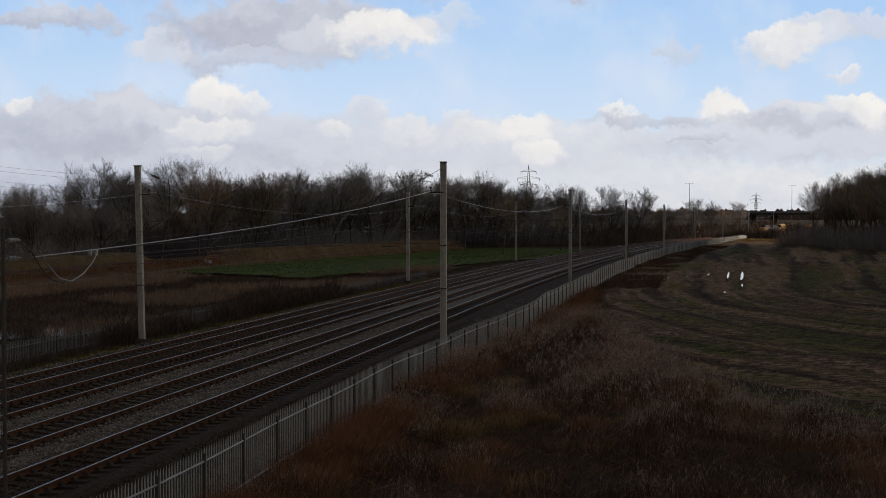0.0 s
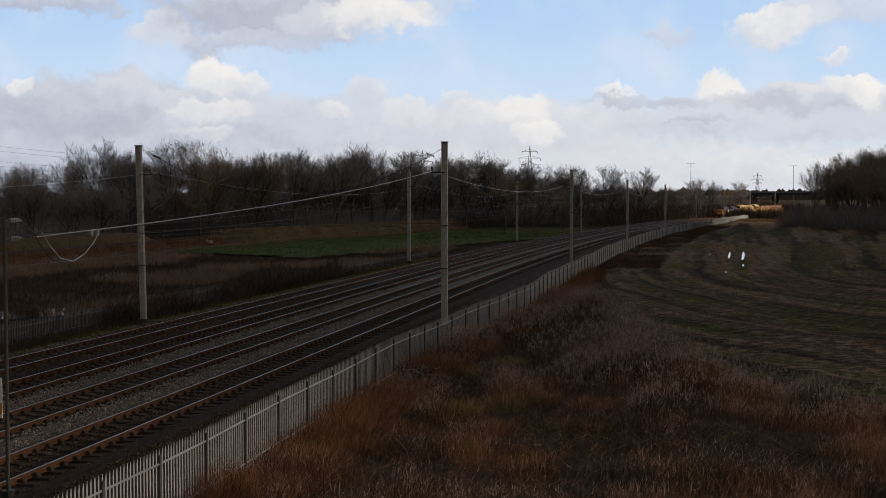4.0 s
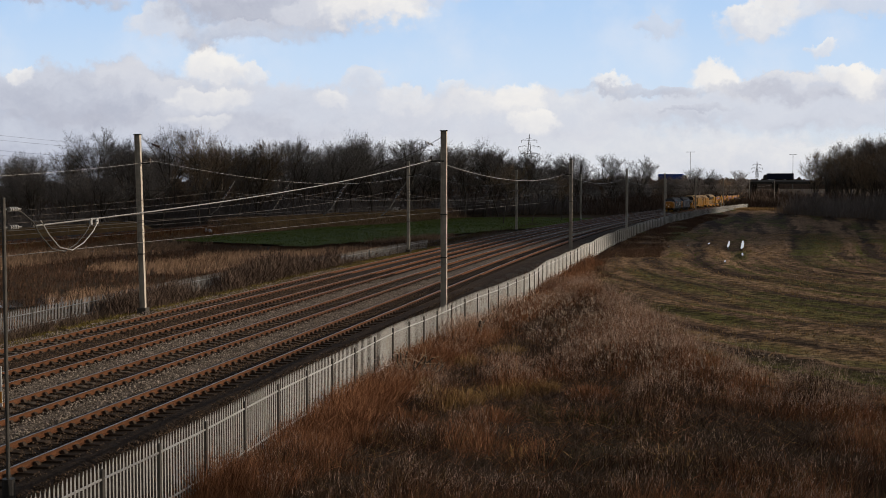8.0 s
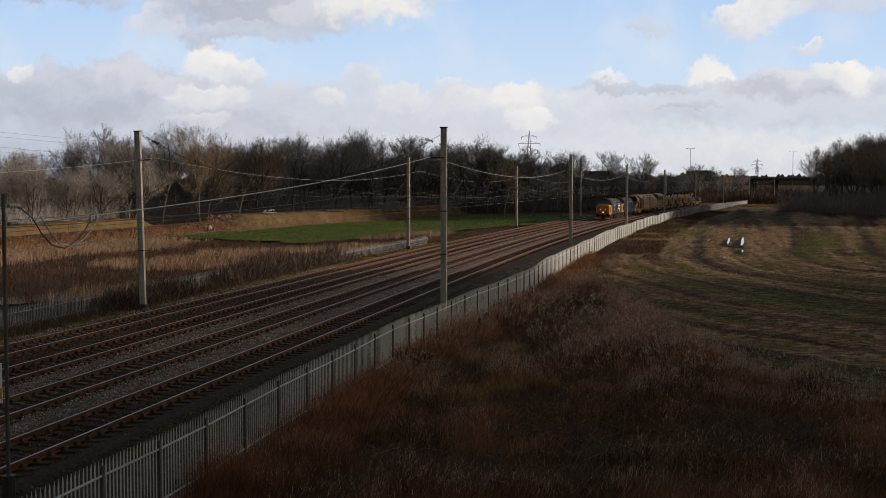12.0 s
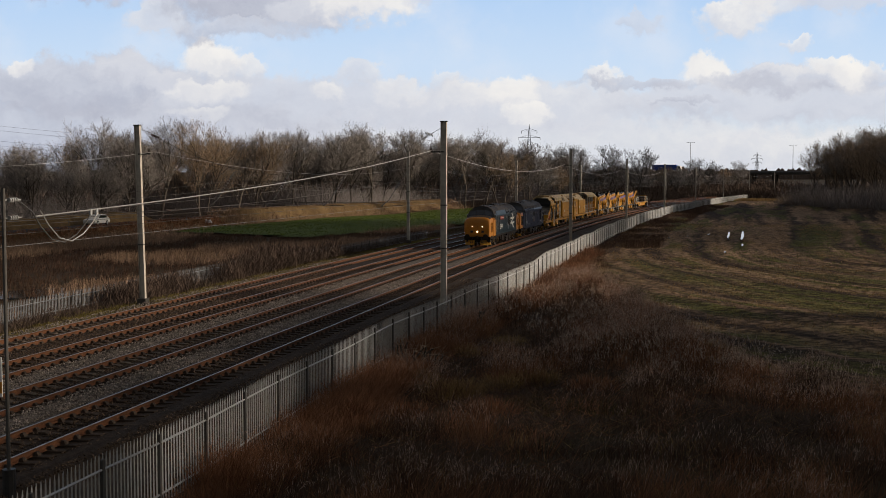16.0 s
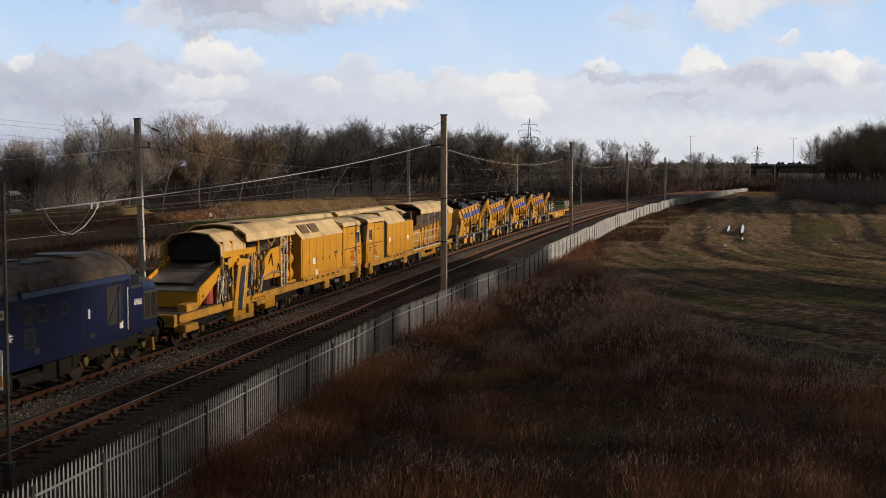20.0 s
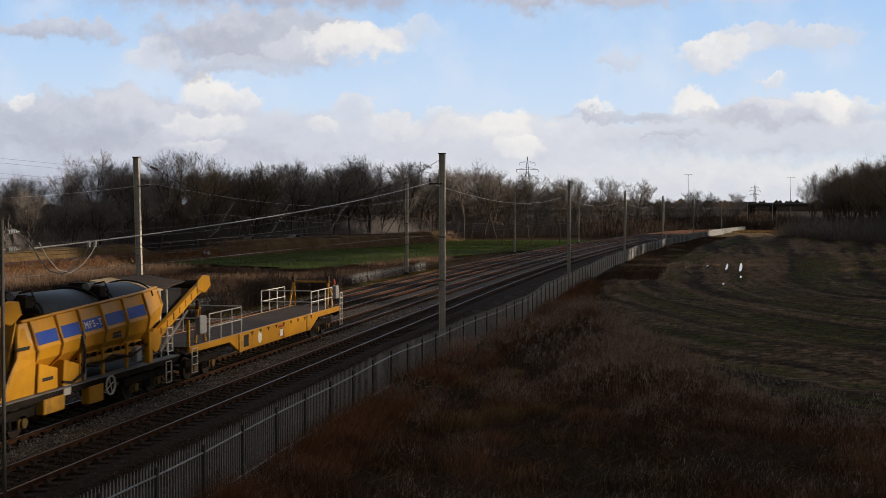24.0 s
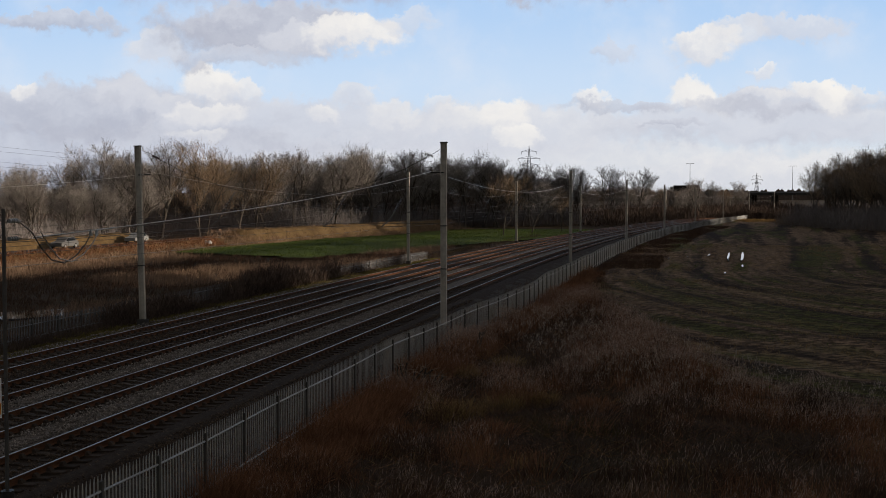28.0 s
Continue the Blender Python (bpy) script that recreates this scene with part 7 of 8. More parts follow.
    part("air_intake", G().cyl((0.35, o + 14.5, 3.55), (0.35, o + 15.4, 3.55), 0.42, 18), BLACKMAT, v, "round black air intake")
    part("bridge_mouth", G().loft([[(-1.3, o + 13.2, 3.3), (-0.2, o + 13.2, 3.3), (-0.2, o + 13.2, 3.6), (-1.3, o + 13.2, 3.6)], [(-1.3, o + 14.8, 3.7), (-0.2, o + 14.8, 3.7), (-0.2, o + 14.8, 4.08), (-1.3, o + 14.8, 4.08)]]), CREAM, v)
    sloped_cabinet(v, o + 15.3, o + 22.4, 1.3, 3.3, 3.95, 6, ((o + 15.9, o + 17.2), (o + 17.5, o + 18.8)))
    label_set(v, 1.385, o + 17.2, 2.1, "white"), label_set(v, 1.385, o + 17.6, 1.5, "white"), label_set(v, 1.385, o + 21.0, 2.3, "bar")
    cab_block(v, o + 22.6, o + 26.3, False)
    # long conveyor bridge above, running back over the cabinets
    part("conveyor_bridge", G().prism([(-1.3, 3.7), (-0.35, 3.7), (-0.3, 4.02), (-0.45, 4.1), (-1.2, 4.1), (-1.35, 4.02)], o + 14.6, o + 26.2), YELLOW, v, bevel=0.03)
    part("bridge_cover", G().prism([(-1.38, 4.0), (-1.2, 4.18), (-0.45, 4.18), (-0.24, 3.96), (-0.45, 4.11), (-1.2, 4.11)], o + 14.6, o + 26.2), CREAM, v)
    for y in (2.7, 13.2, 24.3):
        bogie(v, o + y, (-0.9, 0.9), 0.42)
    for y in (23.2, 25.4):
        part("step_plate", G().cbox(1.28, o + y, 0.75, 0.3, 0.8, 0.4), YELLOW, v, bevel=0.04)
    underslung(v, [o + y for y in (16.5, 18.2, 19.9, 21.4)], rnd)
    for k in range(26):                             # pipes, clamps and brackets over the machinery bay
        y, z = o + rnd.uniform(4.6, 13.6), rnd.uniform(1.25, 3.0)
        kind = rnd.random()
        if kind < 0.4:
            part("pipe", G().tube([(1.30, y, z), (1.38, y + rnd.uniform(-0.1, 0.4), z + rnd.uniform(0.1, 0.5)), (1.32, y + rnd.uniform(0.2, 0.7), z + rnd.uniform(-0.3, 0.6))], 0.03, 5), rnd.choice((FRAME, STEEL, BLACKMAT)), v)
        elif kind < 0.75:
            part("bracket", G().cbox(1.30, y, z, 0.12, rnd.uniform(0.12, 0.4), rnd.uniform(0.1, 0.35)), rnd.choice((YELLOW, YELLOW_WORN, FRAME)), v, bevel=0.015)
        else:
            part("valve", G().cyl((1.2, y, z), (1.42, y, z), rnd.uniform(0.06, 0.13), 10), rnd.choice((FRAME, GALV_DULL)), v)
    return v


def cleaner_trailing(start):
    v = vehicle("ballast_cleaner", "yellow track machine with cab, cabinet and hooded hopper", "track machine", start, 27.9, "track machines")
    o = -13.95
    rnd = random.Random(8)
    solebar(v, o + 0.6, o + 27.2)
    buffers(v, o + 0.5, -1), buffers(v, o + 27.4, 1)
    cab_block(v, o + 0.7, o + 4.8, True)
    # black block between cab and cabinet draws the gap's shade
    part("dark_bay", G().box(-1.2, o + 4.8, 1.3, 1.2, o + 5.7, 3.5), BLACKMAT, v, "black block standing in for the shaded gap behind the cab")
    sloped_cabinet(v, o + 5.7, o + 10.4, 1.3, 3.3, 3.95, 4, ())
    low_cab = part("machine_cabinet", G().box(-1.35, o + 10.42, 1.3, 1.35, o + 13.0, 3.3), YELLOW, v, bevel=0.02)
    doors_on(v, low_cab, o + 10.5, o + 12.9, 1.42, 3.22, 2)
    part("plank_top", G().box(-0.2, o + 10.5, 3.3, 1.3, o + 12.9, 3.36), LOAD, v, "brown plank cover")
    part("fan_housing", G().cyl((0.7, o + 10.5, 3.6), (0.7, o + 11.3, 3.6), 0.36, 16), LOAD, v, "rusty round fan housing")
    for k in range(4):
        part("bridge_brace", G().tube([(-0.3, o + 11.4 + k * 0.9, 3.6), (-0.3, o + 11.85 + k * 0.9, 4.1), (-0.3, o + 12.3 + k * 0.9, 3.6)], 0.05, 5), YELLOW, v)
    label_set(v, 1.385, o + 6.2, 2.3, "white"), label_set(v, 1.385, o + 11.2, 2.2, "white")
    part("conveyor_bridge", G().prism([(-1.3, 3.7), (-0.35, 3.7), (-0.3, 4.02), (-0.45, 4.1), (-1.2, 4.1), (-1.35, 4.02)], o + 0.5, o + 15.2), YELLOW, v, bevel=0.03)
    part("bridge_cover", G().prism([(-1.38, 4.0), (-1.2, 4.18), (-0.45, 4.18), (-0.24, 3.96), (-0.45, 4.11), (-1.2, 4.11)], o + 0.5, o + 15.2), CREAM, v)
    part("tilted_flap", G().loft([[(-0.3, o + 12.0, 4.15), (0.75, o + 12.0, 3.7), (0.75, o + 13.4, 3.75), (-0.3, o + 13.4, 4.2)], [(-0.3, o + 12.0, 4.2), (0.75, o + 12.0, 3.75), (0.75, o + 13.4, 3.8), (-0.3, o + 13.4, 4.25)]]), CREAM, v)
    part("machine_drum", G().cyl((-0.2, o + 14.4, 3.5), (0.9, o + 14.4, 3.5), 0.3, 16), LOAD, v)
    for sx in (-1, 1):
        part("hopper_wall", G().loft([[(sx * 0.95, o + 12.7, 1.3), (sx * 0.95, o + 25.0, 1.3), (sx * 1.1, o + 25.0, 3.0), (sx * 1.1, o + 15.2, 2.9), (sx * 1.1, o + 12.7, 2.4)], [(sx * 1.03, o + 12.7, 1.3), (sx * 1.03, o + 25.0, 1.3), (sx * 1.18, o + 25.0, 3.0), (sx * 1.18, o + 15.2, 2.9), (sx * 1.18, o + 12.7, 2.4)]]), YELLOW, v)
        part("rust_strake", G().loft([[(sx * 1.1, o + 13.2, 2.45), (sx * 1.1, o + 25, 2.9), (sx * 1.1, o + 25, 3.4), (sx * 1.1, o + 13.2, 2.75)], [(sx * 1.2, o + 13.2, 2.45), (sx * 1.2, o + 25, 2.9), (sx * 1.2, o + 25, 3.4), (sx * 1.2, o + 13.2, 2.75)]]), LOAD, v, "rusty brown strake")
        for k in range(7):
            y = o + 16.0 + k * 1.4
            part("wall_rib", G().loft([[(sx * 1.04, y, 1.3), (sx * 1.04, y + 0.08, 1.3), (sx * 1.19, y + 0.08, 2.9), (sx * 1.19, y, 2.9)], [(sx * 1.12, y, 1.3), (sx * 1.12, y + 0.08, 1.3), (sx * 1.26, y + 0.08, 2.9), (sx * 1.26, y, 2.9)]]), YELLOW, v)
        railing(v, sx * 1.4, [o + 12.8, o + 13.8, o + 14.9], 1.25, 1.1)
        railing(v, sx * 1.4, [o + 15.4 + k * 1.6 for k in range(6)], 1.25, 1.1)
        part("walkway", G().box(sx * 1.15, o + 12.7, 1.2, sx * 1.45, o + 25.2, 1.25), WHITE, v, "pale walkway edge")
    hood(v, o + 15.2, o + 25.0, 3.95, 0.38)
    hood(v, o + 25.1, o + 27.0, 3.7, 0.3)
    posts(v, [o + y for y in (15.4, 17.5, 19.6, 21.7)], 1.25, 3.75, 1.4, 0.06, RAILING)
    posts(v, [o + y for y in (23.2, 24.0, 24.8)], 1.29, 3.8, 1.3, 0.09)
    # rusty block fills the bay, its darkness doing for shade under the hood
    part("hood_inside", G().box(-1.0, o + 15.4, 2.4, 1.05, o + 24.6, 3.85), LOAD, v, "dark rusty block filling the shaded bay under the hood")
    for sx in (-1, 1):
        part("end_plate", G().loft([[(sx * 1.2, o + 25.0, 1.3), (sx * 1.2, o + 26.8, 2.2), (sx * 1.2, o + 27.2, 3.6), (sx * 1.2, o + 25.0, 3.7)], [(sx * 1.32, o + 25.0, 1.3), (sx * 1.32, o + 26.8, 2.2), (sx * 1.32, o + 27.2, 3.6), (sx * 1.32, o + 25.0, 3.7)]]), YELLOW, v, bevel=0.02)
    part("frame_bracket", G().prism_x([(o + 15.6, 0.55), (o + 20.5, 0.55), (o + 20.5, 0.98), (o + 19.6, 0.98), (o + 19.2, 0.75), (o + 17.0, 0.75), (o + 16.6, 0.98), (o + 15.6, 0.98)], 1.18, 1.34), YELLOW, v, bevel=0.02)
    for y in (2.6, 13.4, 24.2):
        bogie(v, o + y, (-0.9, 0.9), 0.42)
    part("step_plate", G().cbox(1.28, o + 1.5, 0.75, 0.3, 0.8, 0.4).cbox(1.28, o + 25.8, 0.7, 0.3, 0.9, 0.4), YELLOW, v, bevel=0.04)
    ladder(v, 1.4, o + 14.9, 0.4, 1.25)
    underslung(v, [o + y for y in (6.6, 8.2, 9.8, 11.2, 21.6)], rnd)
    return v


def hopper_wagon(start):
    v = vehicle("hopper_wagon", "yellow conveyor hopper wagon with blue panels and a raised boom", "wagon", start, 13.9, "hopper wagons")
    o = -6.95
    # frame, bogies
    part("side_frame", G().box(1.05, o + 0.4, 0.98, 1.3, o + 13.5, 1.2).box(-1.3, o + 0.4, 0.98, -1.05, o + 13.5, 1.2).box(-1.05, o + 0.4, 1.0, 1.05, o + 13.5, 1.1), FRAME, v)
    part("walkway", G().box(1.1, o + 0.4, 1.2, 1.45, o + 13.4, 1.24), GALV_DULL, v)
    buffers(v, o + 0.45, -1), buffers(v, o + 13.45, 1)
    for y in (2.4, 11.4):
        bogie(v, o + y, (-0.9, 0.9), 0.42)
    part("ballast_box", G().cbox(1.2, o + 7.2, 0.72, 0.3, 0.95, 0.55), YELLOW, v, bevel=0.03)
    part("equipment_box", G().cbox(1.2, o + 4.6, 0.78, 0.3, 1.2, 0.45), YELLOW_WORN, v, bevel=0.03)
    hw = G()
    n = 16
    hw.tube([(1.4, o + 8.05 + 0.3 * math.cos(k * math.tau / n), 0.88 + 0.3 * math.sin(k * math.tau / n)) for k in range(n + 1)], 0.035, 5)
    for k in range(4):
        hw.tube([(1.4, o + 8.05, 0.88), (1.4, o + 8.05 + 0.3 * math.cos(k * math.tau / 4 + 0.4), 0.88 + 0.3 * math.sin(k * math.tau / 4 + 0.4))], 0.02, 4)
    part("hand_wheel", hw, RAILING, v, "white brake hand wheel")
    # hopper: panels that fold in towards the floor conveyor, with ribs
    ribs = [o + q for q in (3.5, 4.95, 6.3, 7.75, 9.3, 10.9)]
    prof = [(0.62, 1.55), (1.32, 2.30), (1.40, 2.72), (1.14, 3.56)]
    def tilt(y, z):
        return z + (0.042 * (y - o - 3.5) - 0.22) * min(1.0, max(0.0, (z - 1.9) / 0.8))
    for sx in (-1, 1):
        for k, (a, b) in enumerate(zip(ribs, ribs[1:])):
            for (xa, za), (xb, zb) in zip(prof, prof[1:]):
                g = G().loft([[(sx * (x - t), y, tilt(y, z)) for x, y, z in ((xa, a, za), (xa, b, za), (xb, b, zb), (xb, a, zb))] for t in (0, 0.05)])
                part("hopper_panel", g, YELLOW, v)
        # sloping end panels: a deep one in front, a tapering one behind
        front = [((1.30, o + 1.75, 1.25), (1.30, ribs[0], 1.25)), ((1.36, o + 2.2, 2.0), (1.38, ribs[0], 2.35)), ((1.34, o + 2.55, 2.55), (1.40, ribs[0], 2.72)), ((1.02, o + 3.15, 3.5), (1.14, ribs[0], 3.56))]
        back = [((1.0, ribs[-1], 2.0), (0.95, o + 11.9, 2.25)), ((1.32, ribs[-1], 2.30), (1.05, o + 12.5, 2.5)), ((1.40, ribs[-1], 2.72), (1.05, o + 12.75, 2.95)), ((1.14, ribs[-1], 3.56), (0.85, o + 12.7, 3.55))]
        for rows, name in ((front, "front_panel"), (back, "tail_panel")):
            for (pa, pb), (qa, qb) in zip(rows, rows[1:]):
                ring = [pa, pb, qb, qa]
                part(name, G().loft([[(sx * (x - t), y, tilt(y, z)) for x, y, z in ring] for t in (0, 0.05)]), YELLOW, v)
        part("panel_edge", G().tube([(sx * x, y, tilt(y, z)) for (x, y, z), _ in front], 0.05, 5), YELLOW_WORN, v)
        part("panel_edge", G().tube([(sx * x, y, tilt(y, z)) for _, (x, y, z) in back], 0.05, 5), YELLOW_WORN, v)
        for y in ribs:
            part("hopper_rib", G().loft([[(sx * x, y + t, tilt(y, z)) for x, z in prof] + [(sx * (x + 0.085), y + t, tilt(y, z)) for x, z in reversed(prof)] for t in (-0.035, 0.035)]), YELLOW_WORN, v)
        for k in (0, 1, 2, 3, 4):
            a, b = ribs[k] + 0.14, ribs[k + 1] - 0.14
            part("blue_panel", G().loft([[(sx * (x + t), y, tilt(y, z)) for x, y, z in ((1.375, a, 2.84), (1.375, b, 2.84), (1.265, b, 3.2), (1.265, a, 3.2))] for t in (0, 0.02)]), BLUE_SQ, v)
        part("top_rim", G().tube([(sx * 1.14, o + 3.1, tilt(o + 3.1, 3.58)), (sx * 1.14, ribs[-1], tilt(ribs[-1], 3.58)), (sx * 0.85, o + 12.7, tilt(o + 12.7, 3.57))], 0.055, 6), YELLOW, v)
        # below the panels: chute boxes in front, then the belt frame on its legs
        for a, b, z1 in ((ribs[0] + 0.15, ribs[1] - 0.15, 2.1), (ribs[1] + 0.15, ribs[2] - 0.2, 2.05)):
            part("chute_box", G().prism_x([(a, 1.25), (b, 1.25), (b, z1 - 0.25), (a + 0.1, z1)], sx * 0.9, sx * 1.34), YELLOW, v, bevel=0.02)
        part("belt_frame", G().box(sx * 1.02, o + 6.3, 1.72, sx * 1.16, o + 11.2, 1.86).box(sx * 1.02, o + 6.3, 2.0, sx * 1.12, o + 11.2, 2.08), YELLOW_WORN, v, bevel=0.01)
        for k in range(9):
            y = o + 6.5 + k * 0.55
            part("belt_idler", G().cyl((sx * 0.85, y, 1.93), (sx * 1.12, y, 1.93), 0.07, 8), FRAME, v)
        for y in (6.35, 7.9, 9.6, 11.1):
            part("frame_leg", G().cbox(sx * 1.2, o + y, 1.65, 0.09, 0.11, 0.85), YELLOW, v, bevel=0.01)
        part("hose_run", G().tube([(sx * 1.40, o + 6.15, 2.65), (sx * 1.48, o + 6.2, 2.2), (sx * 1.44, o + 6.2, 1.5), (sx * 1.36, o + 5.6, 1.3), (sx * 1.38, o + 5.0, 1.4)], 0.045, 5), RUBBER, v, "black hose looping down the panels")
        part("hose_run", G().tube([(sx * 1.25, o + 6.4, 1.75), (sx * 1.35, o + 7.2, 1.6), (sx * 1.28, o + 8.4, 1.8), (sx * 1.36, o + 9.6, 1.62), (sx * 1.3, o + 11.0, 1.9), (sx * 1.3, o + 11.6, 2.3)], 0.04, 5), FRAME, v)
        part("grey_post", G().cbox(sx * 1.40, o + 6.28, 2.05, 0.08, 0.14, 1.55), GALV_DULL, v, bevel=0.01)
    part("control_box", G().cbox(1.22, o + 10.3, 1.62, 0.25, 0.4, 0.5), GALV, v, bevel=0.03)
    m = side_m(1.352, (ribs[2] + ribs[3]) / 2, tilt((ribs[2] + ribs[3]) / 2, 3.02)) @ Matrix.Rotation(radians(-17), 4, "X")
    for text, dy in (("M", -0.46), ("F", -0.2), ("S", 0.02), ("-", 0.24), ("T", 0.46)):
        lettering(text, 0.32, v, WHITE, m @ Matrix.Translation((dy, 0.042 * dy, 0)), "letter")
    part("floor_conveyor", G().box(-0.62, o + 2.4, 1.42, 0.62, o + 11.4, 1.6), LOAD, v)
    part("end_wall", G().loft([[(-1.0, o + 3.1, 3.45), (1.0, o + 3.1, 3.45), (1.2, o + 2.0, 1.4), (-1.2, o + 2.0, 1.4)], [(-1.0, o + 3.18, 3.45), (1.0, o + 3.18, 3.45), (1.2, o + 2.1, 1.4), (-1.2, o + 2.1, 1.4)]]), YELLOW_WORN, v)
    # black domed belt covers along the top
    for a, b, r in ((4.4, 8.1, 0.52), (8.9, 12.1, 0.52)):
        dome = []
        for y, f in ((a, 0.8), (a + 0.3, 1.0), (b - 0.3, 1.0), (b, 0.8)):
            dome.append([(1.02 * math.cos(k * math.pi / 12), o + y, 3.46 + r * f * math.sin(k * math.pi / 12)) for k in range(13)])
        part("belt_cover", G().loft(dome), RUBBER, v, "black domed cover", smooth=True)
        for y in (a + 0.1, b - 0.1):
            part("cover_hoop", G().tube([(1.05 * math.cos(k * math.pi / 12), o + y, 3.47 + (r + 0.03) * math.sin(k * math.pi / 12)) for k in range(13)], 0.035, 5), FRAME, v)
    for y in (3.95, 8.5):
        part("drive_drum", G().cyl((-0.8, o + y, 3.9), (0.8, o + y, 3.9), 0.17, 12).cbox(0.1, o + y, 4.08, 0.6, 0.35, 0.14).cbox(0.75, o + y + 0.05, 3.85, 0.3, 0.4, 0.35), FRAME, v)
        part("drive_motor", G().cyl((0.45, o + y - 0.25, 4.02), (0.45, o + y + 0.3, 4.02), 0.13, 10), GALV_DULL, v)
        part("hose_loop", G().tube([(0.6, o + y, 4.1), (0.9, o + y + 0.15, 4.18), (1.05, o + y + 0.1, 3.9), (1.12, o + y, 3.6)], 0.03, 5), FRAME, v)
    part("top_sheet", G().loft([[(-1.15, o + 11.6, 3.98), (0.95, o + 11.6, 3.62), (0.9, o + 13.2, 3.6), (-1.15, o + 13.2, 4.0)], [(-1.15, o + 11.6, 4.03), (0.95, o + 11.6, 3.67), (0.9, o + 13.2, 3.65), (-1.15, o + 13.2, 4.05)]]), CREAM, v, "pale sheet at the hopper's end")
    part("top_sheet", G().loft([[(-1.15, o + 13.2, 3.98), (0.9, o + 13.2, 3.62), (0.8, o + 15.4, 3.78), (-0.9, o + 15.4, 4.0)], [(-1.15, o + 13.2, 4.02), (0.9, o + 13.2, 3.66), (0.8, o + 15.4, 3.82), (-0.9, o + 15.4, 4.04)]]), LOAD, v, "dusty brown sheet")
    for y in (12.8, 13.4):
        part("sheet_stay", G().tube([(1.0, o + y, 1.2), (0.95, o + y, 3.62)], 0.03, 5), RAILING, v)
    # discharge boom
    boom = part("boom", G().loft([[(x, o + y, z + h) for x, h in ((1.0, 0), (1.2, 0), (1.2, 0.38), (1.0, 0.38))] for y, z in ((11.3, 1.6), (13.6, 2.45), (15.6, 3.2), (16.6, 3.5))]), YELLOW, v, "yellow conveyor boom", 0.02)
    part("boom_belt", G().loft([[(x, o + 11.0, z) for x, z in ((-0.55, 1.6), (0.75, 1.6), (0.75, 1.7), (-0.55, 1.7))], [(x, o + 16.2, z) for x, z in ((-0.4, 3.35), (0.6, 3.35), (0.6, 3.45), (-0.4, 3.45))]]), LOAD, boom)
    part("boom_arm", G().loft([[(x, o + y, z + h) for x, h in ((-1.2, 0), (-1.0, 0), (-1.0, 0.38), (-1.2, 0.38))] for y, z in ((11.3, 1.6), (13.6, 2.45), (15.6, 3.2), (16.6, 3.5))]), YELLOW_WORN, boom)
    for k in range(8):
        y, z = o + 11.8 + k * 0.55, 1.98 + k * 0.205
        part("boom_bracket", G().cbox(1.21, y, z + 0.03, 0.06, 0.09, 0.24), YELLOW_WORN, boom)
    part("boom_drum", G().cyl((-1.1, o + 16.4, 3.62), (1.1, o + 16.4, 3.62), 0.17, 12), FRAME, boom)
    part("boom_guard", G().loft([[(x, o + y, z) for y, z in ((15.6, 3.45), (16.4, 3.3), (16.95, 3.55), (16.8, 3.95), (16.2, 4.0), (15.7, 3.8))] for x in (1.16, 1.24)]), YELLOW, boom, bevel=0.03)
    part("boom_ram", G().cyl((1.28, o + 12.0, 1.5), (1.26, o + 13.8, 2.35), 0.07, 8).cyl((1.26, o + 13.8, 2.35), (1.24, o + 14.6, 2.75), 0.04, 8), STEEL, boom)
    part("dark_screen", G().box(-0.95, o + 13.0, 2.75, 0.82, o + 15.0, 3.58), RUBBER, v, "dark rubber screen under the sheet")
    part("slew_ring", G().cyl((1.0, o + 11.6, 1.95), (1.36, o + 11.6, 1.95), 0.42, 16), YELLOW, v, bevel=0.02)
    part("end_post", G().cbox(1.3, o + 11.1, 1.75, 0.2, 0.3, 1.1), YELLOW, v, bevel=0.02)
    ladder(v, 1.42, o + 12.6, 1.45, 2.3, 0.45), ladder(v, 1.42, o + 12.5, 0.35, 1.1, 0.45), ladder(v, 1.42, o + 0.6, 0.35, 1.4, 0.45), ladder(v, 1.42, o + 0.6, 1.4, 2.2, 0.45)
    label_set(v, 1.36, o + 2.9, 2.62, "bar"), label_set(v, 1.36, o + 4.2, 2.5, "bar"), label_set(v, 1.31, o + 5.4, 1.1, "white"), label_set(v, 1.345, o + 4.2, 1.6, "bar")
    for dz in (0.0, 0.12):
        label_set(v, 1.36, o + 8.6, 2.4 + dz, "bar")
    return v


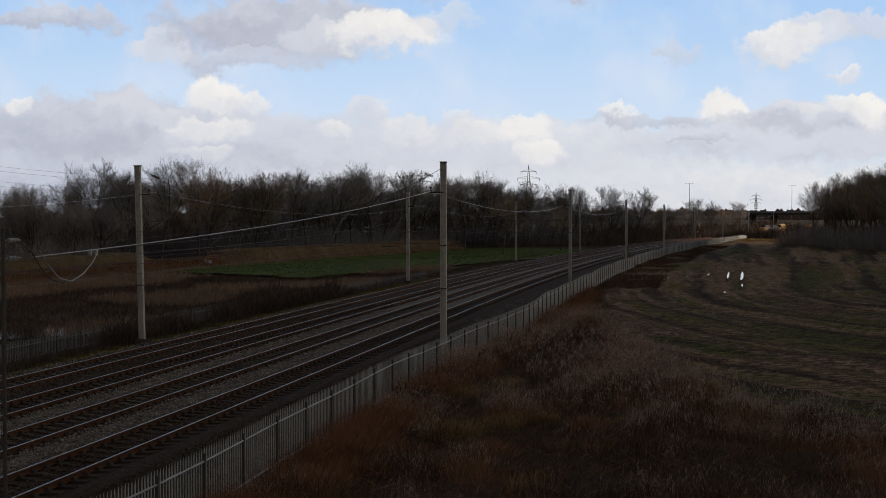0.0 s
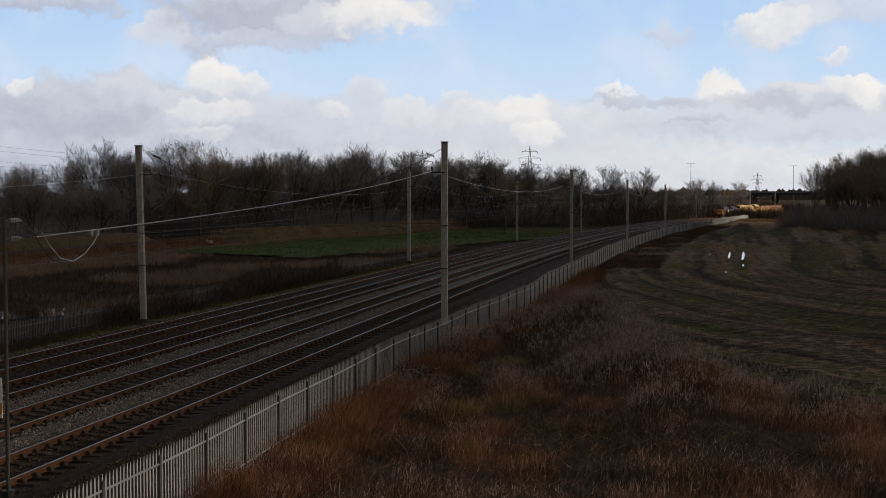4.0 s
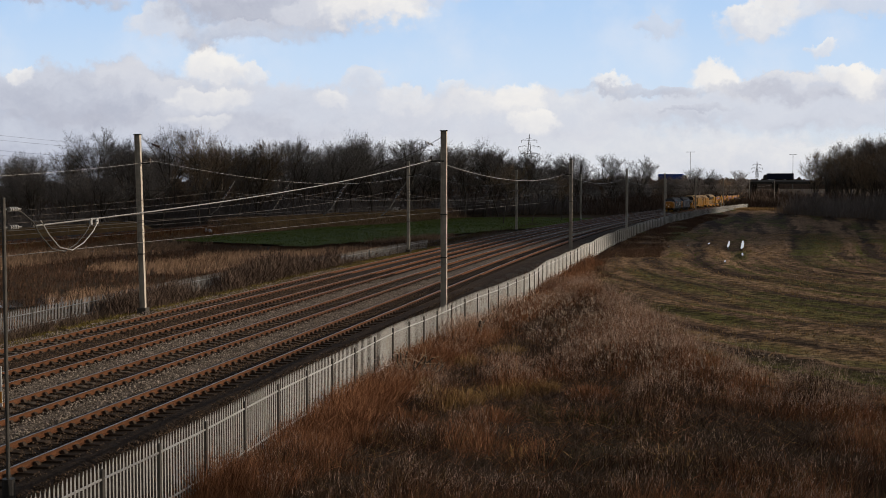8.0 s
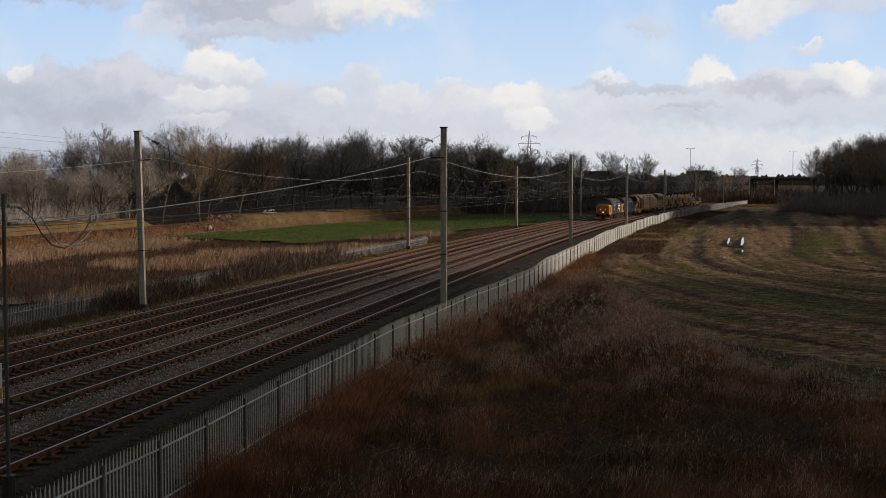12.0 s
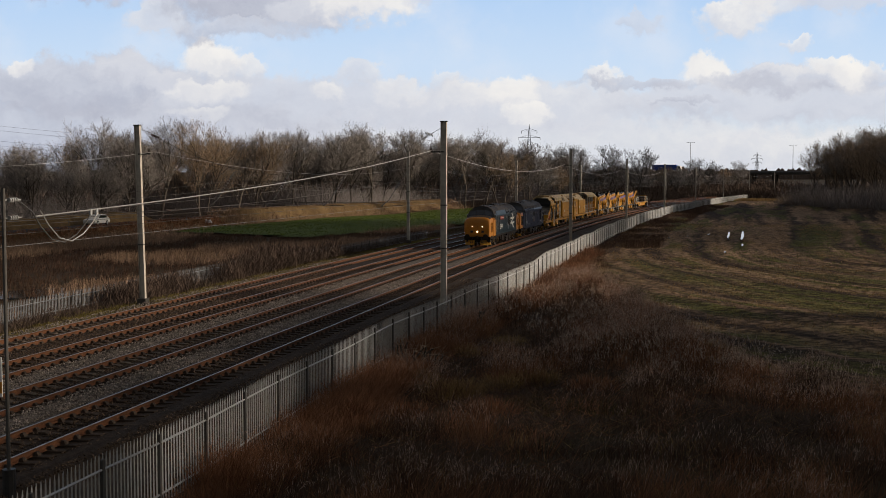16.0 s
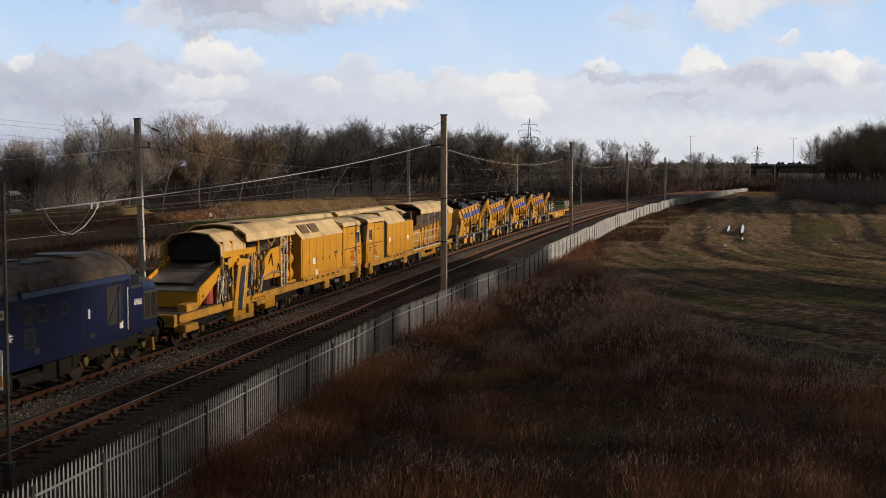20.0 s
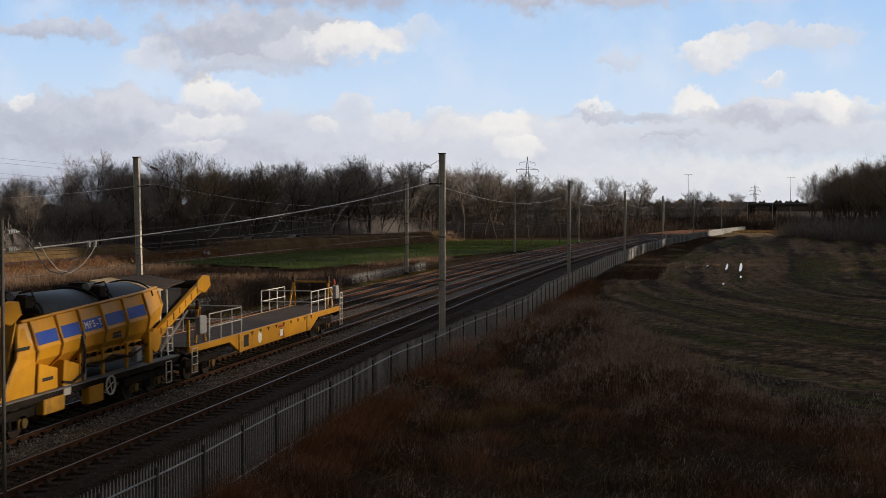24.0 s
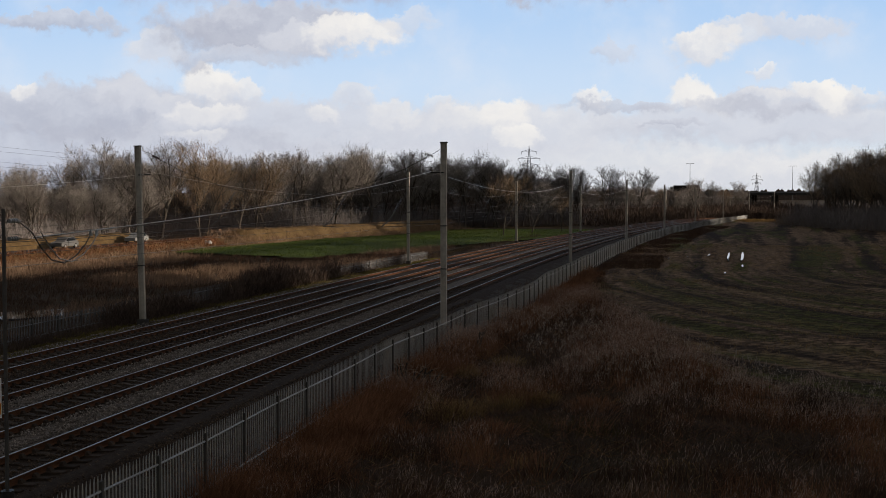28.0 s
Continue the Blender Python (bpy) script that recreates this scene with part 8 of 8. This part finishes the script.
def flat_wagon(start):
    v = vehicle("flat_wagon", "low yellow flat wagon with white railings and dark deck", "wagon", start, 21.5)
    o = -10.75
    for sx in (-1, 1):
        prof = [(o + 0.7, 1.15), (o + 4.8, 1.12), (o + 5.9, 0.60), (o + 15.7, 0.60), (o + 17.0, 1.12), (o + 20.9, 1.12), (o + 20.9, 1.38), (o + 0.7, 1.38)]
        b = part("side_beam", G().prism_x(prof, sx * 1.22, sx * 1.34), YELLOW, v, "deep yellow side beam", 0.015)
        for k in range(9):
            part("stake_pocket", G().prism_x([(o + 7.2 + k * 1.05, 1.32), (o + 7.5 + k * 1.05, 1.32), (o + 7.35 + k * 1.05, 1.16)], sx * 1.345, sx * 1.36), BLACKMAT, b)
        part("end_brace", G().cbox(sx * 1.36, o + 6.0, 0.98, 0.05, 0.5, 0.75).cbox(sx * 1.36, o + 15.2, 0.98, 0.05, 0.4, 0.75), YELLOW_WORN, v)
    part("deck", G().box(-1.22, o + 0.7, 1.30, 1.22, o + 20.9, 1.37), LOAD, v, "dark worn deck")
    part("white_label", G().cyl((1.342, o + 8.3, 0.98), (1.354, o + 8.3, 0.98), 0.26, 16), WHITE, v)
    part("dark_label", G().cbox(1.348, o + 6.6, 1.0, 0.012, 0.65, 0.5), BLACKMAT, v)
    label_set(v, 1.345, o + 11.2, 0.9, "white"), label_set(v, 1.345, o + 11.2, 0.9, "logo")
    buffers(v, o + 0.6, -1), buffers(v, o + 20.95, 1)
    for y in (2.6, 18.6):
        bogie(v, o + y, (-0.9, 0.9), 0.42)
    for sx in (-1, 1):
        railing(v, sx * 1.3, [o + y for y in (2.7, 3.9, 5.1, 6.2)], 1.38, 1.08)
        railing(v, sx * 1.3, [o + y for y in (15.9, 17.1, 18.3, 19.5)], 1.38, 1.08)
    for y in (15.9, 6.2):
        for z in (1.95, 2.5):
            part("end_rail", G().tube([(-1.3, o + y, z), (1.3, o + y, z)], 0.026, 5), RAILING, v)
    for y in (2.4, 20.0):
        part("jib_frame", G().tube([(1.05, o + y - 0.5, 1.38), (0.95, o + y, 2.8), (1.05, o + y + 0.5, 1.38)], 0.06, 6).tube([(-1.05, o + y - 0.5, 1.38), (-0.95, o + y, 2.8), (-1.05, o + y + 0.5, 1.38)], 0.06, 6), YELLOW_WORN, v, "dirty yellow support frame")
        part("jib_bar", G().tube([(-1.05, o + y, 2.72), (1.05, o + y, 2.72)], 0.06, 6), YELLOW_WORN, v)
        for sx in (-1, 1):
            part("jib_hook", G().cbox(sx * 0.95, o + y, 2.85, 0.14, 0.2, 0.35), LOAD, v, bevel=0.03)
    part("control_box", G().cbox(1.25, o + 2.0, 2.1, 0.25, 0.6, 0.7), GALV, v, bevel=0.05)
    part("control_box", G().cbox(1.2, o + 20.5, 2.15, 0.3, 0.45, 0.7), GALV, v, bevel=0.05)
    part("tail_lamp", G().cbox(1.0, o + 20.9, 2.65, 0.14, 0.14, 0.3), RED, v, bevel=0.02)
    ladder(v, 1.4, o + 1.0, 0.4, 1.3, 0.5), ladder(v, 1.4, o + 20.9, 0.4, 2.1, 0.4)
    part("end_post", G().box(-1.3, o + 0.7, 1.38, -1.2, o + 0.8, 2.4).box(1.2, o + 0.7, 1.38, 1.3, o + 0.8, 2.4), YELLOW_WORN, v)
    return v


locomotive(0.0, TEAL, FRAME, "teal blue diesel locomotive with yellow nose and white emblem", "37401", True)
locomotive(18.75, NAVY, NAVY, "navy blue diesel locomotive with a yellow leading nose", "37422", False)
cleaner_leading(37.5)
cleaner_trailing(64.2)
for k in range(4):
    hopper_wagon(92.1 + 13.9 * k)
flat_wagon(147.7)


# ---- cars on the lane behind the flood bank ----
def car(label, paint):
    t = thing("car", label, "car", "cars on the lane")
    low = [(-2.1, 0.3), (2.1, 0.3), (2.15, 0.75), (1.2, 0.92), (-2.0, 0.95), (-2.15, 0.7)]
    top = [(-1.9, 0.95), (1.1, 0.92), (0.35, 1.42), (-1.3, 1.45)]
    part("body", G().prism_x(low, -0.85, 0.85), paint, t, bevel=0.06)
    part("roof", G().prism_x(top, -0.72, 0.72), paint, t, bevel=0.06)
    for sx in (-1, 1):
        part("side_window", G().prism_x([(-1.6, 0.98), (0.85, 0.97), (0.28, 1.36), (-1.2, 1.38)], sx * 0.722, sx * 0.735), GLASS, t)
    for y in (-1.3, 1.3):
        for sx in (-1, 1):
            w = part("wheel", G().cyl((sx * 0.68, y, 0.32), (sx * 0.88, y, 0.32), 0.32, 14), RUBBER, t)
            part("rim", G().cyl((sx * 0.885, y, 0.32), (sx * 0.895, y, 0.32), 0.2, 10), GALV, w)
    return t


CARS = [(car("small white hatchback driving along the lane", WHITE), 14.5), (car("dark grey hatchback driving along the lane", GALV_DULL), 26.0), (car("dull silver hatchback driving along the lane", GALV), 27.2)]


# ---- far things: road bridge, lamp posts, pylons ----
def pylon(x, y, high, label):
    t = thing("electricity_pylon", label, "pylon", "pylons", at=pose(x, y, -1, 0, 0, 20))
    w0, w1 = high * 0.09, high * 0.018
    legs = G()
    for sx in (-1, 1):
        for sy in (-1, 1):
            legs.cyl((sx * w0, sy * w0, 0), (sx * w1, sy * w1, high * 0.78), 0.16, 4)
            legs.cyl((sx * w1, sy * w1, high * 0.78), (0, 0, high), 0.12, 4)
    part("leg_frame", legs, MAST_DARK, t)
    lat = G()
    for k in range(10):
        za, zb = high * 0.78 * k / 10, high * 0.78 * (k + 1) / 10
        wa, wb = w0 + (w1 - w0) * k / 10, w0 + (w1 - w0) * (k + 1) / 10
        for sy in (-1, 1):
            lat.cyl((-wa, sy * wa, za), (wb, sy * wb, zb), 0.08, 4).cyl((wa, sy * wa, za), (-wb, sy * wb, zb), 0.08, 4)
    part("lattice", lat, MAST_DARK, t)
    for z, ln in ((0.70, 0.13), (0.80, 0.17), (0.90, 0.12)):
        arm = G().cyl((-high * ln, 0, high * z), (high * ln, 0, high * z), 0.14, 4).cyl((-high * ln, 0, high * z), (0, 0, high * (z + 0.035)), 0.1, 4).cyl((high * ln, 0, high * z), (0, 0, high * (z + 0.035)), 0.1, 4)
        a = part("cross_arm", arm, MAST_DARK, t)
        for sx in (-1, 1):
            part("insulator", G().cyl((sx * high * ln, 0, high * z), (sx * high * ln, 0, high * (z - 0.04)), 0.14, 5), INSULATOR, a)
    return t


pylon(-102.0, 795, 43, "grey lattice electricity pylon behind the wood")
pylon(62.0, 1150, 32, "far grey lattice electricity pylon")
pylon(-203, 928, 46, "grey lattice electricity pylon behind the wood")
for k, (dz, dx) in enumerate(((30.5, 0), (27.5, 4), (22.0, 0), (19.0, 4))):
    a, b = Vector((-203 + dx, 928, dz + 11)), Vector((-441 + dx, 523, dz + 17))
    wire("power_line", sag(a, b, 13, 24), 0.05, WIRE_DARK, "sagging high-voltage line across the sky")


def lamp_post(x, y, base, high):
    t = thing("lamp_post", "tall thin motorway lamp post", "lamp post", "motorway lamp posts", at=pose(x, y, base))
    part("column", G().cyl((0, 0, 0), (0, 0, high), 0.16, 8, 0.09), GALV_DULL, t)
    part("lamp_arm", G().tube([(-1.6, 0, high), (1.6, 0, high)], 0.07, 5), GALV_DULL, t)
    for sx in (-1, 1):
        part("lamp_head", G().cbox(sx * 1.7, 0, high - 0.05, 0.9, 0.35, 0.18), GALV_DULL, t, bevel=0.04)
    return t


def road_bridge():
    s = 640
    t = thing("road_bridge", "concrete motorway bridge over the railway", "bridge", at=on_pose(s, -18))
    part("deck", G().box(-70, -9, 8.6, 60, 9, 9.7), CONCRETE, t, bevel=0.05)
    for y in (-9.2, 9.0):
        part("parapet", G().box(-70, y, 9.7, 60, y + 0.2, 10.5), GALV_DULL, t)
        for k in range(26):
            part("parapet_post", G().box(-70 + k * 5.2, y - 0.06, 9.7, -69.85 + k * 5.2, y - 0.01, 10.7), GALV_DULL, t)
    for x in (-24, -13, 13, 30):
        for y in (-6, 0, 6):
            part("pier", G().cyl((x, y, -1.5), (x, y, 8.6), 0.6, 12), CONCRETE, t)
    part("abutment", G().box(-70, -9, -1.5, -36, 9, 8.6), CONCRETE, t)
    part("abutment", G().box(44, -9, -1.5, 60, 9, 8.6), CONCRETE, t)
    return t


road_bridge()
lamp_post(1.2, 640, 6.0, 19)
lamp_post(57, 700, 6.0, 19)


def lorry(label, paint, cab_paint, way):
    """An articulated lorry; way: +1 or -1, the end at which its cab is."""
    t = thing("lorry", label, "lorry", "lorries on the bridge")
    part("trailer", G().box(-6.8, -1.25, 1.2, 6.2, 1.25, 4.1), paint, t, bevel=0.05)
    part("trailer_top", G().box(-6.85, -1.28, 4.05, 6.25, 1.28, 4.15), GALV_DULL, t)
    part("cab", G().prism([(way * 6.6, 0.9), (way * 8.7, 0.9), (way * 8.7, 2.0), (way * 8.4, 3.3), (way * 7.6, 3.6), (way * 6.6, 3.6)], -1.2, 1.2), cab_paint, t, bevel=0.06)
    part("cab_window", G().box(way * 7.4, -1.23, 2.1, way * 8.3, -1.2, 3.0), GLASS, t)
    part("chassis", G().box(-6.5, -0.9, 0.8, 6.6, 0.9, 1.15), FRAME, t)
    for x in (-5.6, -4.3, -3.0, way * 5.4, way * 7.9):
        part("wheel", G().cyl((x, -1.25, 0.5), (x, 1.25, 0.5), 0.5, 14), RUBBER, t)
    return t


LORRIES = [(lorry("dark navy articulated lorry on the motorway bridge", NAVY, BLACKMAT, -1), 6.2, -24.0, 43.5),
           (lorry("blue and white articulated lorry on the motorway bridge", BLUE_SQ, WHITE, 1), 12.0, 23.0, 35.0),
           (lorry("green articulated lorry on the motorway bridge", pm("dark_green_paint", (0.01, 0.05, 0.03), (0.015, 0.07, 0.04), 1, 0.5), WHITE, 1), 16.0, 23.0, 50.0),
           (lorry("bright blue articulated lorry on the motorway bridge", BLUE_SQ, WHITE, 1), 20.0, 24.0, 35.6),
           (lorry("dark brown articulated lorry with a white cab on the bridge", FRAME, WHITE, -1), 24.1, -22.0, 38.0)]


# ---- loose ballast stones on the beds nearest the bridge ----
def stones(name, n, x0, x1, s0, s1, z, mat, label, seed):
    g = np.random.default_rng(seed)
    s = s0 + (s1 - s0) * g.uniform(0, 1, n) ** 1.5
    x = g.uniform(x0, x1, n)
    r = g.uniform(0.022, 0.05, n)
    base = np.array([[1, 0, 0], [-0.5, 0.87, 0], [-0.5, -0.87, 0], [0.1, 0.1, 1.0], [0.0, 0.0, -0.8]])
    ang = g.uniform(0, math.tau, n)
    c, q = np.cos(ang), np.sin(ang)
    v = np.repeat(base[None], n, 0) * g.uniform(0.7, 1.3, (n, 5, 1))
    vx, vy = v[:, :, 0] * c[:, None] - v[:, :, 1] * q[:, None], v[:, :, 0] * q[:, None] + v[:, :, 1] * c[:, None]
    pos = np.stack([vx * r[:, None] + x[:, None], vy * r[:, None] + s[:, None], v[:, :, 2] * r[:, None] * 0.8 + z + g.uniform(-0.01, 0.03, (n, 1))], 2).reshape(-1, 3)
    tri = np.array([[0, 1, 3], [1, 2, 3], [2, 0, 3], [1, 0, 4], [2, 1, 4], [0, 2, 4]])
    idx = (np.arange(n)[:, None, None] * 5 + tri[None]).reshape(-1)
    me = bpy.data.meshes.new(name)
    me.vertices.add(n * 5)
    me.vertices.foreach_set("co", pos.ravel())
    me.loops.add(n * 18)
    me.loops.foreach_set("vertex_index", idx.astype(np.int32))
    me.polygons.add(n * 6)
    me.polygons.foreach_set("loop_start", np.arange(0, n * 18, 3).astype(np.int32))
    me.update(calc_edges=True)
    me.materials.append(mat)
    return tagged(new(name, me), label, "ballast", kind="stuff")


STONE = pm("ballast_stone", (0.08, 0.066, 0.054), (0.36, 0.31, 0.265), 1.5, 0.9, bump=0, island=0.55, spec=0.1)
STONE_BROWN = pm("rusty_stone", (0.043, 0.030, 0.021), (0.148, 0.105, 0.074), 1.5, 0.9, bump=0, island=0.5, spec=0.1)
for x, mat, lab in ((-17.85, STONE, "loose pale ballast stones"), (-21.25, STONE, "loose pale ballast stones"), (-24.65, STONE_BROWN, "loose rusty ballast stones")):
    stones("loose_ballast", 9000, x - 0.6, x + 0.6, 16, 85, -0.10, mat, lab, int(-x * 10))
for x in TRACKS:
    stones("loose_ballast", 5000, x - 0.68, x + 0.68, 16, 75, -0.19, STONE_BROWN, "rusty ballast stones between the rails", int(-x * 7))
stones("loose_ballast", 5000, -14.9, -13.9, 16, 80, -0.22, STONE_BROWN, "dark ballast stones on the track shoulder", 77)
stones("loose_ballast", 5000, -29.2, -27.6, 40, 100, -0.30, STONE, "pale ballast stones on the far shoulder", 78)


# ---- what moves ----
def drift(ob, speed):
    """Cloud carried by the wind from where it stands at the eighth second."""
    m = ob.matrix_basis.copy()
    walk(ob, [(t, Matrix.Translation(WIND * speed * (t - 8.0)) @ m) for t in (0.0, 7.0, 14.0, 21.0, 28.0)])


def motions():
    rows_t = [k * 0.5 for k in range(57)]
    for ob, offset in TRAIN:
        walk(ob, [(t, on_pose(FRONT_AT - SPEED * t + offset, TRACKS[1])) for t in rows_t])
    drift(low_bank, 8.0)
    drift(high_bank, 12.0)
    road = [Vector(p) for p in ((-66, 300, 0.39), (-74, 240, 0.39), (-77, 210, 0.39), (-76.2, 180, 0.39), (-76, 60, 0.39))]
    for ob, t0 in CARS:                             # each passes the lane's bend at its own time
        rows = []
        for t in rows_t:
            u = (t - t0) * 17.0 + 6.6
            if u >= 0:
                a, d = road[3], (road[4] - road[3]).normalized()
                p = a + d * u
            else:
                k = 3
                while k > 1 and -u > (road[k] - road[k - 1]).length:
                    u += (road[k] - road[k - 1]).length
                    k -= 1
                d = (road[k] - road[k - 1]).normalized()
                p = road[k] + d * u
            rows.append((t, pose(p.x, p.y, p.z, 0, 0, math.degrees(math.atan2(-d.x, d.y)))))
        walk(ob, rows)
    deck = on_pose(640, -18)
    turn = heading(640)
    for ob, t0, v, x0 in LORRIES:
        rows = []
        for t in rows_t:
            p = deck @ Vector((x0 - 9.5 + v * (t - t0), -5.0 if v < 0 else -2.0, 9.7))
            rows.append((t, pose(p.x, p.y, p.z, 0, 0, turn)))
        walk(ob, rows)
    for ob, wind in SHADE_CLOUDS:
        walk(ob, [(t, Matrix.Translation(wind * t)) for t in (0.0, 7.0, 14.0, 21.0, 28.0)] if isinstance(wind, Vector) else [(t, Matrix.Translation(d)) for t, d in wind])


motions()
